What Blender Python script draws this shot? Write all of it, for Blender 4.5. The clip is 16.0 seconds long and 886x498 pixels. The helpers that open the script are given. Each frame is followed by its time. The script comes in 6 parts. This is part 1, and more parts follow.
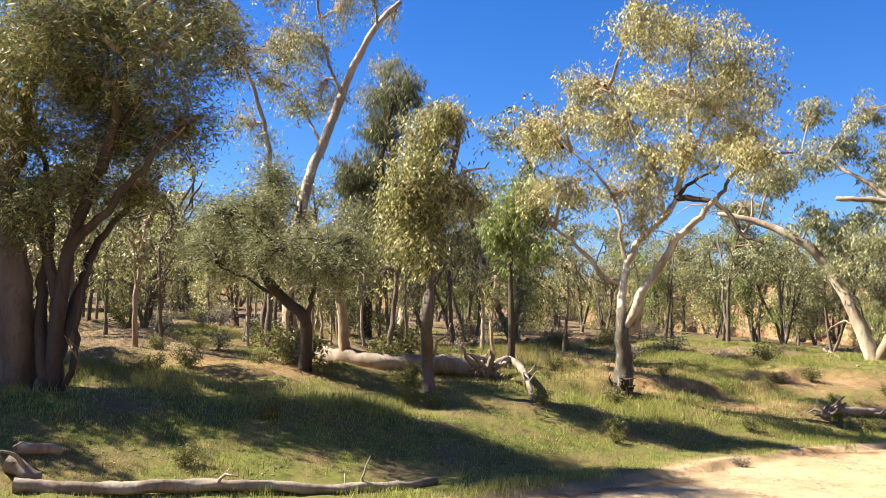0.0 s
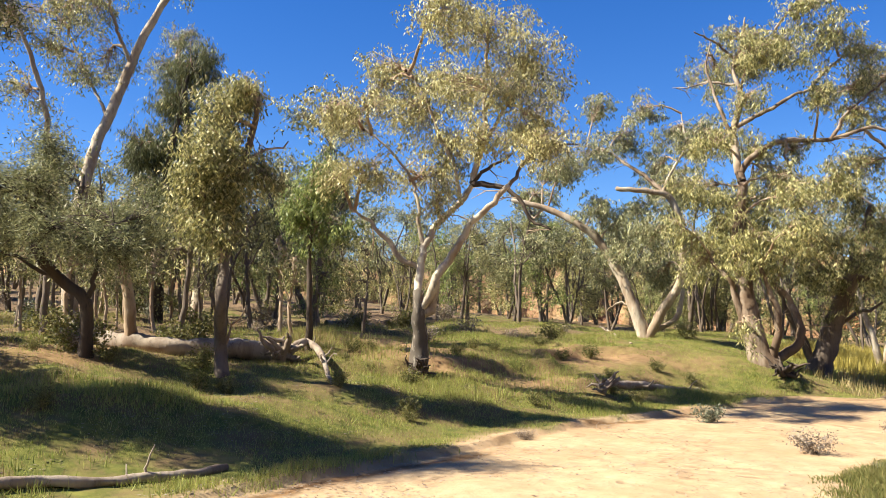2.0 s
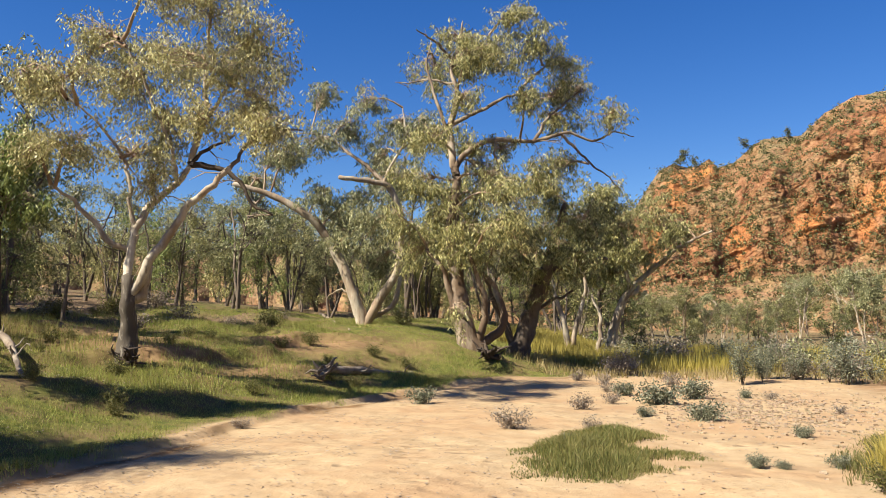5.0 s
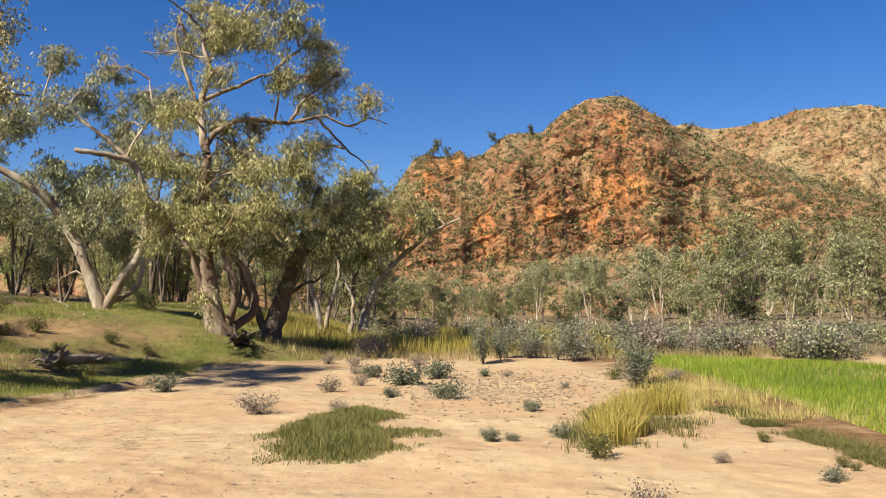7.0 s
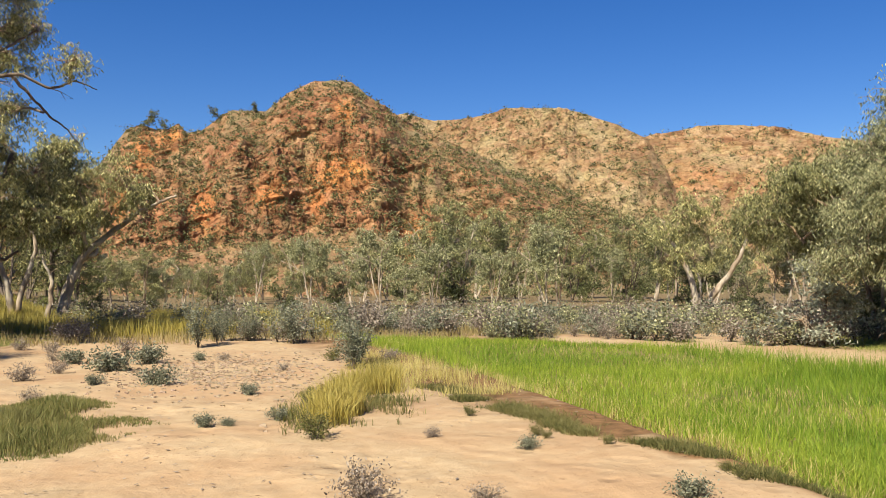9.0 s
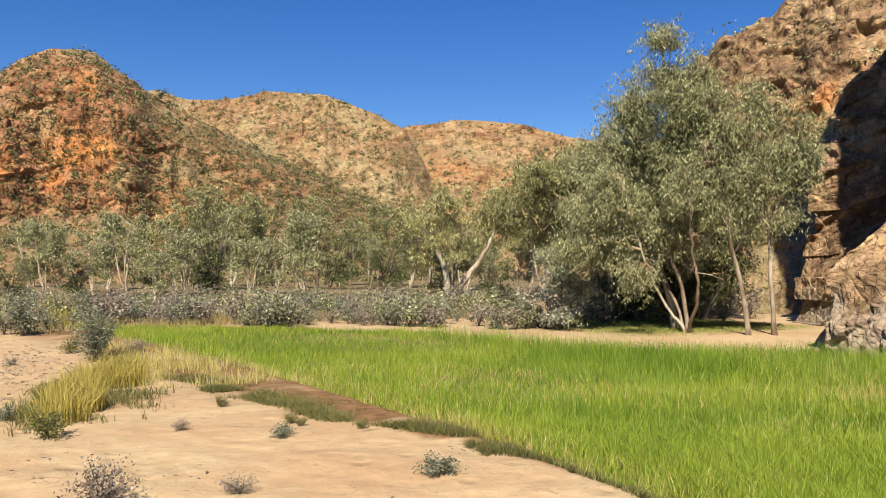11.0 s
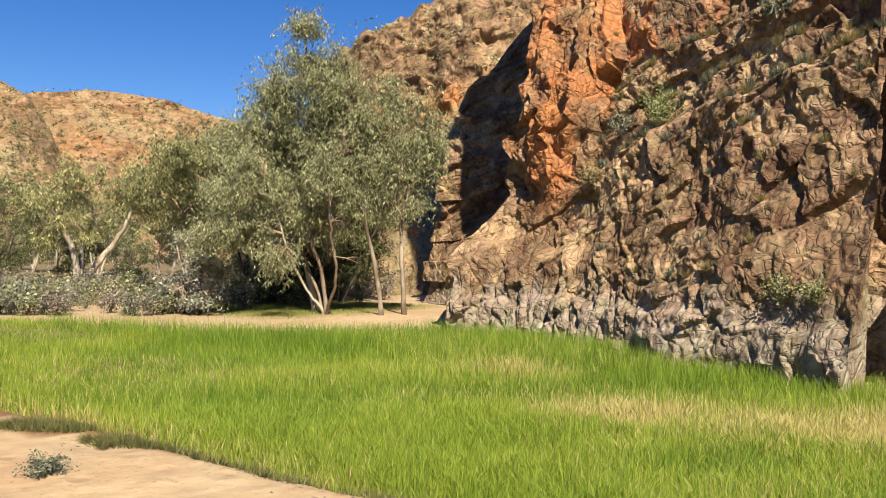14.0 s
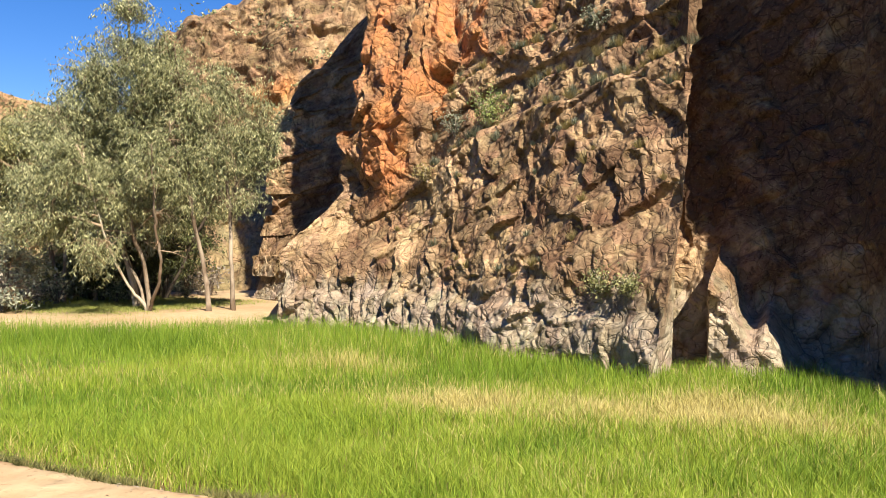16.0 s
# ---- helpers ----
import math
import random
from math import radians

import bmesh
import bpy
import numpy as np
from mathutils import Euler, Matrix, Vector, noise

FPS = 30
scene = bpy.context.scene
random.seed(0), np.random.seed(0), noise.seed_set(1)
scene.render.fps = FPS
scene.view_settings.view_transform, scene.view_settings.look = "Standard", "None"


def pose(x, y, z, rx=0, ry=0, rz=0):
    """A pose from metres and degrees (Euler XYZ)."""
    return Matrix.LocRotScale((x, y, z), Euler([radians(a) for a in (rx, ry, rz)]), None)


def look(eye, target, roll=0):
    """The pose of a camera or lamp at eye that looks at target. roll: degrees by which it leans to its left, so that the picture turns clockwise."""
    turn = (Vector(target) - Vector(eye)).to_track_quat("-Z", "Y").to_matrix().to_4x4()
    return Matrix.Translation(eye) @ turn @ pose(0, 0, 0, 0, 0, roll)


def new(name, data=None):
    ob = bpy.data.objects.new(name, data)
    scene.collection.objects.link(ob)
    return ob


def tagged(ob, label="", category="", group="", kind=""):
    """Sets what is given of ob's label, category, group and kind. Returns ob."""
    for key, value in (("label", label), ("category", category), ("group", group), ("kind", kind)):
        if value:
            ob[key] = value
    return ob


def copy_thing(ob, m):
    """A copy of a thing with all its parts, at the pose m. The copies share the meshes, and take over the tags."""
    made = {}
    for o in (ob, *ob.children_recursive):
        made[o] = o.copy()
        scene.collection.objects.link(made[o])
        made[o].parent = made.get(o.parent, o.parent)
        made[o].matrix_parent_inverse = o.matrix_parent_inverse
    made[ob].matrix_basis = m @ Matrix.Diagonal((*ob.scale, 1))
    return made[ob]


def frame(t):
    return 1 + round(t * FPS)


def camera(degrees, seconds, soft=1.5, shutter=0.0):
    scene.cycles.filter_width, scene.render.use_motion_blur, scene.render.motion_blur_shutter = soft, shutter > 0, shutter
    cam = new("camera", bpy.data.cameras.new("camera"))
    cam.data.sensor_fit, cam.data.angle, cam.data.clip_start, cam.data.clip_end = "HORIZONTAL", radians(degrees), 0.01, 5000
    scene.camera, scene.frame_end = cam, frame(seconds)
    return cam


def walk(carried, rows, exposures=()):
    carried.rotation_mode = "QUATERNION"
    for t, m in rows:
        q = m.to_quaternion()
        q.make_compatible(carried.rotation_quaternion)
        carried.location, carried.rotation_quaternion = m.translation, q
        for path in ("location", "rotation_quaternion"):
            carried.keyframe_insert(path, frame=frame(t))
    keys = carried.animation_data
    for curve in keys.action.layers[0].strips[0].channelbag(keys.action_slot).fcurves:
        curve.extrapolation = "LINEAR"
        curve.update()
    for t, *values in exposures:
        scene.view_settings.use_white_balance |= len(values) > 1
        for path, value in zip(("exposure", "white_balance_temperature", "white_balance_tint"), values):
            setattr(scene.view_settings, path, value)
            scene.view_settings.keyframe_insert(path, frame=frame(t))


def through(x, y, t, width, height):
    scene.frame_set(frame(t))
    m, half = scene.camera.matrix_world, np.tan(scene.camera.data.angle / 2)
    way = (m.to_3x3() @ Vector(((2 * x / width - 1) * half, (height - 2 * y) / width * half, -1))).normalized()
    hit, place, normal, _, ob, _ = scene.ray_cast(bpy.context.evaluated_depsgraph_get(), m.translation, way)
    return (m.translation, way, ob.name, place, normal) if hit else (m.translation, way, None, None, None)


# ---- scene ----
EYE = 1.65


def view(dx, dy, dz, turn, tilt, roll):
    return pose(dx, dy, EYE + dz, 90 + tilt, 0, turn) @ pose(0, 0, 0, 0, 0, roll)


cam = camera(55.72, 16.0, soft=0.75)
PATH = [
    (0.0, view(-0.106, -0.091, 0.024, 54.25, 6.95, 0.86)),
    (0.5, view(-0.099, -0.067, 0.023, 51.84, 6.59, 0.37)),
    (1.0, view(-0.083, -0.054, 0.013, 47.79, 6.31, 0.02)),
    (1.5, view(-0.068, -0.039, 0.015, 43.82, 5.91, 0.08)),
    (2.0, view(-0.066, -0.018, 0.017, 40.75, 5.87, 0.10)),
    (2.5, view(-0.064, -0.011, 0.008, 38.07, 6.49, 0.18)),
    (3.0, view(-0.046, -0.006, 0.011, 35.07, 6.93, 0.20)),
    (3.2, view(-0.026, 0.007, 0.013, 33.94, 6.91, 0.15)),
    (5.3, view(-0.085, 0.021, -0.008, 19.29, 4.63, -0.41)),
    (5.5, view(-0.081, 0.040, -0.009, 17.52, 4.44, -0.42)),
    (6.0, view(-0.055, 0.041, -0.010, 13.28, 4.32, -0.51)),
    (6.5, view(-0.016, 0.039, -0.010, 9.38, 4.29, -0.62)),
    (7.0, view(0.018, 0.050, -0.016, 5.27, 3.76, -0.60)),
    (7.5, view(0.045, 0.071, -0.021, 0.57, 3.15, -0.56)),
    (8.0, view(0.041, 0.065, -0.017, -4.46, 3.00, -0.16)),
    (8.5, view(0.024, 0.062, -0.016, -9.25, 2.86, -0.01)),
    (9.0, view(0.012, 0.077, -0.020, -13.61, 2.42, -0.15)),
    (9.2, view(0.011, 0.082, -0.024, -15.52, 2.22, -0.24)),
    (11.3, view(0.038, 0.055, -0.016, -32.49, 1.32, 0.39)),
    (11.5, view(0.101, 0.083, -0.032, -34.23, 1.18, 0.67)),
    (12.0, view(0.106, 0.045, -0.026, -38.34, 1.34, 0.55)),
    (12.5, view(0.119, 0.016, -0.026, -42.49, 1.56, 0.22)),
    (13.0, view(0.110, -0.057, -0.011, -46.88, 1.35, 0.19)),
    (13.5, view(0.115, -0.075, -0.015, -50.76, 1.01, 0.23)),
    (14.0, view(0.109, -0.117, -0.009, -53.71, 0.42, 0.19)),
    (14.5, view(0.040, -0.056, -0.009, -56.13, 0.22, 0.23)),
    (15.0, view(0.006, -0.035, -0.009, -59.03, 0.35, 0.49)),
    (15.5, view(-0.032, -0.051, -0.004, -61.58, 0.54, 0.40)),
    (16.0, view(-0.070, -0.075, -0.002, -65.44, 0.14, 0.55)),
]
walk(cam, PATH, exposures=[(0.0, 1.86), (1.5, 1.70), (3.2, 1.46), (5.3, 1.16), (9.2, 1.02), (12.5, 1.02), (14.0, 1.10), (15.0, 1.24), (16.0, 1.40)])

# ---- light ----
SUN_AZ, SUN_EL = 141.0, 45.0          # degrees from +y towards -x, degrees above the horizon
world = bpy.data.worlds.new("sky")
scene.world = world
world.use_nodes = True
wn = world.node_tree
sky = wn.nodes.new("ShaderNodeTexSky")
sky.sky_type, sky.sun_disc = 'NISHITA', False
sky.sun_elevation, sky.sun_rotation = radians(SUN_EL), radians(-SUN_AZ)
sky.altitude, sky.air_density, sky.dust_density, sky.ozone_density = 600, 1.0, 0.1, 4.0
tone = wn.nodes.new("ShaderNodeHueSaturation")
tone.inputs["Hue"].default_value, tone.inputs["Saturation"].default_value, tone.inputs["Value"].default_value = 0.514, 1.32, 0.94
wn.links.new(sky.outputs[0], tone.inputs["Color"])
wn.links.new(tone.outputs[0], wn.nodes["Background"].inputs[0])
wn.nodes["Background"].inputs[1].default_value = 0.061
sun_data = bpy.data.lights.new("sun", 'SUN')
sun_data.energy, sun_data.angle, sun_data.color = 5.0, radians(0.53), (1.0, 0.90, 0.72)
sun = new("sun", sun_data)
to_sun = Vector((-math.sin(radians(SUN_AZ)) * math.cos(radians(SUN_EL)), math.cos(radians(SUN_AZ)) * math.cos(radians(SUN_EL)), math.sin(radians(SUN_EL))))
sun.matrix_world = look(to_sun * 300, (0, 0, 0))


# ---- lie of the land ----
def sm(t):
    t = np.clip(t, 0.0, 1.0)
    return t * t * (3 - 2 * t)


def hashed(i, j, k, seed):
    n = (i * 374761393 + j * 668265263 + k * 2147483647 + seed * 1274126177) & 0xFFFFFFFF
    n = ((n ^ (n >> 13)) * 1274126177) & 0xFFFFFFFF
    n = ((n ^ (n >> 16)) * 2246822519) & 0xFFFFFFFF
    return ((n ^ (n >> 15)) & 0xFFFFFF) / float(0xFFFFFF)


def vnoise(x, y, z=0.0, seed=0):
    """Smooth value noise, -1 to 1."""
    x, y, z = np.broadcast_arrays(np.asarray(x, float), np.asarray(y, float), np.asarray(z, float))
    i, j, k = (np.floor(v).astype(np.int64) for v in (x, y, z))
    a, b, c = x - i, y - j, z - k
    a, b, c = (v * v * (3 - 2 * v) for v in (a, b, c))
    out = 0.0
    for di in (0, 1):
        for dj in (0, 1):
            for dk in (0, 1):
                w = (a if di else 1 - a) * (b if dj else 1 - b) * (c if dk else 1 - c)
                out = out + w * hashed(i + di, j + dj, k + dk, seed)
    return out * 2 - 1


def fbm(x, y, z=0.0, octaves=4, seed=0, gain=0.5):
    out, amp, total = 0.0, 1.0, 0.0
    for o in range(octaves):
        m = 2.03 ** o
        out = out + amp * vnoise(np.asarray(x) * m, np.asarray(y) * m, np.asarray(z) * m, seed + o)
        total += amp
        amp *= gain
    return out / total


def bank_edge(y):
    """The edge of the sandy bed, which bulges where the creek bends."""
    return -8.0 + 0.3 * np.sin(y * 0.35) + 0.2 * np.sin(y * 0.13 + 1) + 2.6 * sm((y - 21) / 4) * (1 - sm((y - 28) / 16))


def bank_distance(x, y):
    """How far a place lies into the west bank."""
    return bank_edge(y) - x


def ground_z(x, y):
    x, y = np.asarray(x, float), np.asarray(y, float)
    s, r = bank_distance(x, y), np.hypot(x, y)
    bank = 0.9 * sm(s / 4.5) + 0.75 * sm((s - 3.5) / 6) + 0.08 * np.maximum(0, np.minimum(s, 60) - 10)
    z = bank * (1 - 0.75 * sm((y - 45) / 40))
    z = z - 0.25 * sm((x - 4.3) / 0.7) * (1 - sm((r - 19) / 4))
    z = z + 0.10 * fbm(x * 0.22, y * 0.22, octaves=3, seed=5) * sm((r - 3) / 6) * np.where(x > 4.5, 0.3, 1)
    z = z + 0.05 * fbm(x * 1.1, y * 1.1, octaves=2, seed=9) * sm(s / 2) + 0.26 * fbm(x * 0.5, y * 0.5, octaves=3, seed=12) * sm((s - 1) / 3) * (1 - 0.5 * sm((s - 14) / 6))
    cut = 4.4 + 0.9 * vnoise(y * 0.45, 0.2, 0.5, 6) + 0.4 * vnoise(y * 1.3, 0.2, 0.5, 7)
    z = z + 0.32 * (sm((s - cut) / 0.5) - sm((s - cut + 0.5) / 3.5)) * sm((y - 10) / 3) * (1 - sm((y - 21) / 3))
    z = z + 0.09 * (sm((s + 0.02) / 0.14) - sm(s / 1.2)) * sm((y - 3) / 2) * (1 - sm((y - 22) / 3))
    z = z + 0.03 * fbm(x * 1.7, y * 1.7, octaves=4, seed=15, gain=0.6)
    z = z + 0.01 * np.maximum(0, r - 60) * (y > 0)
    return z


# ---- materials ----
class Nodes:
    """A small builder of node materials."""

    def __init__(self, name):
        self.m = bpy.data.materials.new(name)
        self.m.use_nodes = True
        self.t = self.m.node_tree
        self.b = self.t.nodes["Principled BSDF"]
        self.out = self.t.nodes["Material Output"]
        self.pos = self.t.nodes.new("ShaderNodeTexCoord").outputs["Object"]

    def put(self, socket, value):
        if hasattr(value, "is_linked"):
            self.t.links.new(value, socket)
        else:
            socket.default_value = value

    def add(self, kind, out=0, **values):
        n = self.t.nodes.new(kind)
        for k, v in values.items():
            self.put(n.inputs[int(k[1:])] if k[0] == "_" else n.inputs[k], v)
        return n.outputs[out]

    def stretched(self, x, y, z):
        n = self.t.nodes.new("ShaderNodeMapping")
        self.t.links.new(self.pos, n.inputs[0])
        n.inputs[3].default_value = (x, y, z)
        return n.outputs[0]

    def noise(self, scale, detail=4, rough=0.55, vector=None):
        return self.add("ShaderNodeTexNoise", Vector=vector or self.pos, Scale=scale, Detail=detail, Roughness=rough)

    def voronoi(self, scale, out=0, vector=None, feature='F1'):
        n = self.t.nodes.new("ShaderNodeTexVoronoi")
        n.feature = feature
        self.put(n.inputs["Vector"], vector or self.pos)
        n.inputs["Scale"].default_value = scale
        return n.outputs[out]

    def ramp(self, fac, *stops):
        n = self.t.nodes.new("ShaderNodeValToRGB")
        self.put(n.inputs[0], fac)
        e = n.color_ramp.elements
        while len(e) < len(stops):
            e.new(0.5)
        for el, (p, c) in zip(e, stops):
            el.position = p
            el.color = (c, c, c, 1) if isinstance(c, (int, float)) else (*c, 1)
        return n.outputs[0]

    def mix(self, fac, a, b, blend='MIX'):
        n = self.t.nodes.new("ShaderNodeMix")
        n.data_type, n.blend_type = 'RGBA', blend
        for s, v in ((n.inputs[0], fac), (n.inputs[6], a), (n.inputs[7], b)):
            self.put(s, (*v, 1) if isinstance(v, tuple) and len(v) == 3 else v)
        return n.outputs[2]

    def math(self, op, a, b=0.0):
        n = self.t.nodes.new("ShaderNodeMath")
        n.operation = op
        self.put(n.inputs[0], a)
        self.put(n.inputs[1], b)
        return n.outputs[0]

    def attribute(self, name):
        n = self.t.nodes.new("ShaderNodeAttribute")
        n.attribute_name = name
        return n.outputs["Fac"]

    def part_of(self, axis):
        n = self.t.nodes.new("ShaderNodeSeparateXYZ")
        self.t.links.new(self.pos, n.inputs[0])
        return n.outputs[axis]

    def bump(self, height, strength=0.5, distance=0.02, normal=None):
        n = self.t.nodes.new("ShaderNodeBump")
        n.inputs["Strength"].default_value, n.inputs["Distance"].default_value = strength, distance
        self.put(n.inputs["Height"], height)
        if normal is not None:
            self.t.links.new(normal, n.inputs["Normal"])
        return n.outputs[0]

    def done(self, colour, rough=0.85, normal=None, spec=0.2, through=None):
        self.put(self.b.inputs["Base Color"], (*colour, 1) if isinstance(colour, tuple) else colour)
        self.put(self.b.inputs["Roughness"], rough)
        self.b.inputs["Specular IOR Level"].default_value = spec
        if normal is not None:
            self.t.links.new(normal, self.b.inputs["Normal"])
        if through:
            tr = self.t.nodes.new("ShaderNodeBsdfTranslucent")
            self.put(tr.inputs[0], colour)
            mixer = self.t.nodes.new("ShaderNodeMixShader")
            mixer.inputs[0].default_value = through
            self.t.links.new(self.b.outputs[0], mixer.inputs[1])
            self.t.links.new(tr.outputs[0], mixer.inputs[2])
            self.t.links.new(mixer.outputs[0], self.out.inputs[0])
        return self.m


def leaf_material(name, dark, mid, light, rough=0.45, through=0.28, spec=0.3):
    n = Nodes(name)
    island = n.t.nodes.new("ShaderNodeNewGeometry").outputs["Random Per Island"]
    c = n.ramp(island, (0.0, dark), (0.5, mid), (0.85, light), (1.0, tuple(min(0.75, v * 1.35) for v in light)))
    broad = n.noise(0.9, 3)
    c = n.mix(n.ramp(broad, (0.35, 0.0), (0.7, 0.3)), c, mid)
    return n.done(c, rough, spec=spec, through=through)


def bark_material(name, pale, patch, dark, amount=0.5, ring=1.0, rough=0.75):
    n = Nodes(name)
    v = n.stretched(1, 1, 0.35)
    broad, fine = n.noise(2.2, 5, 0.6, v), n.noise(14, 4, 0.6, v)
    c = n.mix(n.ramp(broad, (amount - 0.1, 0.0), (amount + 0.12, 1.0)), pale, patch)
    c = n.mix(n.ramp(fine, (0.55, 0.0), (0.75, 0.7)), c, dark)
    return n.done(c, rough, n.bump(fine, 0.6, 0.02 * ring, n.bump(broad, 0.4, 0.04 * ring)))


def stuff_blade(name, a, b, c, through=0.35):
    n = Nodes(name)
    island = n.t.nodes.new("ShaderNodeNewGeometry").outputs["Random Per Island"]
    col = n.ramp(island, (0.0, a), (0.5, b), (1.0, c))
    patch = n.noise(0.55, 4)
    col = n.mix(n.ramp(patch, (0.38, 0.0), (0.68, 0.55)), col, c)
    return n.done(col, 0.55, spec=0.25, through=through)


def rock_material(name, dark, mid, light, orange, scale=1.0, waterline=None, grass=None, streak=0.5):
    """Weathered quartzite in dipping beds: each block has its tint, some desert-varnished, with rust and flood
    bleaching at the foot.
    """
    n = Nodes(name)
    bed = n.t.nodes.new("ShaderNodeCombineXYZ")
    for i, (key, k) in enumerate((("bed_a", 0.35), ("bed_b", 2.2))):
        n.put(bed.inputs[i], n.math('MULTIPLY', n.attribute(key), k * scale))
    strata = n.noise(2.0, 6, 0.62, bed.outputs[0])
    broad, blot, fine = n.noise(0.3 * scale, 5, 0.6), n.noise(1.7 * scale, 6, 0.68), n.noise(7 * scale, 6, 0.68)
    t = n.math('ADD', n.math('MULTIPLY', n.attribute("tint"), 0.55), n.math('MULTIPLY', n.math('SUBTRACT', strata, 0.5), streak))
    t = n.math('ADD', t, n.math('MULTIPLY', n.math('SUBTRACT', blot, 0.42), 1.15))
    t = n.math('ADD', t, n.math('MULTIPLY', n.math('SUBTRACT', broad, 0.5), 0.6))
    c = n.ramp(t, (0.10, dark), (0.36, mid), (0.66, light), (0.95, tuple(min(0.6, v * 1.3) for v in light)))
    stain = n.math('MULTIPLY', n.attribute("rust"), n.ramp(blot, (0.32, 0.35), (0.52, 1.0)))
    c = n.mix(stain, c, orange)
    c = n.mix(n.math('MULTIPLY', n.ramp(n.noise(0.8 * scale, 5, 0.65), (0.56, 0.0), (0.68, 0.7)), 0.3), c, tuple(0.5 * (v + w) for v, w in zip(orange, mid)))
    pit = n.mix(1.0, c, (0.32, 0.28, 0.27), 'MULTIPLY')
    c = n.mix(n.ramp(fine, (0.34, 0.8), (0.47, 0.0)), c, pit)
    c = n.mix(n.ramp(n.noise(16 * scale, 4, 0.7), (0.58, 0.0), (0.72, 0.45)), c, light)
    if waterline is not None:
        run = n.noise(1.1, 5, 0.6, n.stretched(1.6, 1.6, 0.25))
        z = n.math('ADD', n.part_of(2), n.math('MULTIPLY', n.math('SUBTRACT', run, 0.5), 2.4))
        bleached = n.ramp(blot, (0.34, (0.20, 0.155, 0.11)), (0.5, (0.31, 0.26, 0.195)), (0.66, (0.44, 0.385, 0.305)))
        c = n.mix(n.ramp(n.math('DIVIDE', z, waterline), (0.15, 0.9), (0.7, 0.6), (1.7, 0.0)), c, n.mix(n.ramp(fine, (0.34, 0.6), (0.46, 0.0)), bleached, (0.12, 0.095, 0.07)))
    if grass is not None:
        g = n.noise(0.55 * scale, 7, 0.72)
        c = n.mix(n.math('MULTIPLY', n.attribute("soil"), n.ramp(g, (0.36, 0.15), (0.54, 1.0))), c, n.mix(n.ramp(fine, (0.38, 0.0), (0.6, 1.0)), tuple(0.55 * v for v in grass), grass))
    shaken = n.t.nodes.new("ShaderNodeVectorMath")
    shaken.operation = 'ADD'
    wobble = n.t.nodes.new("ShaderNodeTexNoise")
    wobble.inputs["Scale"].default_value = 1.6 * scale
    n.t.links.new(n.pos, wobble.inputs["Vector"])
    n.t.links.new(n.mix(0.5, (0.0, 0.0, 0.0), n.mix(1.0, wobble.outputs["Color"], (0.8 / scale, 0.8 / scale, 0.8 / scale), 'MULTIPLY')), shaken.inputs[1])
    n.t.links.new(n.pos, shaken.inputs[0])
    joint = n.math('MINIMUM', n.voronoi(1.5 * scale, 0, shaken.outputs[0], 'DISTANCE_TO_EDGE'), n.math('MULTIPLY', n.voronoi(3.6 * scale, 0, shaken.outputs[0], 'DISTANCE_TO_EDGE'), 1.5))
    shown = n.ramp(n.noise(0.9 * scale, 4), (0.42, 0.0), (0.6, 0.8))
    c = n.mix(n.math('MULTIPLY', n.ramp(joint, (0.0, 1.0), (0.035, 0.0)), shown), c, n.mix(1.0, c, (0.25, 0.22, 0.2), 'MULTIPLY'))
    facet = n.voronoi(2.4 * scale, 1, shaken.outputs[0])
    c = n.mix(0.3, c, n.mix(1.0, c, n.mix(0.7, facet, (0.9, 0.88, 0.86)), 'MULTIPLY'))
    relief = n.bump(n.ramp(joint, (0.0, 0.0), (0.10, 1.0)), 0.6, 0.07 / scale)
    relief = n.bump(fine, 0.8, 0.05 / scale, relief)
    relief = n.bump(blot, 0.5, 0.10 / scale, n.bump(strata, 0.4, 0.09 / scale, relief))
    return n.done(c, 0.88, relief, spec=0.18)


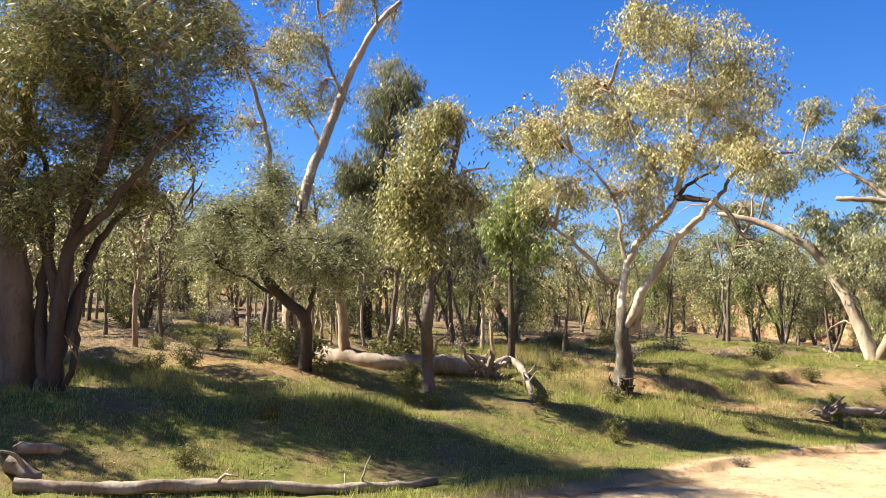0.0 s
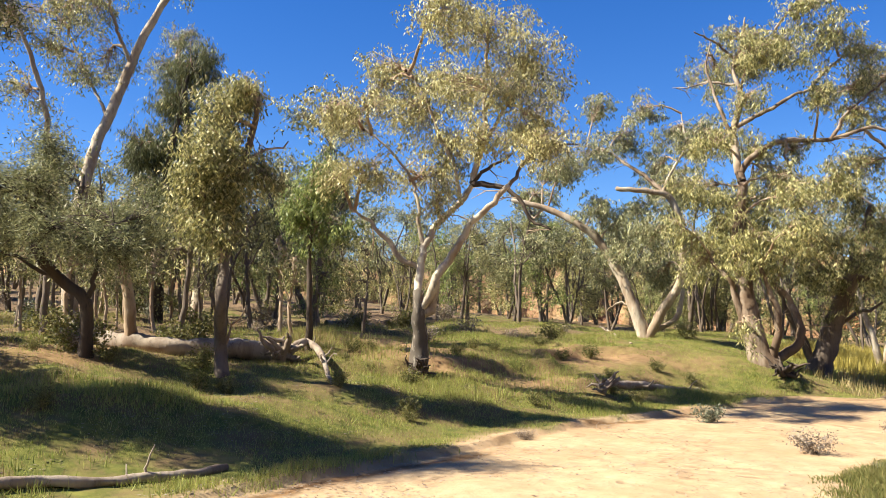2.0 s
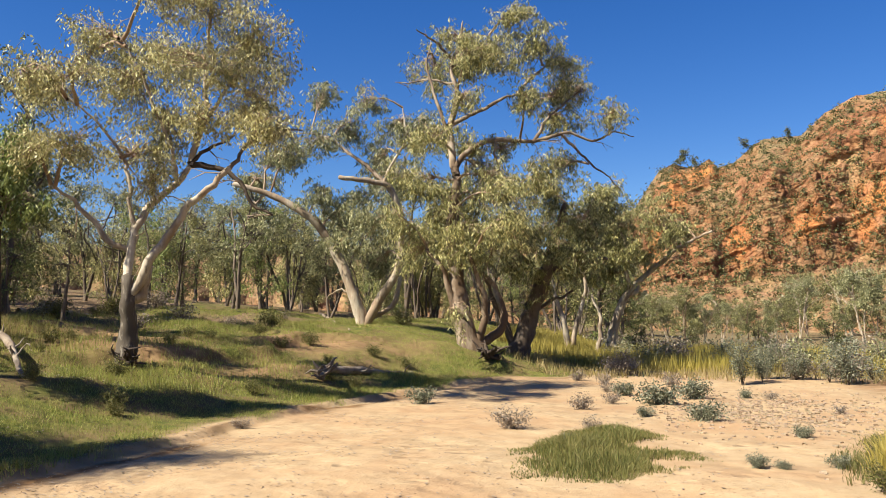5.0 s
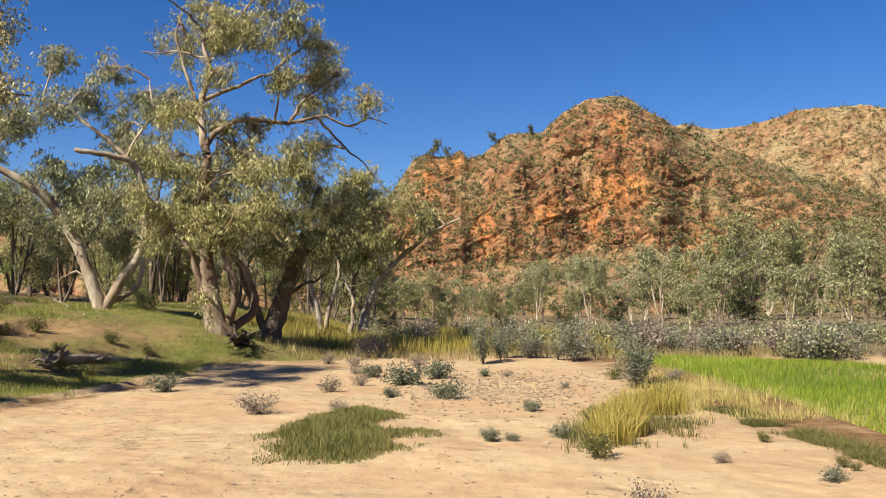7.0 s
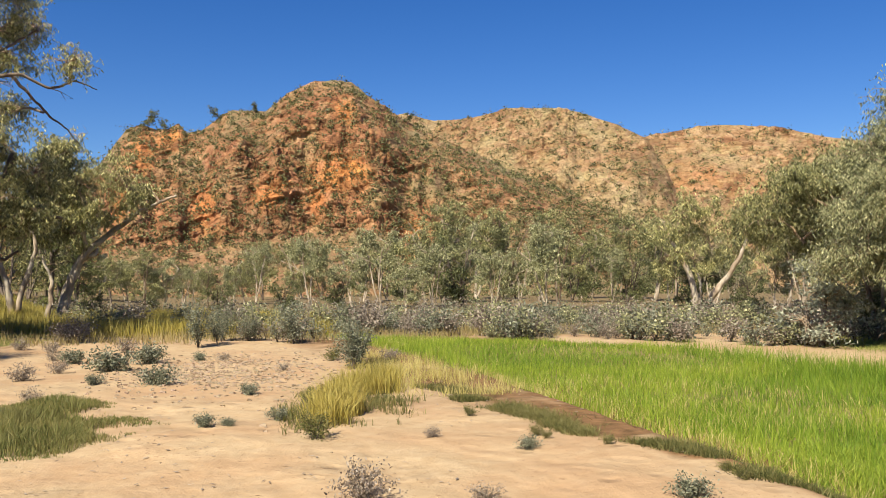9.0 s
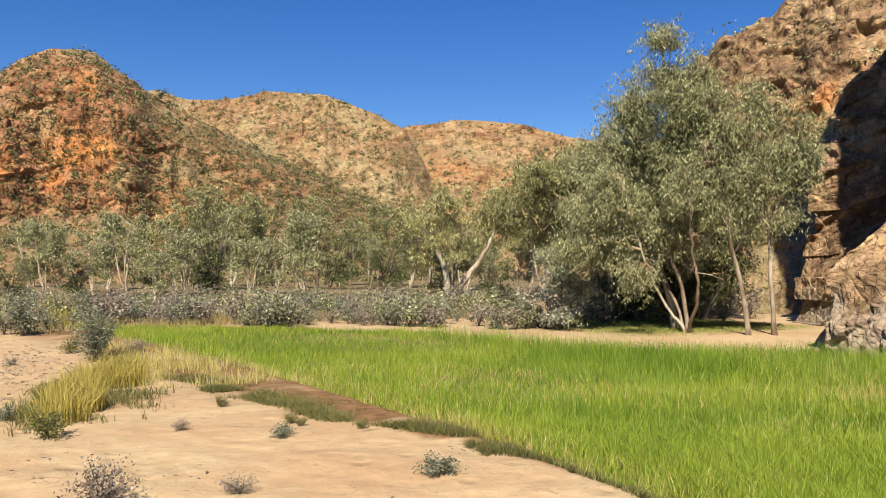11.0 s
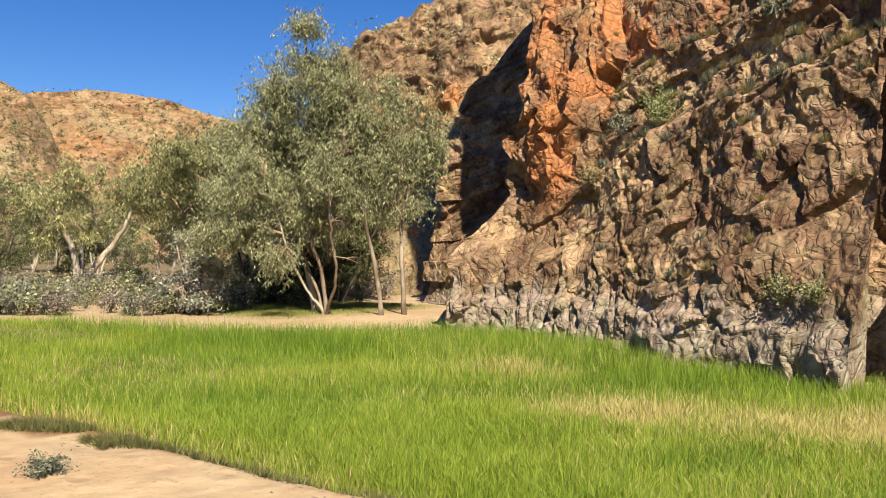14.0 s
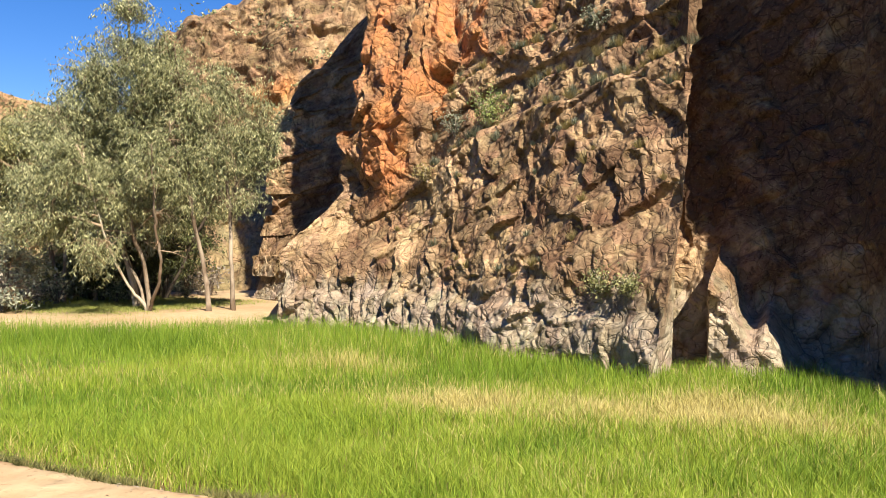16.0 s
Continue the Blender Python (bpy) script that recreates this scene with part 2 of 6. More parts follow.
def ground_material():
    n = Nodes("earth")
    fine, mid, broad = n.noise(38, 5, 0.65), n.noise(4.5, 5, 0.6), n.noise(0.5, 5)
    sand = n.mix(n.ramp(mid, (0.35, 0.0), (0.7, 1.0)), (0.36, 0.262, 0.155), (0.42, 0.322, 0.203))
    sand = n.mix(n.ramp(broad, (0.42, 0.0), (0.62, 0.6)), sand, (0.33, 0.205, 0.115))
    speck = n.ramp(n.noise(15, 4, 0.75), (0.58, 0.0), (0.66, 0.7))
    sand = n.mix(n.math('MULTIPLY', speck, n.ramp(n.noise(0.8, 3), (0.4, 0.1), (0.62, 1.0))), sand, (0.202, 0.122, 0.068))
    dents = n.ramp(n.voronoi(2.6, 0, None, 'SMOOTH_F1'), (0.05, 0.0), (0.3, 1.0))
    prints = n.math('MULTIPLY', dents, n.ramp(n.noise(0.4, 3), (0.46, 0.0), (0.6, 1.0)))
    turf = n.mix(n.ramp(mid, (0.35, 0.0), (0.65, 1.0)), (0.07, 0.085, 0.022), (0.15, 0.15, 0.04))
    turf = n.mix(n.ramp(n.noise(1.3, 5, 0.65), (0.42, 0.0), (0.62, 0.95)), turf, (0.158, 0.112, 0.058))
    red = n.mix(n.ramp(mid, (0.3, 0.0), (0.7, 1.0)), (0.18, 0.108, 0.058), (0.288, 0.191, 0.104))
    litter = n.mix(n.ramp(n.noise(9, 5, 0.7), (0.4, 0.0), (0.6, 1.0)), (0.072, 0.05, 0.032), (0.216, 0.151, 0.094))
    # one brown for wet soil and for the painted shade under the bank lip
    mud = n.mix(n.ramp(mid, (0.35, 0.0), (0.65, 1.0)), (0.108, 0.066, 0.032), (0.209, 0.119, 0.058))
    c = n.mix(n.attribute("turf"), sand, turf)
    c = n.mix(n.attribute("litter"), c, litter)
    c = n.mix(n.attribute("red"), c, red)
    c = n.mix(n.attribute("mud"), c, mud)
    return n.done(c, 0.95, n.bump(fine, 0.4, 0.018, n.bump(mid, 0.5, 0.05, n.bump(n.noise(1.6, 3, 0.5), 0.3, 0.12, n.bump(prints, 0.75, 0.05)))), spec=0.1)


M_GUM = leaf_material("gum_leaves", (0.07, 0.072, 0.028), (0.265, 0.265, 0.105), (0.52, 0.48, 0.22))
M_GOLD = leaf_material("golden_gum_leaves", (0.125, 0.12, 0.05), (0.35, 0.325, 0.14), (0.62, 0.56, 0.28))
M_GREYGUM = leaf_material("grey_gum_leaves", (0.065, 0.075, 0.04), (0.225, 0.235, 0.115), (0.44, 0.43, 0.24))
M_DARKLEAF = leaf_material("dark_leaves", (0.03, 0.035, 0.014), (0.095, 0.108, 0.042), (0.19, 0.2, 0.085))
M_OLIVE = leaf_material("olive_leaves", (0.055, 0.06, 0.024), (0.185, 0.19, 0.078), (0.38, 0.365, 0.165))
M_SCRUB = leaf_material("hill_scrub_leaves", (0.045, 0.05, 0.02), (0.12, 0.125, 0.05), (0.24, 0.225, 0.10))
M_GREENLEAF = leaf_material("fresh_leaves", (0.063, 0.09, 0.027), (0.18, 0.23, 0.072), (0.324, 0.36, 0.126))
M_MULGA = leaf_material("mulga_leaves", (0.038, 0.044, 0.014), (0.125, 0.135, 0.046), (0.28, 0.27, 0.105))
M_WATTLE = leaf_material("wattle_leaves", (0.06, 0.07, 0.034), (0.20, 0.215, 0.105), (0.37, 0.375, 0.20))
M_SILVER = leaf_material("silver_leaves", (0.12, 0.135, 0.098), (0.235, 0.25, 0.185), (0.37, 0.385, 0.295))
M_SALT = leaf_material("saltbush_leaves", (0.06, 0.068, 0.046), (0.15, 0.165, 0.11), (0.28, 0.29, 0.205))
M_PURPLE = leaf_material("purple_grey_leaves", (0.115, 0.092, 0.075), (0.22, 0.183, 0.148), (0.35, 0.30, 0.24))
M_WHITEBARK = bark_material("white_gum_bark", (0.46, 0.41, 0.33), (0.27, 0.205, 0.145), (0.10, 0.075, 0.055), 0.47)
M_TANBARK = bark_material("tan_gum_bark", (0.37, 0.289, 0.207), (0.229, 0.148, 0.092), (0.096, 0.067, 0.048), 0.5)
M_MOTTLED = bark_material("mottled_gum_bark", (0.36, 0.30, 0.23), (0.13, 0.09, 0.06), (0.06, 0.05, 0.04), 0.44)
M_SCALY = bark_material("scaly_gum_bark", (0.10, 0.085, 0.068), (0.06, 0.05, 0.042), (0.40, 0.36, 0.30), 0.5)
M_GREYBARK = bark_material("grey_bark", (0.15, 0.12, 0.095), (0.085, 0.066, 0.052), (0.04, 0.032, 0.026), 0.5)
M_DARKBARK = bark_material("dark_bark", (0.081, 0.063, 0.048), (0.052, 0.038, 0.03), (0.022, 0.018, 0.015), 0.5)
M_DEADWOOD = bark_material("dead_wood", (0.30, 0.255, 0.205), (0.17, 0.13, 0.10), (0.05, 0.038, 0.03), 0.5)
M_REED = stuff_blade("green_reed", (0.085, 0.15, 0.012), (0.21, 0.315, 0.028), (0.37, 0.43, 0.062), 0.4)
M_DARKREED = stuff_blade("lush_reed", (0.05, 0.105, 0.01), (0.13, 0.225, 0.02), (0.24, 0.34, 0.038), 0.38)
M_DRYREED = stuff_blade("dry_reed", (0.34, 0.303, 0.081), (0.466, 0.411, 0.137), (0.548, 0.466, 0.207))
M_TURF = stuff_blade("bank_grass", (0.10, 0.14, 0.028), (0.215, 0.26, 0.058), (0.40, 0.395, 0.12))
M_STRAW = stuff_blade("straw_grass", (0.185, 0.163, 0.059), (0.281, 0.229, 0.089), (0.355, 0.281, 0.141))
M_GREENTUFT = stuff_blade("dark_sedge", (0.05, 0.062, 0.018), (0.12, 0.13, 0.04), (0.25, 0.22, 0.085))
M_SEDGE = stuff_blade("sedge", (0.06, 0.075, 0.02), (0.14, 0.165, 0.045), (0.27, 0.235, 0.09))
M_YELLOW = stuff_blade("yellow_tussock", (0.237, 0.207, 0.037), (0.37, 0.311, 0.067), (0.444, 0.37, 0.118))
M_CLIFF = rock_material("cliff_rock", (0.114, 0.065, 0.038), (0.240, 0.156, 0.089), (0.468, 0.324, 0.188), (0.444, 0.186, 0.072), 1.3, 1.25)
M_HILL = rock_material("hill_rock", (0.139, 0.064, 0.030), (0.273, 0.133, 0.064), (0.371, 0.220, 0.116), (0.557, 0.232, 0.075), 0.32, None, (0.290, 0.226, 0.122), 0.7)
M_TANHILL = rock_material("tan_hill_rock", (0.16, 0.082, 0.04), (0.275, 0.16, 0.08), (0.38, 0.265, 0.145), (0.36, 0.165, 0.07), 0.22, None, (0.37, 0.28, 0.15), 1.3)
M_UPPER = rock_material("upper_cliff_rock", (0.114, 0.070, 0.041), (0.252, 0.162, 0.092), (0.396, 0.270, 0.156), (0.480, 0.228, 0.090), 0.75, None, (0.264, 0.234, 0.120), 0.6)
M_EARTH = ground_material()
M_PEBBLE = rock_material("pebble_stone", (0.374, 0.292, 0.204), (0.473, 0.374, 0.264), (0.572, 0.473, 0.352), (0.418, 0.275, 0.165), 5.0)


# ---- builders ----
def raw_mesh(name, verts, faces, material, smooth=False, masks=None):
    """A mesh from arrays; every face has the same number of corners."""
    verts, faces = np.asarray(verts, np.float32), np.asarray(faces, np.int32)
    me = bpy.data.meshes.new(name)
    k = faces.shape[1]
    me.vertices.add(len(verts))
    me.vertices.foreach_set("co", verts.ravel())
    me.loops.add(faces.size)
    me.loops.foreach_set("vertex_index", faces.ravel())
    me.polygons.add(len(faces))
    me.polygons.foreach_set("loop_start", np.arange(0, faces.size, k, dtype=np.int32))
    me.polygons.foreach_set("loop_total", np.full(len(faces), k, np.int32))
    me.polygons.foreach_set("use_smooth", np.full(len(faces), smooth))
    for key, value in (masks or {}).items():
        me.attributes.new(key, 'FLOAT', 'POINT').data.foreach_set("value", np.asarray(value, np.float32).ravel())
    me.update(calc_edges=True)
    me.materials.append(material)
    return me


def part(name, me, parent, label=""):
    ob = new(name, me)
    ob.parent = parent
    return tagged(ob, label)


def grid_faces(nu, nv, closed=False):
    i, j = np.meshgrid(np.arange(nu if closed else nu - 1), np.arange(nv - 1), indexing="ij")
    a, b = i * nv + j, ((i + 1) % nu) * nv + j
    return np.stack([a, b, b + 1, a + 1], -1).reshape(-1, 4)


def at(az, dist):
    """Plan place by bearing (degrees from +y towards -x) and distance."""
    return -dist * math.sin(radians(az)), dist * math.cos(radians(az))


def tube(points, radii, sides=8, rough=0.0, seed=0, flare=0.0):
    """Vertices and faces of a bent, tapering tube; its end is drawn to a point."""
    p, r = np.asarray(points, float), np.asarray(radii, float)
    d = np.gradient(p, axis=0)
    d /= np.linalg.norm(d, axis=1)[:, None] + 1e-9
    ref = np.array([0.3, 0.9, 0.1])
    a = np.cross(d, ref)
    a /= np.linalg.norm(a, axis=1)[:, None] + 1e-9
    b = np.cross(d, a)
    w = np.linspace(0, 2 * np.pi, sides, endpoint=False)
    k = r[:, None] * np.ones(sides)
    if rough:
        k = k * (1 + rough * vnoise(np.arange(len(p))[:, None] * 0.7, np.cos(w)[None] * 1.5, np.sin(w)[None] * 1.5, seed))
    if flare:
        k = k * (1 + flare * np.exp(-np.arange(len(p))[:, None] / 2.2) * (1 + 0.6 * np.sin(w[None] * 3 + seed)))
    v = p[:, None] + k[..., None] * (np.cos(w)[None, :, None] * a[:, None] + np.sin(w)[None, :, None] * b[:, None])
    n = len(p)
    i, j = np.meshgrid(np.arange(n - 1), np.arange(sides), indexing="ij")
    q = np.stack([i * sides + j, i * sides + (j + 1) % sides, (i + 1) * sides + (j + 1) % sides, (i + 1) * sides + j], -1).reshape(-1, 4)
    v = v.reshape(-1, 3)
    cap = np.array([[(n - 1) * sides + j, (n - 1) * sides + (j + 1) % sides, len(v), len(v)] for j in range(sides)])
    v = np.vstack([v, p[-1] + d[-1] * r[-1] * 0.5])
    return v, np.vstack([q, cap])


def joined(pieces):
    vs, fs, n = [], [], 0
    for v, f in pieces:
        vs.append(v)
        fs.append(f + n)
        n += len(v)
    return np.vstack(vs), np.vstack(fs)


def tube_mesh(name, pieces, material):
    v, f = joined(pieces)
    tri = f[:, 2] == f[:, 3]
    f2 = f.copy()
    me = raw_mesh(name, v, np.vstack([f2[~tri][:, [0, 1, 2]], f2[~tri][:, [0, 2, 3]], f2[tri][:, :3]]), material, True)
    return me


def curve_points(keys, step, rng=None, wander=0.0):
    """A smooth line through the keys (Catmull-Rom), about step apart."""
    k = np.asarray(keys, float)
    ext = np.vstack([2 * k[0] - k[1], k, 2 * k[-1] - k[-2]])
    out = []
    for i in range(len(k) - 1):
        p0, p1, p2, p3 = ext[i:i + 4]
        n = max(2, int(np.linalg.norm(p2 - p1) / step))
        t = np.linspace(0, 1, n, endpoint=False)[:, None]
        out.append(0.5 * (2 * p1 + (p2 - p0) * t + (2 * p0 - 5 * p1 + 4 * p2 - p3) * t ** 2 + (3 * p1 - p0 - 3 * p2 + p3) * t ** 3))
    out = np.vstack(out + [k[-1:]])
    if wander and rng is not None:
        n = len(out)
        s = np.cumsum(rng.normal(0, 1, (n, 3)), 0)
        s -= np.linspace(0, 1, n)[:, None] * s[-1]
        out = out + s * wander / max(1, n ** 0.5)
    return out


def leaf_quads(centres, rng, length, width, droop):
    """Leaves as long rhombs that hang by droop (0 to 1) below their twig."""
    n = len(centres)
    d = rng.normal(0, 1, (n, 3))
    d /= np.linalg.norm(d, axis=1)[:, None]
    d[:, 2] = d[:, 2] * (1 - droop) - droop * 1.5
    d /= np.linalg.norm(d, axis=1)[:, None]
    s = np.cross(d, rng.normal(0, 1, (n, 3)))
    s /= np.linalg.norm(s, axis=1)[:, None] + 1e-9
    ln = (length * rng.uniform(0.65, 1.3, n))[:, None]
    wd = (width * rng.uniform(0.7, 1.3, n))[:, None]
    v = np.stack([centres, centres + d * ln * 0.42 + s * wd * 0.5, centres + d * ln, centres + d * ln * 0.42 - s * wd * 0.5], 1)
    return v.reshape(-1, 3), np.arange(4 * n).reshape(-1, 4)


class Tree:
    """A tree from its main limbs and its leaf masses, in metres: u to the side and h up, seen from the river bed."""

    def __init__(self, name, x, y, leaves=9000, leaf=M_GUM, bark=M_WHITEBARK, length=0.095, width=0.029, droop=0.6, cluster=0.13, label="", seed=1, lean_depth=0.5, category="tree", twig=M_TANBARK, twigs=45):
        self.name, self.x, self.y, self.n, self.leaf, self.bark = name, x, y, leaves, leaf, bark
        self.length, self.width, self.droop, self.cluster, self.label = length, width, droop, cluster, label
        self.rng = np.random.default_rng(seed)
        self.seed, self.lean, self.category, self.twig, self.twigs = seed, lean_depth, category, twig, twigs
        self.limbs, self.clumps, self.nodes = [], [], np.zeros((0, 3))

    def limb(self, r0, r1, *keys, bark=None):
        k = np.array([(u, 0.0, h) for u, h in keys])
        if len(self.nodes):
            d = np.hypot(self.nodes[:, 0] - k[0, 0], self.nodes[:, 2] - k[0, 2])
            i = int(d.argmin())
            if d[i] < 0.9:
                k[0] = self.nodes[i]
                end = self.nodes[i, 1] + self.rng.uniform(-1, 1) * self.lean * np.linalg.norm(k[-1] - k[0])
                k[:, 1] = np.linspace(self.nodes[i, 1], end, len(k))
        else:
            k[1:, 1] = self.rng.normal(0, 0.12, len(k) - 1)
        p = curve_points(k, 0.14, self.rng, 0.04 if not self.limbs else 0.11)
        self.limbs.append((p, np.linspace(1, 0, len(p)) ** 0.85 * (r0 - r1) + r1, bark or self.bark))
        self.nodes = np.vstack([self.nodes, p])

    def clump(self, u, h, ru, rh, weight=1.0):
        self.clumps.append((u, h, ru, rh, weight))

    def grow(self):
        rng = self.rng
        top = new(self.name)
        us = [c[0] for c in self.clumps]
        deep = 0.38 * (max(us) - min(us)) if us else 0
        twigs, spots = [], []
        area = sum(c[2] * c[3] * c[4] for c in self.clumps)
        for u, h, ru, rh, w in self.clumps:
            d = np.linalg.norm((self.nodes - (u, 0, h)) * (1, 0.5, 1) + (0, 0, 0), axis=1) + np.maximum(0, self.nodes[:, 2] - h) * 1.5
            near = self.nodes[int(d.argmin())]
            v = near[1] * 0.6 + rng.uniform(-1, 1) * deep
            c = np.array([u, v, h])
            rv = 0.5 * (ru + rh) * 1.15
            mid = (near + c) / 2 + (0, 0, 0.12 * np.linalg.norm(c - near))
            branch = curve_points([near, mid, c], 0.3, rng, 0.08)
            twigs.append(tube(branch, np.linspace(0.045, 0.018, len(branch)), 5))
            n = max(5, int(self.n * ru * rh * w / area / 15))
            # each mass breaks up into ragged bunches with gaps between them
            m = max(4, n // 11)
            hub = rng.normal(0, 1, (m, 3))
            hub /= np.linalg.norm(hub, axis=1)[:, None]
            hub = c + hub * (rng.uniform(0.0, 1.25, m) ** 0.6)[:, None] * (ru, rv, rh)
            q = hub[rng.integers(0, m, n)] + rng.normal(0, 1, (n, 3)) * (0.09 + 0.16 * min(ru, rh)) * (1, 1, 0.8)
            spots.append(q)
            for s in q[:self.twigs]:
                b = branch[rng.integers(len(branch) // 2, len(branch))]
                line = np.array([b, (b + s) / 2 + (0, 0, 0.1 * np.linalg.norm(s - b)) + rng.normal(0, 0.05, 3), s])
                twigs.append(tube(line, (0.014, 0.009, 0.004), 3))
        for p, r, bark in self.limbs[1:]:
            # short bare spurs towards the end of each limb
            for i in rng.integers(len(p) // 3, len(p), int(len(p) * 0.14) if self.twigs > 20 else 0):
                w = rng.normal(0, 1, 3) * (1, 0.7, 0.6) + (0, 0, 0.15)
                w *= rng.uniform(0.25, 0.85) / np.linalg.norm(w)
                line = np.array([p[i], p[i] + w * 0.5 + rng.normal(0, 0.05, 3), p[i] + w + (0, 0, -0.1)])
                twigs.append(tube(line, (0.016, 0.011, 0.004), 4))
                twigs.append(tube(np.array([line[1], line[1] + w * 0.3 + rng.normal(0, 0.12, 3), line[1] + w * 0.5 + rng.normal(0, 0.16, 3)]), (0.01, 0.007, 0.003), 3))
        for i, (p, r, bark) in enumerate(self.limbs):
            me = tube_mesh("trunk" if i == 0 else "limb", [tube(p, r, 12 if i == 0 else 9, 0.2, self.seed + i, 0.3 if i == 0 else 0)], bark)
            part("trunk" if i == 0 else "limb", me, top)
        if twigs:
            tagged(part("twig_spray", tube_mesh("twig_spray", twigs, self.twig), top), kind="stuff")
            q = np.vstack(spots)
            per = np.maximum(2, rng.poisson(16, len(q)))
            # each spray hangs out and down from its twig
            way = rng.normal(0, 1, q.shape) * (1, 1, 0.5) + (0, 0, 0.4 - 1.6 * self.droop)
            way /= np.linalg.norm(way, axis=1)[:, None]
            c = np.repeat(q, per, 0) + np.repeat(way, per, 0) * (rng.uniform(-0.3, 1.0, per.sum()) * self.cluster * 2.7)[:, None]
            c = c + rng.normal(0, self.cluster * 0.38, c.shape)
            tagged(part("crown", raw_mesh("crown", *leaf_quads(c, rng, self.length, self.width, self.droop), self.leaf), top), kind="stuff")
        top.matrix_world = pose(self.x, self.y, float(ground_z(self.x, self.y)), 0, 0, math.degrees(math.atan2(-self.x, self.y)))
        tagged(top, self.label, self.category)
        return top


# ---- ground ----
FIELD = [(4.7, -9), (4.7, 3.0), (4.75, 6.0), (4.95, 8.5), (4.7, 10.6), (4.1, 13.4), (3.5, 18), (3.2, 21.5), (2.6, 27.5), (4.6, 25.2), (7.5, 23.0),
         (11.0, 19.8), (12.2, 15.9), (13.9, 12.9), (15.6, 11.4), (16.2, 8.6), (14.35, 5.0), (12.9, 2.0), (15.2, 0.9), (12.0, -1.2), (8.3, -1.8), (8.3, -9)]
RUSH = [(0.6, 9.4), (1.3, 9.3), (2.0, 10.4), (2.3, 12.0), (2.7, 13.6), (2.2, 14.6), (1.5, 13.0), (0.9, 11.2)]
SKIRT = [(0.0, 9.0), (0.6, 8.7), (1.5, 8.9), (2.3, 10.3), (2.9, 13.6), (3.2, 17.5), (2.2, 17.5), (1.2, 13.5), (0.4, 11.0)]
SEDGE = [(-2.7, 8.4), (-1.5, 8.5), (-0.7, 10.2), (-1.2, 11.0), (-1.7, 12.6), (-2.2, 13.4), (-3.1, 12.6), (-3.4, 10.4)]


def inside(poly, x, y):
    x, y = np.asarray(x), np.asarray(y)
    hit = np.zeros(x.shape, bool)
    for (x0, y0), (x1, y1) in zip(poly, poly[1:] + poly[:1]):
        cross = ((y0 > y) != (y1 > y)) & (x < (x1 - x0) * (y - y0) / (y1 - y0 + 1e-12) + x0)
        hit ^= cross
    return hit


def far_edge(poly, x, y):
    """Distance to the outline of a plot."""
    best = np.full(np.shape(x), 1e9)
    for (x0, y0), (x1, y1) in zip(poly, poly[1:] + poly[:1]):
        dx, dy = x1 - x0, y1 - y0
        t = np.clip(((x - x0) * dx + (y - y0) * dy) / (dx * dx + dy * dy), 0, 1)
        best = np.minimum(best, np.hypot(x - x0 - t * dx, y - y0 - t * dy))
    return best


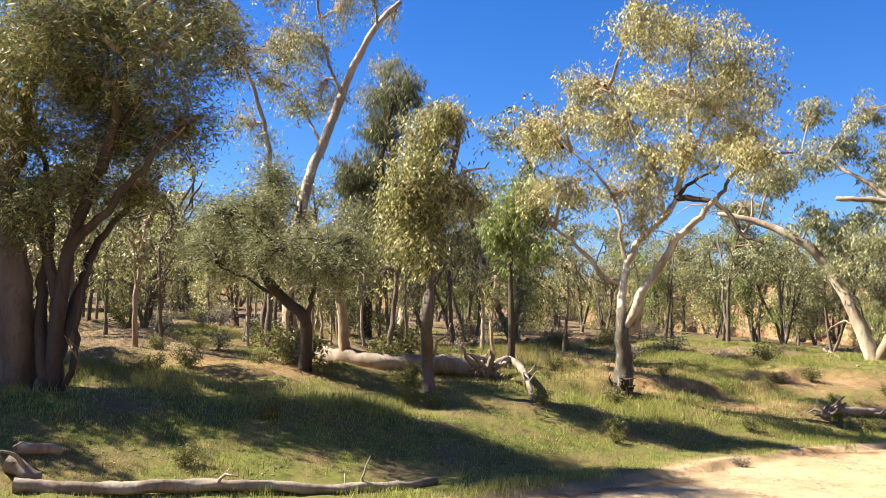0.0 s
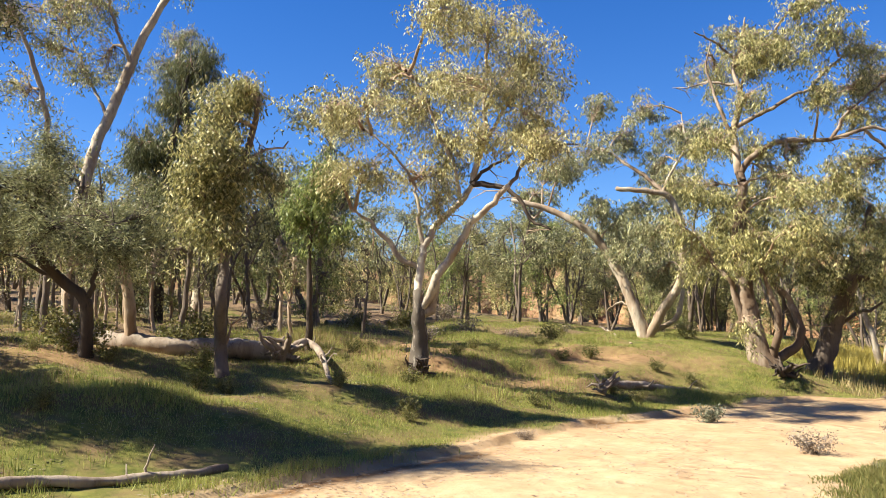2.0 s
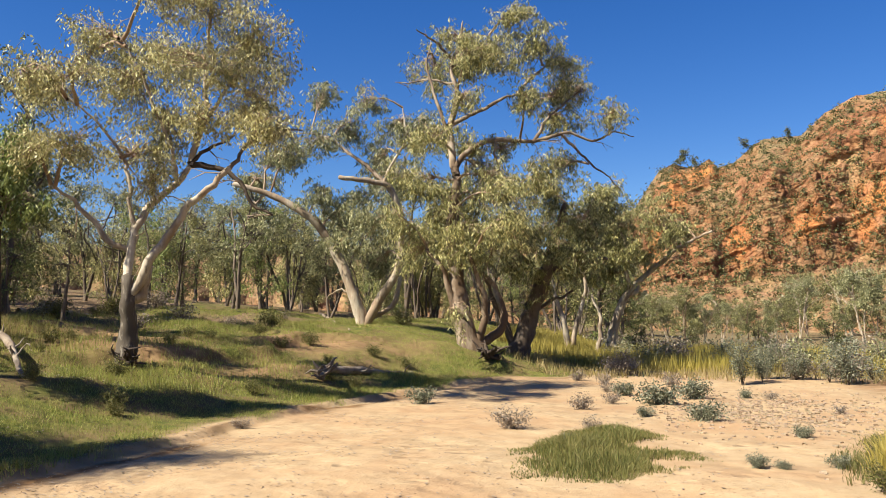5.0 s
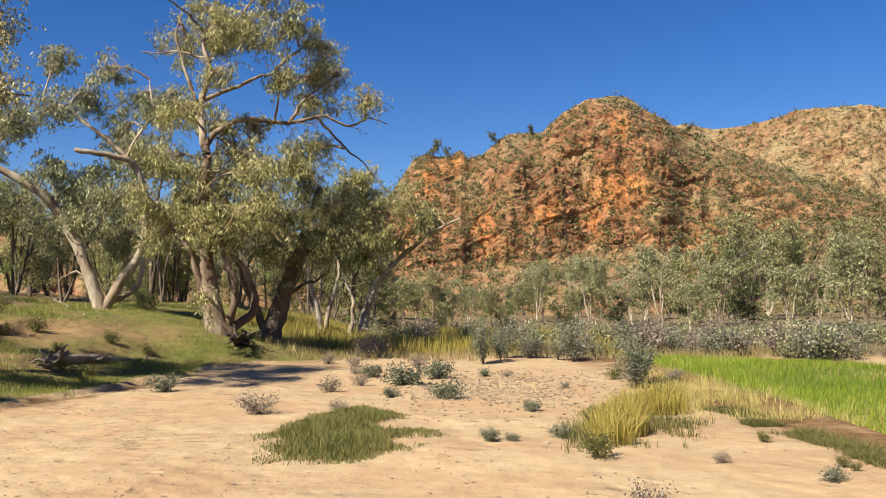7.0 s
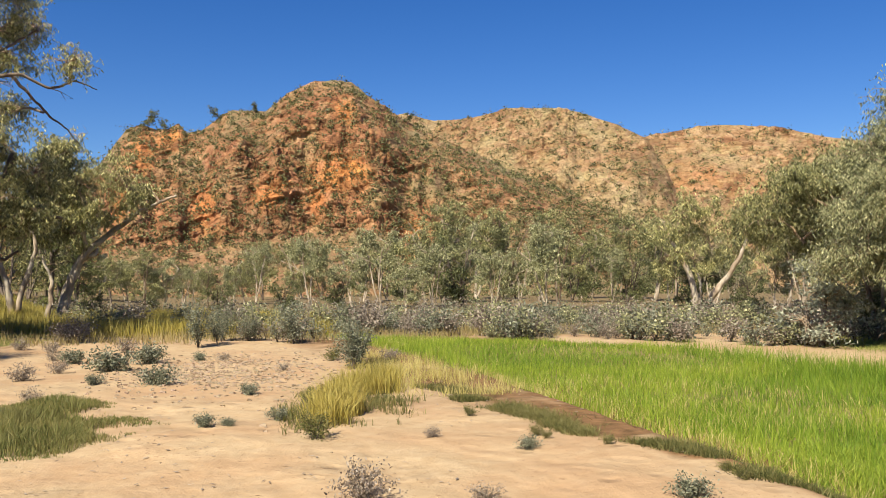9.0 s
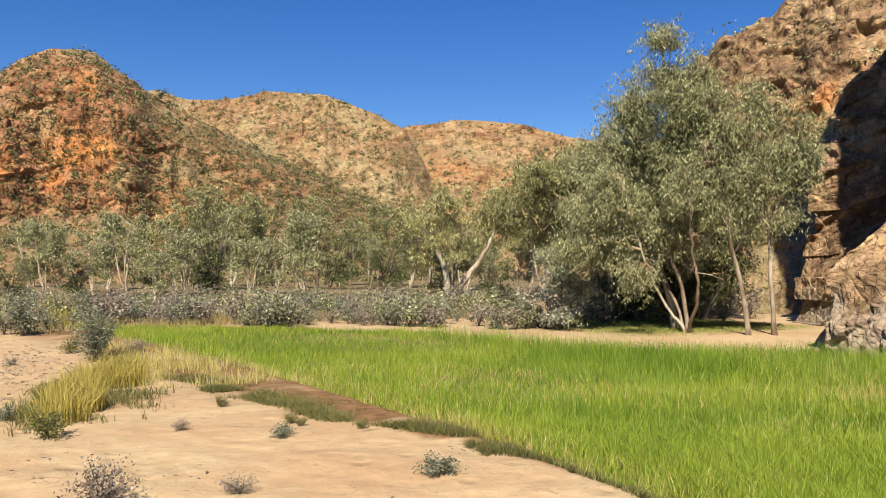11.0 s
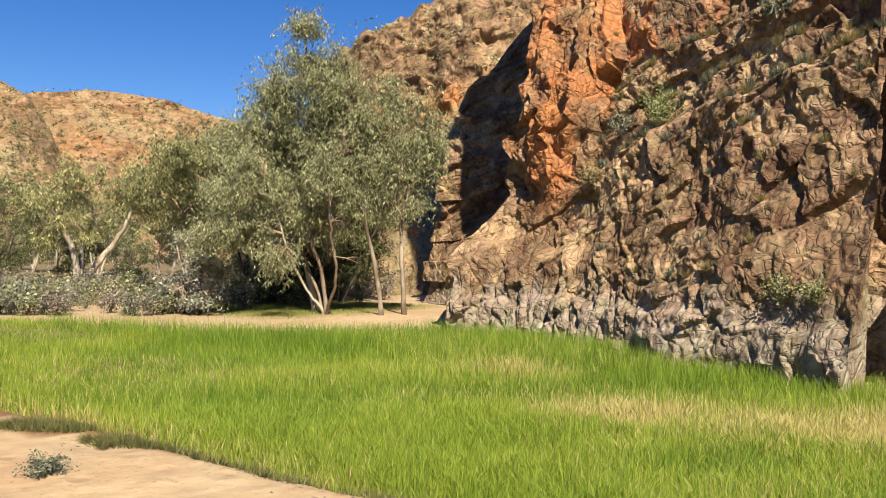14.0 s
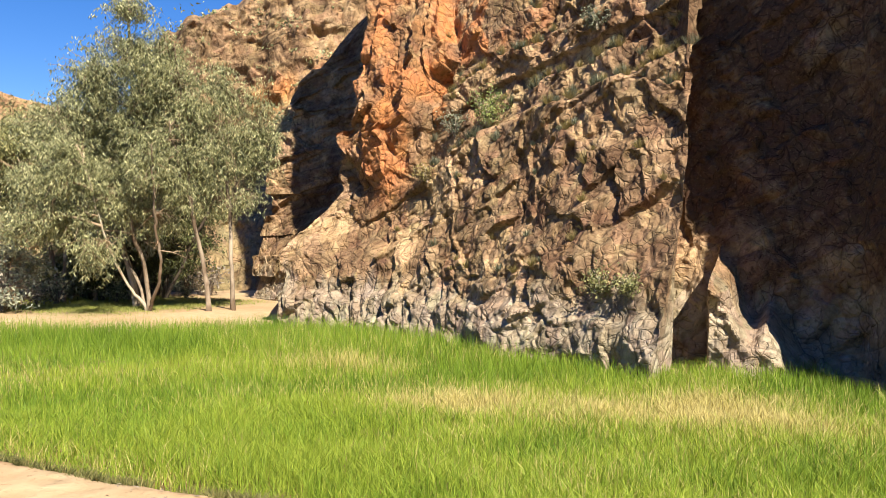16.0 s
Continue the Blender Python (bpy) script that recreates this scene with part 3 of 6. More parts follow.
def soil_masks(x, y):
    s = bank_distance(x, y) + 0.5 * fbm(x * 0.8, y * 0.8, octaves=3, seed=21)
    r = np.hypot(x, y)
    turf = sm(s / 0.5)
    beyond = sm((y - 25.5 + 1.5 * fbm(x * 0.4, y * 0.4, octaves=3, seed=31)) / 2.0) * (x > -9) * 0.75
    turf = np.maximum(turf, beyond)
    lawn = np.exp(-((x - 18.3) / 3.3) ** 4 - ((y - 19.0) / 3.2) ** 4)
    turf = np.maximum(turf, lawn)
    field = inside(FIELD, x, y)
    d = far_edge(FIELD, x, y)
    turf = np.where(field, 0.8, turf)
    red = sm((fbm(x * 0.32, y * 0.32, octaves=4, seed=41) + 0.02) / 0.2) * sm((s - 1.2) / 2) * (1 - sm((s - 8) / 3)) * sm((y - 2) / 5) * (1 - sm((y - 19) / 4))
    scarp = np.exp(-((s - 4.6) / 1.3) ** 2) * sm((y - 11.5) / 3) * (1 - sm((y - 21) / 4)) * sm((fbm(x * 0.6, y * 0.6, octaves=3, seed=47) + 0.25) / 0.3)
    red = np.clip(np.maximum(red * 0.85, scarp), 0, 1)
    litter = sm((s - 8.0 + 2.2 * sm((14 - y) / 4) + 3 * fbm(x * 0.3, y * 0.3, octaves=3, seed=51)) / 4) * sm((fbm(x * 0.25, y * 0.25, octaves=3, seed=55) + 0.45) / 0.5)
    litter = np.maximum(litter, sm((r - 48) / 15) * 0.6)
    near_mud = np.where(field, sm(1 - d / 0.8), sm(1.2 - d / (0.55 + 1.1 * sm((y - 6) / 4)))) * (y < 26) * (x < 9) * sm((fbm(x * 1.3, y * 1.3, octaves=3, seed=61) + 0.55) / 0.4)
    shore = np.interp(y, [3, 4.2, 5.6, 6.7, 7.9, 9.2, 11.3, 13.5], [4.74, 4.72, 4.5, 4.22, 3.72, 3.3, 2.85, 2.7]) + 0.32 * fbm(x * 0.9, y * 0.9, octaves=4, seed=63)
    near_mud = np.maximum(near_mud * (y > 13), sm((x - shore) / 0.25) * sm((fbm(x * 2.2, y * 2.2, octaves=3, seed=64) + 0.6) / 0.5) * (x < 6) * (y > 1) * (y < 15))
    tongue = np.exp(-((x - 3.7) / 0.8) ** 2 - ((y - 12.2) / 2.2) ** 2)
    # dark strip painted along the bank edge: undercut shade and debris
    lip_shade = np.exp(-((s + 0.1) / 0.16) ** 2) * sm((fbm(x * 0.7, y * 0.7, octaves=2, seed=65) + 0.3) / 0.4) * (y < 24)
    mud = np.clip(np.maximum(np.maximum(near_mud, tongue), lip_shade), 0, 1)
    return {"turf": turf, "red": red, "litter": np.clip(litter, 0, 1), "mud": mud}


az = np.radians(np.concatenate([np.arange(-98, 92, 0.38), np.arange(92, 262, 3.0)]))
rr = np.concatenate([[0.0], np.geomspace(0.8, 4, 22), np.geomspace(4.06, 30, 235), np.geomspace(30.6, 75, 55), np.geomspace(80, 2500, 34)])
A, R = np.meshgrid(az, rr, indexing="ij")
X, Y = -R * np.sin(A), R * np.cos(A)
Z = ground_z(X, Y)
Z[:, 0] = Z[0, 0]
ground = new("ground", raw_mesh("ground", np.stack([X, Y, Z], -1).reshape(-1, 3), grid_faces(len(az), len(rr), True)[:, ::-1], M_EARTH, True, soil_masks(X, Y)))
tagged(ground, "dry sandy creek bed with grassy red-earth banks", "ground", kind="structure")


# ---- rock faces and hills ----
SURFACE = {}


def slabs(a, b, row, col, seed, tilt=0.7):
    """Blocks between bedding planes (b) and cross joints (a): stand, distance to the nearest joint in metres, tint."""
    q = b / row + 0.3 * vnoise(a / (col * 3), b / (row * 5), 0.3, seed + 9)
    r = np.floor(q).astype(np.int64)
    wide = 0.55 + 0.9 * hashed(r, 7 + 0 * r, 0 * r, seed)
    k = a / col * wide + 10 * hashed(r, 3 + 0 * r, 0 * r, seed) + 0.3 * vnoise(a / col, b / row * 0.8, 0.6, seed + 4) + 0.5 * (hashed(r, 5 + 0 * r, 0 * r, seed) - 0.5) * (q - r)
    c = np.floor(k).astype(np.int64)
    fb, fc = q - r, k - c
    h = [hashed(r, c, 0 * r, seed + i) for i in (1, 2, 3, 4)]
    edge = np.minimum(np.minimum(fb, 1 - fb) * row, np.minimum(fc, 1 - fc) * col / wide)
    stand = h[0] - 0.5 + tilt * ((fb - 0.5) * (h[1] - 0.6) * 1.6 + (fc - 0.5) * (h[2] - 0.5) * 1.6)
    return stand, edge, h[3]


def bedrock(s, z, size, dip, seed):
    """Relief of jointed, dipping beds over the length s and the height z of a face: offset, tint, bed coordinates."""
    ca, sa = math.cos(dip), math.sin(dip)
    w1 = size * (0.45 * fbm(s / size * 0.45, z / size * 0.45, octaves=4, seed=seed, gain=0.6) + 0.10 * vnoise(s / size * 3.1, z / size * 3.1, 0.2, seed + 1))
    w2 = size * (0.30 * fbm(s / size * 0.5, z / size * 0.5, octaves=4, seed=seed + 3, gain=0.6) + 0.07 * vnoise(s / size * 3.7, z / size * 3.7, 0.7, seed + 2))
    a, b = s * ca + z * sa + w1, z * ca - s * sa + w2
    big, e1, t1 = slabs(a, b, size * 1.1, size * 1.0, seed + 10)
    mid, e2, t2 = slabs(a + 7 + 1.5 * w2, b + 5 + 0.8 * w1, size * 0.42, size * 0.45, seed + 20)
    fine, e3, t3 = slabs(a + 3 - 2 * w2, b + 1 + w1, size * 0.15, size * 0.19, seed + 30)
    rough = sm((fbm(a / size * 0.55, b / size * 0.8, octaves=3, seed=seed + 40) + 0.22) / 0.45)
    crag = sm((fbm(a / size * 0.9, b / size * 1.3, octaves=3, seed=seed + 45) + 0.15) / 0.35)
    open_ = sm((fbm(a / size * 0.7, b / size * 0.7, octaves=2, seed=seed + 47) - 0.02) / 0.25)
    split = np.exp(-(e1 / (0.03 * size)) ** 2) * open_ * t1
    split2 = np.exp(-(e2 / (0.022 * size)) ** 2) * rough * open_ * t2
    grain = fbm(s / size * 1.4, z / size * 1.4, octaves=6, seed=seed + 50, gain=0.62)
    ridge = 1 - np.abs(fbm(a / size * 0.8, b / size * 1.1, octaves=4, seed=seed + 57, gain=0.55)) * 2.2
    d = 0.17 * big + 0.15 * mid * (0.25 + 0.75 * rough) + 0.085 * fine * (0.2 + 0.8 * crag) - 0.09 * split - 0.045 * split2 + 0.12 * grain + 0.12 * ridge
    d = d + 0.25 * fbm(s / size * 0.3, z / size * 0.3, octaves=2, seed=seed + 55)
    return d * size, np.clip(0.45 * t1 + 0.35 * t2 + 0.2 * t3 + 0.3 * grain, 0, 1), a, b


def rock_sheet(name, P, out, material, size, amount, label, rust=None, soil=None, seed=1, dip=0.5, category="cliff", extra=0.0, worn=1, painted_shade=0.0):
    """A rock face from a grid of places P, broken outwards along out into dipping jointed beds."""
    nu, nv = P.shape[:2]
    p, o = P.reshape(-1, 3), out.reshape(-1, 3)
    step = np.linalg.norm(np.diff(P[:, nv // 4], axis=0), axis=1)
    s = np.repeat(np.concatenate([[0], np.cumsum(step)]), nv)
    d, tint, a, b = bedrock(s, p[:, 2], size, dip, seed)
    d = d.reshape(nu, nv)
    for axis in (0, 1) * worn:
        k = np.moveaxis(d, axis, 0)
        k[1:-1] = 0.5 * k[1:-1] + 0.25 * (k[:-2] + k[2:])
    d = d.ravel() + 0.03 * size * fbm(s / size * 7, p[:, 2] / size * 7, octaves=3, seed=seed + 80)
    soft = 1.0 if soil is None else (1 - 0.7 * np.asarray(soil).ravel())
    p = p + o * (amount * d * soft + np.ravel(extra))[:, None]
    zero = np.zeros(len(p))
    # the tint drops where shade is painted into the rock colour
    masks = {"rust": zero if rust is None else np.ravel(rust), "soil": zero if soil is None else np.ravel(soil), "tint": np.clip(tint - np.ravel(painted_shade), -1, 1), "bed_a": a, "bed_b": b}
    ob = new(name, raw_mesh(name, p, grid_faces(nu, nv), material, False, masks))
    SURFACE[name] = p.reshape(nu, nv, 3)
    return tagged(ob, label, category)


def along(line, t):
    """Places along a plan line, by share of its length."""
    k = np.asarray(line, float)
    s = np.concatenate([[0], np.cumsum(np.linalg.norm(np.diff(k, axis=0), axis=1))])
    return np.stack([np.interp(np.asarray(t) * s[-1], s, k[:, i]) for i in range(k.shape[1])], -1)


def hill(name, skyline, near, far, material, label, nu, nv, seed, grass, size, amount, dip=0.2, cliff=(0.3, 0.75), foot=-2.0, rust=None):
    """A ridge: skyline in (bearing, degrees above eye level), from its foot at near metres to its top at far metres."""
    b = np.array(sorted(skyline))
    az = np.linspace(b[0, 0], b[-1, 0], nu)
    el = np.interp(az, b[:, 0], b[:, 1])
    top = EYE + far * np.tan(np.radians(el))
    h = np.concatenate([np.linspace(0, 1, nv), [0.94, 0.75, 0.4, 0.0]])
    g = np.concatenate([np.interp(np.linspace(0, 1, nv), [0, cliff[0], cliff[1], 1], [0, 0.52, 0.68, 1]), [1.02, 1.2, 1.6, 2.4]])
    gully = fbm(az[:, None] / 4.5, 2.5 * np.minimum(g, 1)[None], octaves=4, seed=seed) * (far - near) * 0.14
    r = near + (far - near) * g[None] + gully * np.sin(np.clip(g, 0, 1) * np.pi)[None]
    z = foot + (top[:, None] - foot) * h[None]
    a = np.radians(az)[:, None]
    P = np.stack([-r * np.sin(a), r * np.cos(a), z], -1)
    tilt = 0.5
    out = np.stack([np.sin(a) + 0 * r, -np.cos(a) + 0 * r, tilt + 0 * r], -1)
    out[:, nv - 1] *= 0.3
    out[:, nv:] = 0
    soil = grass(az[:, None], h[None]) * np.ones_like(r)
    stain = None if rust is None else rust(az[:, None], h[None]) * np.ones_like(r)
    return rock_sheet(name, P, out, material, size, amount, label, stain, soil, seed, dip, "hill")


def bays(az, h, places):
    """Where rust-orange rock is laid bare: soft patches at (bearing, height share, width, height)."""
    out = 0.0
    for a, k, w, v in places:
        out = out + np.exp(-((az - a) / w) ** 2 - ((h - k) / v) ** 2)
    return out


ORANGE = [(-6.1, 0.52, 1.5, 0.07), (-7.6, 0.56, 1.0, 0.05), (-7.0, 0.80, 0.7, 0.05), (6.2, 0.80, 0.8, 0.12), (4.4, 0.93, 0.9, 0.05), (7.6, 0.55, 0.5, 0.10), (2.4, 0.50, 0.8, 0.10), (-2.0, 0.50, 1.2, 0.05), (-11.8, 0.32, 0.9, 0.12), (-5.0, 0.42, 0.6, 0.04)]
hill("west_hill", [(100, 5.0), (90, 6.0), (70, 6.6), (55, 5.6), (46, 5.0), (38, 4.6), (30, 5.0), (24, 5.4), (16, 5.2), (12, 4.0), (9, 1)],
     92, 136, M_HILL, "rust-brown hill behind the bank woods", 420, 100, 33, lambda a, h: 0.5 + 0 * a * h, 5.0, 0.8)
hill("rocky_hill", [(16, 3.5), (11, 6.2), (8.9, 7.4), (8.1, 8.6), (7.2, 9.9), (6.3, 10.3), (5.4, 10.0), (4.6, 10.1), (4.0, 10.5), (3.4, 9.8), (2.6, 10.0), (1.2, 11.2), (0.6, 11.5), (-1.6, 11.5), (-2.2, 12.0), (-3.4, 12.9), (-4.4, 13.4), (-6.2, 13.7), (-7.4, 13.5),
                    (-8.4, 12.7), (-9.8, 11.8), (-12.0, 10.6), (-15, 9.3), (-18, 7.9), (-22, 6.2), (-26, 4.4), (-28.5, 2.2), (-32, 0.2)],
     88, 130, M_HILL, "rust-brown quartzite hill with cliffs and scattered scrub", 760, 330, 3,
     lambda a, h: np.clip(0.5 * sm((fbm(a / 1.5, h * 8, octaves=3, seed=18) + 0.05) / 0.3) + sm((0.36 - h) / 0.1) * 0.55 + sm((h - 0.84) / 0.12) * 0.35 + 0.3 * sm((-9 - a) / 5) - 1.4 * bays(a, h, ORANGE), 0, 1),
     3.6, 0.95, -0.25, rust=lambda a, h: np.clip(0.85 * bays(a, h, ORANGE), 0, 1))
hill("tan_ridge", [(-4, 9.0), (-8, 11.0), (-11, 11.6), (-13, 11.1), (-15.2, 11.2), (-17.0, 11.5), (-18.0, 11.9), (-21.5, 11.8), (-23.4, 11.3), (-25.4, 10.6), (-27.4, 9.6), (-28.6, 7.6), (-29.6, 5.2), (-31, 2.6), (-34, 0)],
     128, 190, M_TANHILL, "tan grassy ridge with rocky outcrops", 520, 200, 13,
     lambda a, h: np.clip(0.7 + 1.1 * fbm(a / 3.0 - 2 * h, h * 7 + a / 3, octaves=3, seed=4) - 0.4 * sm((-23.5 - a) / 2) * sm((h - 0.72) / 0.1), 0, 1), 4.2, 1.3, -0.45, (0.3, 0.6))
hill("far_ridge", [(-18, 7.5), (-24, 9.0), (-27, 9.7), (-29, 9.95), (-31, 10.2), (-33.5, 10.1), (-36, 9.6), (-38.6, 9.0), (-42, 8.4), (-48, 8.5), (-56, 8), (-64, 5)],
     170, 235, M_TANHILL, "far banded red and tan ridge", 420, 170, 23,
     lambda a, h: np.clip(0.45 + 0.7 * fbm(a / 4.0, h * 9, octaves=3, seed=6), 0, 1), 4.5, 1.3, -0.03, (0.25, 0.6),
     rust=lambda a, h: 0.75 * np.exp(-((h - 0.62) / 0.16) ** 2) * sm((fbm(a / 3, h * 6, octaves=3, seed=16) + 0.25) / 0.4) * np.exp(-((a + 31.5) / 4) ** 2))


def cliff_wall():
    """The near gorge wall: a lit face with its rusty pillar, the shaded cleft behind it and the dark bay beside it."""
    face = [(16.0, 11.9), (16.3, 10.2), (16.1, 8.7), (15.12, 6.6), (14.32, 5.0), (13.55, 3.4), (12.95, 2.0)]
    bay = [(12.95, 2.0), (13.6, 2.35), (14.7, 2.75), (15.15, 1.7), (15.0, 1.2), (14.8, 0.6), (14.6, 0.0), (14.2, -0.6), (13.0, -1.2), (11.4, -1.6), (11.2, -3.5), (11.2, -14)]
    z = np.concatenate([np.linspace(-0.5, 8.2, 350), np.linspace(8.3, 22.0, 38)])
    u = np.linspace(0, 1, 490)
    long = 10.65
    # the left edge of the face steps away as it rises
    edge = np.interp(z, [-0.5, 0.2, 1.5, 2.3, 3.1, 4.3, 4.45, 5.0, 6.2, 8.0, 17], [0.5, 0.45, 0.4, 0.9, 1.45, 1.4, 1.75, 2.1, 1.8, 1.75, 2.1])
    edge = edge + 0.10 * vnoise(z * 2.6, 0 * z, 0.4, 4) * sm(z)
    s = edge[None] + (long - edge[None]) * u[:, None]
    base = along(face, s / long)
    lean = 0.16 * np.minimum(z, 4.5) + 0.26 * np.clip(z - 4.5, 0, 3.5) + 0.35 * sm((z - 1.2) / 1.2)
    Z = z[None] + 0 * s
    P = np.stack([base[..., 0] + lean[None], base[..., 1], Z], -1)
    # the pillar: broad above, undercut at its foot, with a dark socket beside it
    left, right = np.interp(z, [2.6, 4.3, 5.0, 17], [2.6, 1.5, 1.9, 1.9])[None], np.interp(z, [2.6, 3.6, 4.6, 5.6, 6.0, 7.6, 17], [3.1, 3.2, 3.7, 4.0, 4.45, 3.9, 3.4])[None]
    pillar = sm((s - left + 0.25) / 0.3) * sm((right - s) / 0.16) * sm((Z - 2.6) / 1.6)
    socket = np.exp(-((s - 3.95 - 0.15 * (Z - 5.4)) / 0.2) ** 4 - ((Z - 5.35) / 0.34) ** 4)
    fluted = np.maximum(0, pillar) * (0.75 + 0.25 * np.sign(np.sin(s * 5.1 + 0.6)) * 0.6)
    # a long sloping ledge: the beds above it stand back
    line = np.interp(s, [0, 3.4, 3.9, 6.5, 8.7, 10.7], [9, 9, 3.45, 4.2, 4.6, 5.0]) + 0.18 * fbm(s * 0.9, 0 * s, octaves=3, seed=14)
    rise = Z - line
    ledge = 0.36 * sm(rise / 0.3) + 0.14 * sm((rise - 0.75) / 0.12) - 0.15 * sm((rise - 1.15) / 0.08) + 0.2 * sm((rise - 1.7) / 0.2)
    # upright flutes in the bleached foot
    flute, gap, tone_ = slabs(Z * 0.35 + 4, s + 0.12 * vnoise(s * 2, Z * 1.5, 0.2, 31), 0.34, 1.1, 61)
    low = sm((1.5 - Z) / 0.9) * sm((6.6 - s) / 2)
    foot = low * (0.07 * flute - 0.08 * np.exp(-(gap / 0.04) ** 2)) + 0.12 * sm((0.75 - Z + 0.25 * fbm(s * 0.8, 0 * s, octaves=2, seed=15)) / 0.2)
    skirt = 0.42 * sm((1.7 - Z) / 1.7) * sm((s - 5.0) / 2.5)
    extra = 0.62 * fluted - 0.55 * socket - ledge + foot + skirt + 0.32 * fbm(s * 0.35, Z * 0.4, octaves=2, seed=81)
    out = np.zeros_like(P)
    out[..., 0], out[..., 1], out[..., 2] = -0.93, 0.2, 0.12
    grain = fbm(s * 1.6, Z * 1.1, octaves=4, seed=71)
    rust = np.clip(0.85 * pillar * (0.7 + 1.3 * grain) + np.exp(-((s - 2.9) / 0.55) ** 2 - ((Z - 3.5) / 0.9) ** 2) + 0.9 * sm((rise - 0.9) / 0.5) * sm((grain + 0.02) / 0.22) * sm((8 - s) / 3), 0, 1)
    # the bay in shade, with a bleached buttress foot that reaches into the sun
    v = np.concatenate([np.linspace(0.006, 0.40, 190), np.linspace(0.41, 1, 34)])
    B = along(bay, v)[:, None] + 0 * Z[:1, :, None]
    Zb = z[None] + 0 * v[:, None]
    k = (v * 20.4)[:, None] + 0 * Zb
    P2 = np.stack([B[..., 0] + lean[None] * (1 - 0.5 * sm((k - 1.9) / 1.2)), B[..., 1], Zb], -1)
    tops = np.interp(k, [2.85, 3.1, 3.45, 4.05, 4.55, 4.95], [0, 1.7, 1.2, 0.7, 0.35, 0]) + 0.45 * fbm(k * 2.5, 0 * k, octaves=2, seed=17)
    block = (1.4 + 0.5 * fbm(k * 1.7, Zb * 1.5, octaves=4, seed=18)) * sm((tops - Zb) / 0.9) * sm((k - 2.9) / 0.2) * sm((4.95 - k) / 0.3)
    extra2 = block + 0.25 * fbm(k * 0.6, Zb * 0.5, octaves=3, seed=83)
    out2 = np.zeros_like(P2)
    out2[..., 0], out2[..., 1], out2[..., 2] = -1.0, 0.0, 0.12
    out2 *= sm((k - 1.7) / 0.7)[..., None]
    # the cleft: a return from the edge, then the back of the gorge
    w = np.linspace(1, 0, 130)[:-1]
    back_az = np.interp(z, [-0.5, 1.1, 4.1, 7.2, 8.6, 9.9, 17], [-52.2, -52.9, -53.8, -55.9, -58.0, -60.0, -62.5])
    step = np.floor(z / 0.7).astype(np.int64)
    back_az = back_az + 0.7 * (hashed(step, step * 0 + 5, step * 0, 9) - 0.5) + 0.5 * fbm(z * 0.9, 0 * z, octaves=3, seed=3)
    back = np.stack([-29 * np.sin(np.radians(back_az)), 29 * np.cos(np.radians(back_az)), z], -1)
    deep = P[0] * (1.36, 1.33, 1)
    q = w[:, None, None]
    Q = np.where(q < 0.4, P[0][None] + (deep - P[0])[None] * q / 0.4, deep[None] + (back - deep)[None] * (q - 0.4) / 0.6)
    out3 = np.zeros_like(Q)
    out3[..., 0], out3[..., 1], out3[..., 2] = -1.0, -0.7, 0.2
    out3 *= sm(w / 0.2)[:, None, None]
    none = np.zeros(Q.shape[:2])
    # above its foot the bay is tinted darker, painting in its deep shade
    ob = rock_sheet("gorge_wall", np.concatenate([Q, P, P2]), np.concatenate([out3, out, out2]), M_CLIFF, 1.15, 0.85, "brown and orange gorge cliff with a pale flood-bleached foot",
                    np.concatenate([none, rust, 0 * k]), None, 5, 0.55, extra=np.concatenate([none, extra, extra2]), worn=1, painted_shade=np.concatenate([none, 0 * s, 0.45 * sm((Zb - 1.6) / 1.0)]))
    SURFACE["gorge_face"] = SURFACE["gorge_wall"][len(w):len(w) + len(u)]
    return tagged(ob, kind="structure")


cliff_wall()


def upper_cliff():
    az = np.linspace(-38, -74, 420)
    top = np.interp(-az, [38, 42, 44.5, 46.5, 48, 51, 55, 60, 74], [2, 5, 8.5, 12.2, 13.4, 15.3, 17, 20, 24]) + 0.5 * vnoise(az * 1.3, 0 * az, 0.3, 5)
    h = np.linspace(0, 1, 230)
    g = np.interp(h, [0, 0.25, 0.5, 0.55, 0.92, 1], [0, 4, 9, 9.5, 11.0, 14])
    r = 33 + g[None] + 1.6 * fbm(az / 3, 0 * az, octaves=3, seed=3)[:, None]
    a = np.radians(az)[:, None]
    P = np.stack([-r * np.sin(a), r * np.cos(a), -0.6 + (top[:, None] + 0.6) * h[None]], -1)
    out = np.stack([np.sin(a) + 0 * r, -np.cos(a) + 0 * r, 0.25 + 0 * r], -1)
    soil = np.clip(np.interp(h, [0, 0.3, 0.5, 0.56, 1], [0.5, 0.5, 0.8, 0.0, 0.1]), 0, 1)[None] * np.ones_like(r)
    rust = np.exp(-((h[None] - 0.56) / 0.05) ** 2) * sm((fbm(az[:, None] / 2, h[None] * 3, octaves=3, seed=9)) / 0.3)
    ob = rock_sheet("upper_cliff", P, out, M_UPPER, 1.6, 1.5, "tan and orange upper cliff above a scrubby ledge", rust, soil, 8, 0.12)
    return tagged(ob, kind="structure")


upper_cliff()


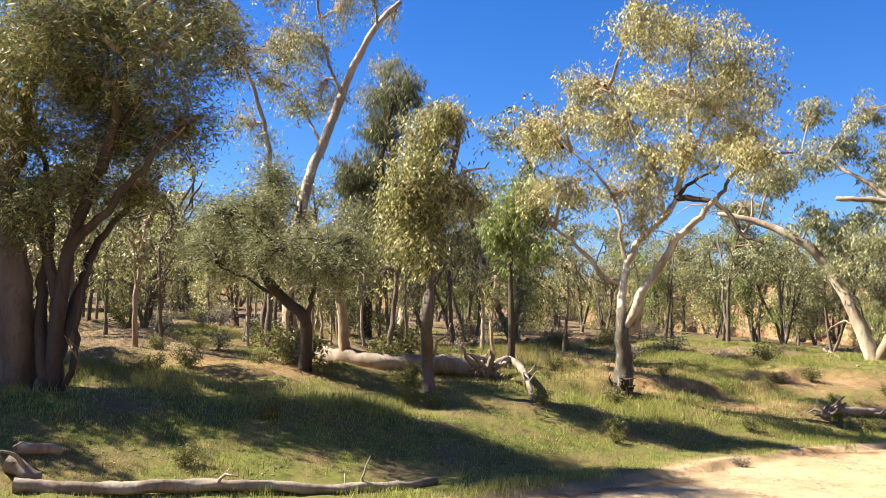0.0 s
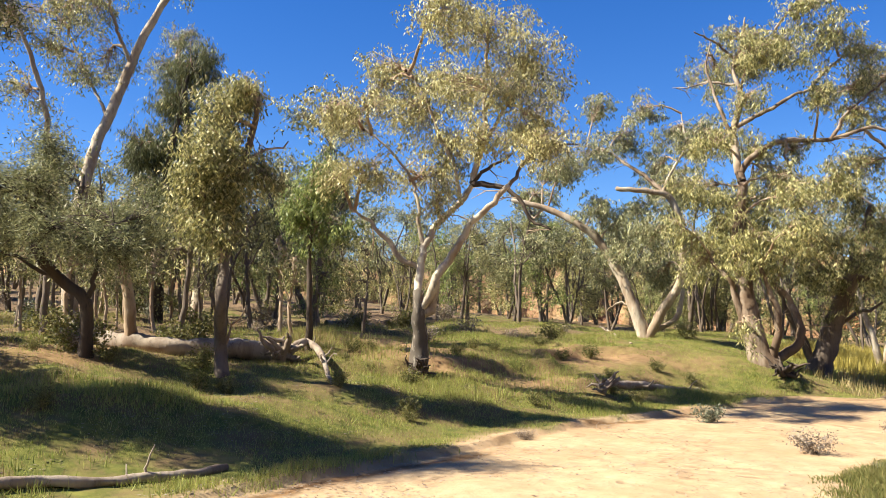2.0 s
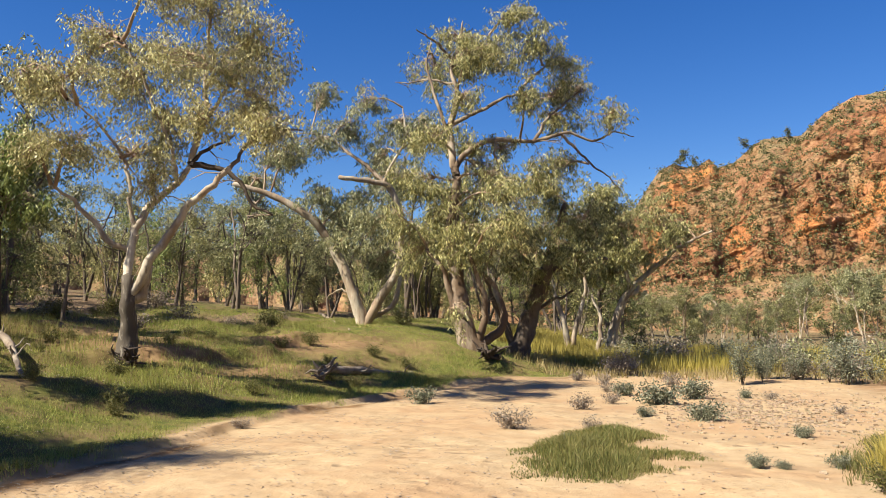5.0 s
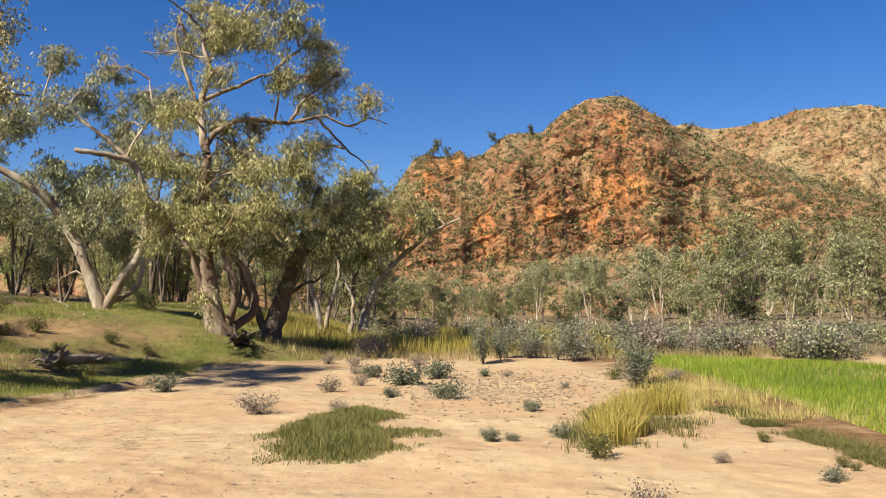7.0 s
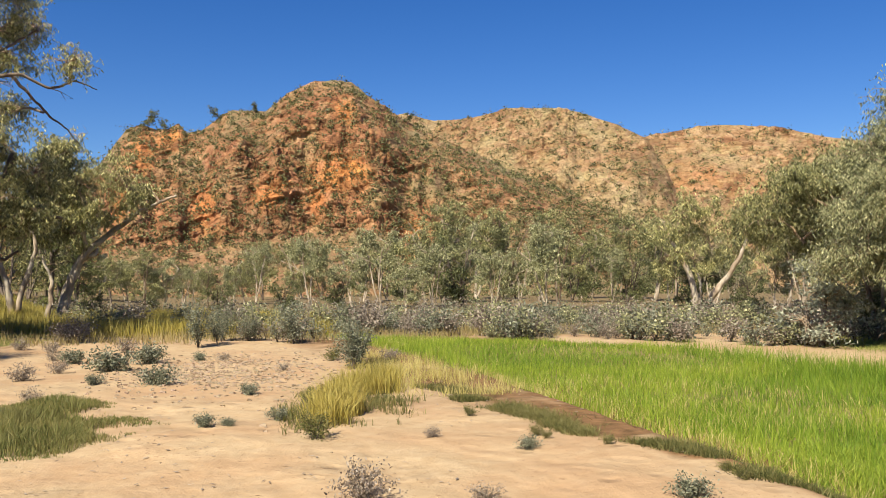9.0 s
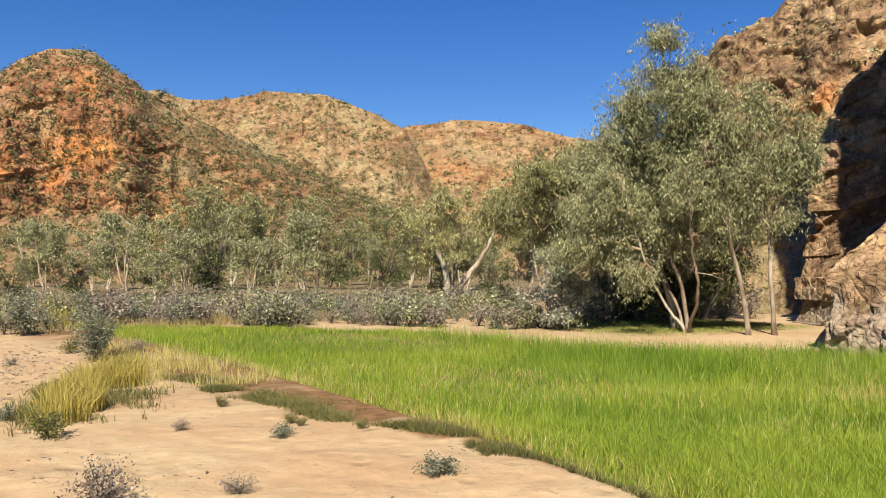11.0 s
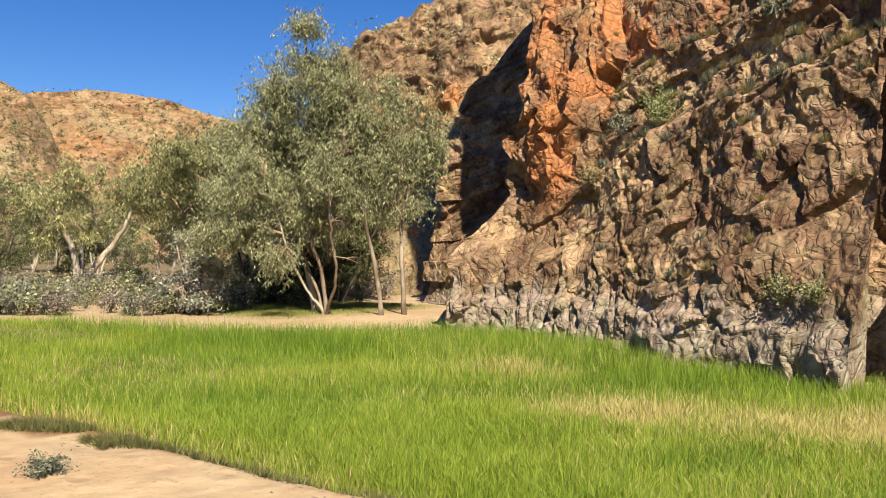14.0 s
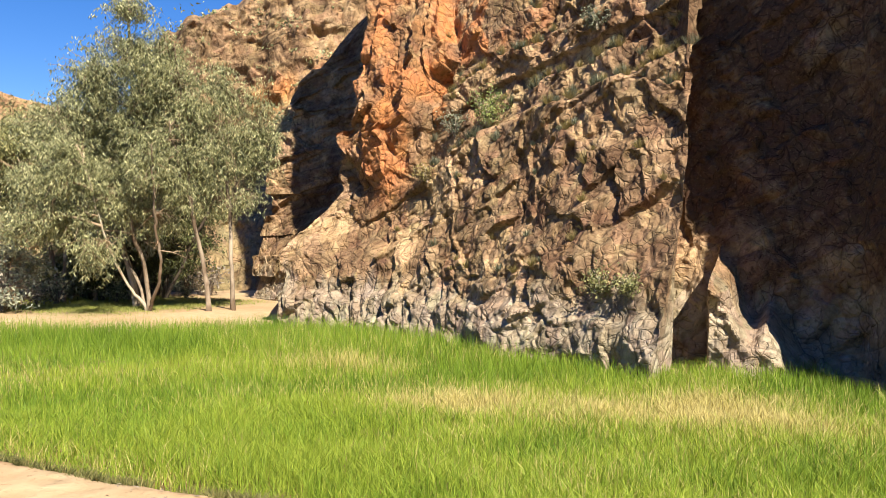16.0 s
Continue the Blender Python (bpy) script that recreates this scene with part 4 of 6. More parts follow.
def scrub(name, where, n, size, lift, material, label, rng, bare=0.05):
    """Many small bushes that root on a slope."""
    p = SURFACE[where]
    i, j = rng.integers(2, p.shape[0] - 2, n), rng.integers(int(p.shape[1] * bare) + 1, p.shape[1] - 6, n)
    c = p[i, j]
    s = size * rng.uniform(0.5, 1.5, n) * (1 + 1.2 * (rng.uniform(0, 1, n) < 0.08))
    k = 18
    q = rng.normal(0, 0.42, (n, k, 3)) * s[:, None, None]
    q[..., 2] = np.abs(q[..., 2]) + lift * s[:, None]
    v, f = leaf_quads((c[:, None] + q).reshape(-1, 3), rng, size * 0.55, size * 0.3, 0.1)
    tagged(new(name, raw_mesh(name, v, f, material)), label, "scrub", kind="stuff")


rng = np.random.default_rng(77)
scrub("hill_scrub", "rocky_hill", 7000, 0.55, 0.1, M_SCRUB, "olive scrub dotted over the rocky hill", rng)
scrub("ridge_scrub", "tan_ridge", 1700, 0.7, 0.1, M_SCRUB, "olive scrub dotted over the tan ridge", rng, 0.3)
scrub("far_ridge_scrub", "far_ridge", 1300, 0.85, 0.1, M_SCRUB, "scrub dotted over the far ridge", rng, 0.4)
scrub("ledge_scrub", "upper_cliff", 260, 0.35, 0.1, M_GREYGUM, "grey scrub on the upper ledges", rng, 0.25)


# ---- grass ----
def scatter(poly, n, rng):
    xs, ys = [p[0] for p in poly], [p[1] for p in poly]
    x, y = rng.uniform(min(xs), max(xs), n), rng.uniform(min(ys), max(ys), n)
    k = inside(poly, x, y)
    return x[k], y[k]


def blades(name, x, y, height, width, material, label, rng, lean=0.35, category="grass", bend=True, tilt=0.0):
    """Many grass blades as one mass; each is a bent, tapering strip."""
    n = len(x)
    height = np.broadcast_to(height, (n,)) * rng.uniform(0.6, 1.2, n)
    a, w = rng.uniform(0, 2 * np.pi, n), rng.uniform(0, 2 * np.pi, n)
    l = np.abs(rng.normal(0, lean, n)) * height
    base = np.stack([x, y, ground_z(x, y) - 0.02], 1)
    side = np.stack([np.cos(w), np.sin(w), 0 * w], 1) * (np.broadcast_to(width, (n,)) * rng.uniform(0.7, 1.3, n))[:, None] / 2
    off = np.stack([np.cos(a) * l + tilt * height, np.sin(a) * l, height], 1)
    if bend:
        m = base + off * (0.35, 0.35, 0.6)
        v = np.stack([base - side, base + side, m + side * 0.85, m - side * 0.85, base + off], 1).reshape(-1, 3)
        k = np.arange(n)[:, None] * 5
        f = np.concatenate([k + [0, 1, 2], k + [0, 2, 3], k + [3, 2, 4]], 1).reshape(-1, 3)
    else:
        v = np.stack([base - side, base + side, base + off], 1).reshape(-1, 3)
        f = np.arange(n * 3).reshape(-1, 3)
    ob = new(name, raw_mesh(name, v, f, material))
    return tagged(ob, label, category, kind="stuff")


def reed_field():
    rng = np.random.default_rng(4)
    x, y = scatter(FIELD, 1500000, rng)
    r = np.hypot(x, y)
    d = far_edge(FIELD, x, y)
    keep = rng.uniform(0, 1, len(x)) < np.clip(1.2 - r / 14, 0.2, 1) * np.where((x < 6) & (d < 0.7), d / 0.7, 1)
    x, y, r, d = x[keep], y[keep], r[keep], d[keep]
    dry = sum(k * np.exp(-(((x - a) * c + (y - b) * e) / w) ** 2 - (((y - b) * c - (x - a) * e) / v) ** 2) for k, a, b, c, e, w, v in
              ((1.3, 9.2, 4.2, 1.0, 0.0, 0.75, 1.1), (1.1, 9.5, 2.6, 1.0, 0.0, 0.7, 0.9), (1.5, 10.0, 0.8, 0.9, 0.4, 1.3, 0.9), (0.8, 11.4, 6.9, 1.0, 0.0, 0.6, 1.1), (0.9, 4.3, 13.8, 1.0, 0.0, 0.6, 1.8), (0.5, 5.2, 9.0, 1.0, 0.0, 0.35, 3.5)))
    dry = dry * (0.75 + 0.9 * fbm(x * 1.3, y * 1.3, octaves=3, seed=13)) + 0.05 + 0.22 * fbm(x * 0.6, y * 0.6, octaves=3, seed=3)
    k = rng.uniform(0, 1, len(x)) < dry
    h = 0.20 + 0.07 * fbm(x * 0.5, y * 0.5, octaves=2, seed=2) + 0.06 * fbm(x * 2.6, y * 2.6, octaves=2, seed=4) + 0.22 * sm((r - 11) / 5) * sm((x - 10) / 2)
    # deeper green blades, partly painting the shadow gaps among the reeds
    dark = ~k & (rng.uniform(0, 1, len(x)) < 0.12 + 0.75 * sm((fbm(x * 0.45, y * 0.45, octaves=3, seed=23) + 0.06) / 0.3) * sm((x - 5.2 + 0.12 * (y - 6)) / 2.5) + 0.5 * sm((x - 10.5) / 2))
    green = ~k & ~dark
    for name, pick, mat, label in (("reed_field", green, M_REED, "bright green knee-high reeds filling the damp hollow"), ("lush_reeds", dark, M_DARKREED, "deep green reeds in the hollow, darkened for shadow gaps")):
        near, far = pick & (r < 10), pick & (r >= 10)
        blades(name, x[near], y[near], h[near] * (1.0 if mat is M_REED else 1.12), 0.0065, mat, label, rng, 0.75)
        blades("far_" + name, x[far], y[far], h[far], 0.012, mat, label + " towards the cliff", rng, 0.5, bend=False)
    blades("dry_reeds", x[k], y[k], h[k] * 0.95, 0.008, M_DRYREED, "straw-yellow dry reeds among the green", rng, 0.6)


reed_field()


def bank_grass():
    rng = np.random.default_rng(6)
    n = 640000
    s, y = rng.uniform(0, 1, n) ** 1.5 * 17 - 0.3, rng.uniform(0, 1, n) ** 1.25 * 46 - 0.5
    x = bank_edge(y) - s
    m = soil_masks(x, y)
    thick = (m["turf"] - 0.05) * (1 - 0.85 * m["red"]) * (1 - 0.93 * m["litter"]) * sm((fbm(x * 0.7, y * 0.7, octaves=3, seed=14) + 0.55) / 0.5)
    k = rng.uniform(0, 1, n) < thick
    x, y, s = x[k], y[k], s[k]
    tall = 0.055 + 0.10 * sm((fbm(x * 0.45, y * 0.45, octaves=3, seed=24) + 0.1) / 0.5) + 0.09 * sm((s - 3) / 3) * sm((y - 8) / 6) * (1 - 0.8 * sm((y - 17) / 4))
    pale = rng.uniform(0, 1, len(x)) < 0.10 + 0.5 * (1 - 0.85 * sm((y - 17) / 5)) * sm((s - 3.5) / 3) * sm((fbm(x * 0.4, y * 0.4, octaves=3, seed=34) + 0.3) / 0.5)
    blades("bank_grass", x[~pale], y[~pale], tall[~pale], 0.012, M_TURF, "short green grass on the creek bank", rng, 0.5, bend=False)
    blades("straw_grass", x[pale], y[pale], tall[pale] * 1.3, 0.011, M_STRAW, "pale seeding grass on the creek bank", rng, 0.4, bend=False)


bank_grass()
rng = np.random.default_rng(8)
x, y = scatter(SEDGE, 34000, rng)
d = far_edge(SEDGE, x, y)
k = rng.uniform(0, 1, len(x)) < sm(d / 0.55 - 0.1 + 1.7 * fbm(x * 1.5, y * 1.5, octaves=4, seed=3))
blades("sedge_patch", x[k], y[k], 0.045 + 0.11 * sm(d[k] / 0.8) * (1 + fbm(x[k] * 1.5, y[k] * 1.5, octaves=2, seed=8)), 0.009, M_SEDGE, "low dark green sedge patch on the sand", rng, 0.6)
x, y = scatter(RUSH, 26000, rng)
k = (rng.uniform(0, 1, len(x)) < sm(far_edge(RUSH, x, y) / 0.3)) & (fbm(x * 1.1, y * 1.1, octaves=2, seed=5) > -0.05)
blades("yellow_tussock", x[k], y[k], 0.36 + 0.2 * fbm(x[k] * 1.7, y[k] * 1.7, octaves=2, seed=6), 0.009, M_YELLOW, "tall yellow-green tussock grass at the edge of the sand", rng, 0.45)
x, y = scatter(SKIRT, 26000, rng)
k = fbm(x * 1.4, y * 1.4, octaves=3, seed=12) + 0.5 * sm(far_edge(SKIRT, x, y) / 0.5) - 0.45 > rng.normal(0, 0.1, len(x))
blades("rush_skirt", x[k], y[k], 0.13, 0.009, M_GREENTUFT, "low green growth around the yellow tussocks", rng, 0.7)
x, y = scatter([(-11, 30), (-3, 27), (3, 28), (4, 36), (-2, 44), (-12, 46)], 42000, rng)
k = fbm(x * 0.3, y * 0.3, octaves=3, seed=15) > -0.15
blades("far_rushes", x[k], y[k], 0.55, 0.03, M_YELLOW, "yellow-green rushes beyond the sand", rng, 0.4, bend=False)
x, y = rng.uniform(-8, 26, 60000), rng.uniform(24, 50, 60000)
k = (fbm(x * 0.25, y * 0.25, octaves=3, seed=16) > 0.0) & ~inside(FIELD, x, y) & (np.hypot(x, y) > 24)
blades("far_straw", x[k], y[k], 0.3, 0.03, M_STRAW, "dry straw grass on the far flat", rng, 0.4, bend=False)
y = rng.uniform(1.5, 13.5, 52000)
shore = np.interp(y, [1.5, 4.2, 5.6, 6.7, 7.9, 9.2, 11.3, 13.5], [4.52, 4.45, 4.36, 4.15, 3.7, 3.3, 2.9, 2.75])
x = shore + 0.16 + np.abs(rng.normal(0, 0.26, len(y))) - 0.16 * rng.uniform(0, 1, len(y)) + 0.16 * vnoise(y * 1.7, 0 * y, 0.3, 12)
k = fbm(x * 2.2, y * 2.2, octaves=3, seed=18) > rng.normal(0.02, 0.14, len(x))
blades("creeping_weeds", x[k], y[k], 0.085, 0.013, M_GREENTUFT, "low creeping weeds along the reed edge", rng, 1.1, bend=False)
x, y = rng.uniform(14.6, 22, 40000), rng.uniform(15.2, 22.5, 40000)
k = (np.exp(-((x - 18.3) / 3.3) ** 4 - ((y - 19.0) / 3.2) ** 4) > rng.uniform(0.1, 0.9, len(x))) & ~inside(FIELD, x, y)
blades("shady_lawn", x[k], y[k], 0.09, 0.014, M_TURF, "short green grass under the gums by the cliff", rng, 0.6, bend=False)
x, y = scatter([(2.2, 12.0), (3.3, 11.6), (4.2, 12.2), (3.7, 17), (2.6, 20), (2.0, 16)], 8500, rng)
k = fbm(x * 1.3, y * 1.3, octaves=3, seed=28) > -0.1
blades("straw_fringe", x[k], y[k], 0.24, 0.009, M_DRYREED, "straw-coloured grass between tussock and reeds", rng, 0.5, bend=False)


# ---- shrubs ----
def shrub(name, rng, radius, height, material, leaves, label, leaf=0.05, stem=M_GREYBARK, droop=0.1):
    """A low shrub: a few stems from one foot and small stiff leaves."""
    top = new(name)
    stems, spots = [], []
    for i in range(14):
        a, l = rng.uniform(0, 2 * np.pi), rng.uniform(0.2, 1.0) ** 0.6
        end = np.array([math.cos(a) * radius * l, math.sin(a) * radius * l, height * (1.05 - 0.55 * l * l) * rng.uniform(0.75, 1.1)])
        line = curve_points([(0, 0, -0.03), end * (0.35, 0.35, 0.6), end], 0.22, rng, 0.02)
        stems.append(tube(line, np.linspace(0.009, 0.003, len(line)), 3))
        t = np.linspace(0.35, 1, 6)[:, None]
        spots.append(line[0] * (1 - t) ** 2 + 2 * t * (1 - t) * end * (0.35, 0.35, 0.6) + t * t * end)
    q = np.vstack(spots)
    c = q[rng.integers(0, len(q), leaves)] + rng.normal(0, 0.13 * radius + 0.015, (leaves, 3))
    c[:, 2] = np.maximum(c[:, 2], 0.01)
    tagged(part("stem", tube_mesh("stem", stems, stem), top), kind="stuff")
    tagged(part("foliage", raw_mesh("foliage", *leaf_quads(c, rng, leaf, leaf * 0.5, droop), material), top), kind="stuff")
    return tagged(top, label, "shrub")


def place(proto, x, y, size, turn, first=[]):
    m = pose(x, y, float(ground_z(x, y)), 0, 0, turn) @ Matrix.Scale(size, 4)
    if proto not in first:
        first.append(proto)
        proto.matrix_world = m
        proto.scale = (1, 1, 1)
        proto.matrix_basis = m
        return proto
    ob = copy_thing(proto, Matrix.Identity(4))
    ob.matrix_basis = m
    return ob


def litter_on_sand():
    """Twigs, bark and dead leaves strewn over the bed and the bank."""
    rng = np.random.default_rng(17)
    n = 40000
    y = rng.uniform(0, 1, n) ** 1.3 * 26 + 1.5
    pick = rng.uniform(0, 1, n)
    x = np.where(pick < 0.25, bank_edge(y) + np.abs(rng.normal(0, 2.0, n)) - 0.4, np.where(pick < 0.4, rng.uniform(-8, 4.4, n), bank_edge(y) - rng.uniform(1.5, 12, n)))
    k = (fbm(x * 0.7, y * 0.7, octaves=3, seed=27) > -0.02) & (x < 4.5)
    x, y = x[k], y[k]
    c = np.stack([x, y, ground_z(x, y) + 0.012], 1)
    v, f = leaf_quads(c, rng, 0.075, 0.022, 0.0)
    v = v.reshape(-1, 4, 3)
    v[..., 2] = c[:, None, 2] + (v[..., 2] - c[:, None, 2]) * 0.15
    tagged(new("leaf_litter", raw_mesh("leaf_litter", v.reshape(-1, 3), f, M_DEADWOOD)), "dead leaves and bark strewn over the sand", "litter", kind="stuff")


litter_on_sand()


def pebbles():
    """A spread of small stones on the bed beyond the tussock."""
    rng = np.random.default_rng(19)
    n = 1500
    x, y = rng.normal(-0.2, 1.1, n), rng.normal(16.5, 2.2, n)
    k = (bank_distance(x, y) < -0.5) & (np.abs(x) < 3.2)
    x, y = x[k], y[k]
    cube = np.array([(a, b, c) for a in (-1, 1) for b in (-1, 1) for c in (-1, 1)], float)
    quad = np.array([(0, 1, 3, 2), (4, 6, 7, 5), (0, 4, 5, 1), (2, 3, 7, 6), (0, 2, 6, 4), (1, 5, 7, 3)])
    size = rng.uniform(0.012, 0.034, len(x))
    v = cube[None] * (1 + rng.normal(0, 0.25, (len(x), 8, 3))) * size[:, None, None] * (1, 1, 0.55)
    v = v + np.stack([x, y, ground_z(x, y) + size * 0.2], 1)[:, None]
    f = (quad[None] + np.arange(len(x))[:, None, None] * 8).reshape(-1, 4)
    tagged(new("gravel", raw_mesh("gravel", v.reshape(-1, 3), f, M_PEBBLE)), "pale gravel spread on the sand", "gravel", kind="stuff")


pebbles()


# ---- trees ----
tree = Tree("river_gum", -12.14, 13.23, 46000, M_GOLD, M_WHITEBARK, label="white-barked river gum with golden-green leaves on the bank", seed=2)
tree.limb(0.2, 0.115, (0.00, -0.15), (0.03, 0.63), (-0.01, 1.34), (-0.03, 1.75), bark=M_SCALY)
tree.limb(0.095, 0.06, (-0.01, 1.5), (-0.02, 2.16), (0.10, 2.76), (0.38, 3.36), (0.89, 3.86), (1.18, 4.19))
tree.limb(0.07, 0.02, (-0.05, 2.28), (-0.41, 2.50), (-0.64, 2.83), (-1.06, 3.26), (-1.54, 3.57))
tree.limb(0.10, 0.055, (0.03, 1.30), (0.25, 1.62), (0.48, 2.16), (0.87, 2.81), (1.34, 3.40), (1.86, 3.96))
tree.limb(0.12, 0.09, (0.05, 1.35), (0.20, 1.62), (0.36, 1.95))
tree.limb(0.08, 0.02, (1.18, 4.19), (1.36, 4.67), (1.51, 5.21), (1.51, 5.88), (1.63, 6.74))
tree.limb(0.07, 0.02, (1.18, 4.25), (1.66, 4.12), (2.08, 3.87), (2.41, 3.39), (2.84, 3.09), bark=M_DARKBARK)
tree.limb(0.045, 0.015, (1.86, 3.96), (2.33, 4.64), (2.84, 4.96), (3.50, 5.02), bark=M_GREYBARK)
tree.limb(0.05, 0.015, (1.18, 4.25), (1.82, 4.77), (2.09, 4.98), bark=M_DARKBARK)
tree.limb(0.05, 0.015, (0.07, 2.76), (-0.20, 4.10), (-0.57, 4.85), (-1.24, 5.37))
tree.limb(0.05, 0.015, (0.89, 3.86), (0.73, 4.69), (0.27, 5.81), (-0.32, 6.85))
tree.limb(0.05, 0.015, (1.51, 5.21), (2.02, 6.11), (2.50, 6.82))
tree.clump(-0.56, 7.12, 0.79, 0.51)
tree.clump(0.45, 7.5, 0.8, 0.5)
tree.clump(-1.9, 5.4, 0.5, 0.5)
tree.clump(2.3, 4.6, 0.6, 0.4)
tree.clump(-1.23, 6.64, 0.30, 0.30)
tree.clump(1.54, 7.75, 1.03, 0.58)
tree.clump(0.76, 6.92, 1.09, 0.67)
tree.clump(2.38, 6.76, 0.91, 0.73)
tree.clump(1.68, 6.00, 1.27, 0.54)
tree.clump(-0.08, 6.08, 0.91, 0.67)
tree.clump(2.81, 6.01, 0.67, 0.46)
tree.clump(-1.54, 5.83, 0.51, 0.42)
tree.clump(-1.05, 5.36, 0.34, 0.27)
tree.clump(0.73, 5.18, 0.67, 0.54)
tree.clump(-1.06, 4.30, 0.67, 0.46)
tree.clump(0.14, 4.34, 0.61, 0.48)
tree.clump(3.01, 5.04, 0.54, 0.24)
tree.clump(2.23, 5.30, 0.61, 0.36)
tree.clump(1.31, 4.85, 0.73, 0.36)
tree.clump(0.36, 3.60, 0.42, 0.42)
tree.clump(-1.79, 4.20, 0.30, 0.36)
tree.grow()

tree = Tree("broken_gum", -12.60, 8.63, 22000, M_GUM, M_TANBARK, label="dead-topped gum with a broken leaning stem", seed=3)
tree.limb(0.115, 0.045, (0.00, -0.15), (-0.03, 0.50), (-0.05, 1.31), (-0.01, 2.14), (0.10, 2.97), (0.28, 3.72), (0.45, 4.47), (0.49, 4.84), bark=M_GREYBARK)
tree.limb(0.03, 0.012, (0.33, 3.77), (0.71, 4.07), (1.08, 4.28))
tree.limb(0.05, 0.02, (-0.03, 1.93), (-0.20, 2.45), (-0.37, 3.07))
tree.limb(0.03, 0.01, (-0.04, 0.29), (0.19, 0.80), (0.39, 1.22))
tree.clump(-0.19, 4.57, 0.41, 0.51)
tree.clump(-0.14, 3.82, 0.49, 0.49)
tree.clump(0.38, 5.07, 0.31, 0.23)
tree.clump(-0.26, 3.02, 0.51, 0.43)
tree.clump(-0.15, 2.50, 0.46, 0.26)
tree.clump(0.67, 3.67, 0.21, 0.37)
tree.clump(0.12, 5.12, 0.39, 0.21)
tree.clump(0.06, 3.34, 0.41, 0.31)
tree.clump(-0.54, 3.60, 0.26, 0.41)
tree.grow()

tree = Tree("young_whitewood", -14.88, 12.50, 7650, M_GREENLEAF, M_DARKBARK, 0.13, 0.03, label="slender young tree with dense fresh green crown", seed=4)
tree.limb(0.08, 0.025, (0.00, -0.15), (-0.01, 1.22), (-0.04, 2.40), (0.03, 4.00))
tree.clump(0.07, 4.07, 0.55, 0.42)
tree.clump(-0.06, 3.46, 0.55, 0.46)
tree.clump(0.14, 2.93, 0.59, 0.46)
tree.clump(-0.32, 3.33, 0.29, 0.39)
tree.grow()

tree = Tree("leaning_gum", -21.71, 10.23, 20400, M_GUM, M_WHITEBARK, label="tall leaning white-barked gum", seed=5)
tree.limb(0.2, 0.07, (0.00, -0.15), (-0.02, 2.01), (0.22, 3.64), (0.50, 4.81), (0.87, 5.83), (1.24, 7.04), (1.70, 8.28), (2.23, 9.29), (2.89, 10.05))
tree.limb(0.1, 0.03, (0.02, 1.53), (-0.49, 3.45), (-0.84, 5.56), (-1.43, 7.19), (-2.09, 8.82))
tree.limb(0.06, 0.02, (1.24, 7.04), (0.76, 8.03), (0.56, 9.22))
tree.limb(0.05, 0.02, (0.68, 5.49), (-0.01, 6.79), (-0.38, 8.28))
tree.clump(0.33, 8.86, 0.81, 0.89)
tree.clump(0.61, 7.59, 0.73, 0.89)
tree.clump(-0.38, 8.28, 0.73, 1.05)
tree.clump(-1.21, 8.89, 0.81, 0.73)
tree.clump(1.88, 9.61, 0.81, 0.40)
tree.clump(2.89, 10.14, 0.65, 0.36)
tree.clump(-0.84, 7.57, 0.65, 0.65)
tree.clump(-1.24, 5.78, 0.73, 0.57)
tree.clump(-1.88, 7.82, 0.65, 0.65)
tree.clump(0.01, 6.45, 0.57, 0.65)
tree.clump(-2.02, 9.16, 0.65, 0.49)
tree.clump(1.22, 9.28, 0.49, 0.65)
tree.clump(0.02, 10.57, 1.29, 0.65)
tree.clump(-1.44, 10.42, 1.13, 0.65)
tree.grow()

tree = Tree("drooping_oak", -23.31, 13.63, 24000, M_DARKLEAF, M_DARKBARK, 0.2, 0.022, 0.8, label="dark drooping she-oak with needle foliage", seed=6)
tree.limb(0.16, 0.04, (0.00, -0.15), (0.04, 2.09), (0.08, 3.94), (0.56, 6.97), (0.90, 8.33))
tree.limb(0.08, 0.03, (0.05, 3.56), (-0.31, 5.04), (-0.53, 6.35))
tree.clump(0.82, 8.04, 0.69, 0.73)
tree.clump(0.28, 6.86, 0.82, 0.82)
tree.clump(-0.14, 5.24, 0.82, 1.00)
tree.clump(1.28, 8.35, 0.33, 0.51)
tree.clump(0.09, 3.75, 0.73, 0.73)
tree.clump(-0.69, 5.40, 0.40, 0.73)
tree.grow()

tree = Tree("pale_gum", -25.27, 16.16, 3187, M_GREYGUM, M_WHITEBARK, label="pale gum trunk behind the fallen log", seed=66)
tree.limb(0.22, 0.12, (0.08, -0.15), (0.14, 1.51), (0.06, 3.13), (-0.33, 6.03), (-0.77, 9.20))
tree.clump(-0.82, 9.63, 0.65, 0.57)
tree.clump(-0.42, 10.07, 0.36, 0.28)
tree.clump(-1.22, 8.75, 0.51, 0.51)
tree.grow()

tree = Tree("mulga_thicket", -12.44, 2.30, 66000, M_MULGA, M_DARKBARK, 0.11, 0.016, 0.25, 0.14, label="many-stemmed dark acacia with feathery olive crown", seed=7)
tree.limb(0.115, 0.045, (0.03, -0.15), (0.09, 0.99), (0.18, 2.08), (0.45, 3.07), (0.84, 4.03))
tree.limb(0.095, 0.035, (-0.03, -0.15), (-0.12, 0.98), (-0.10, 2.22), (-0.29, 3.39))
tree.limb(0.085, 0.03, (0.14, -0.15), (0.32, 1.62), (0.78, 2.45), (1.39, 3.26))
tree.limb(0.05, 0.02, (0.26, -0.15), (0.30, 0.68), (0.40, 1.70))
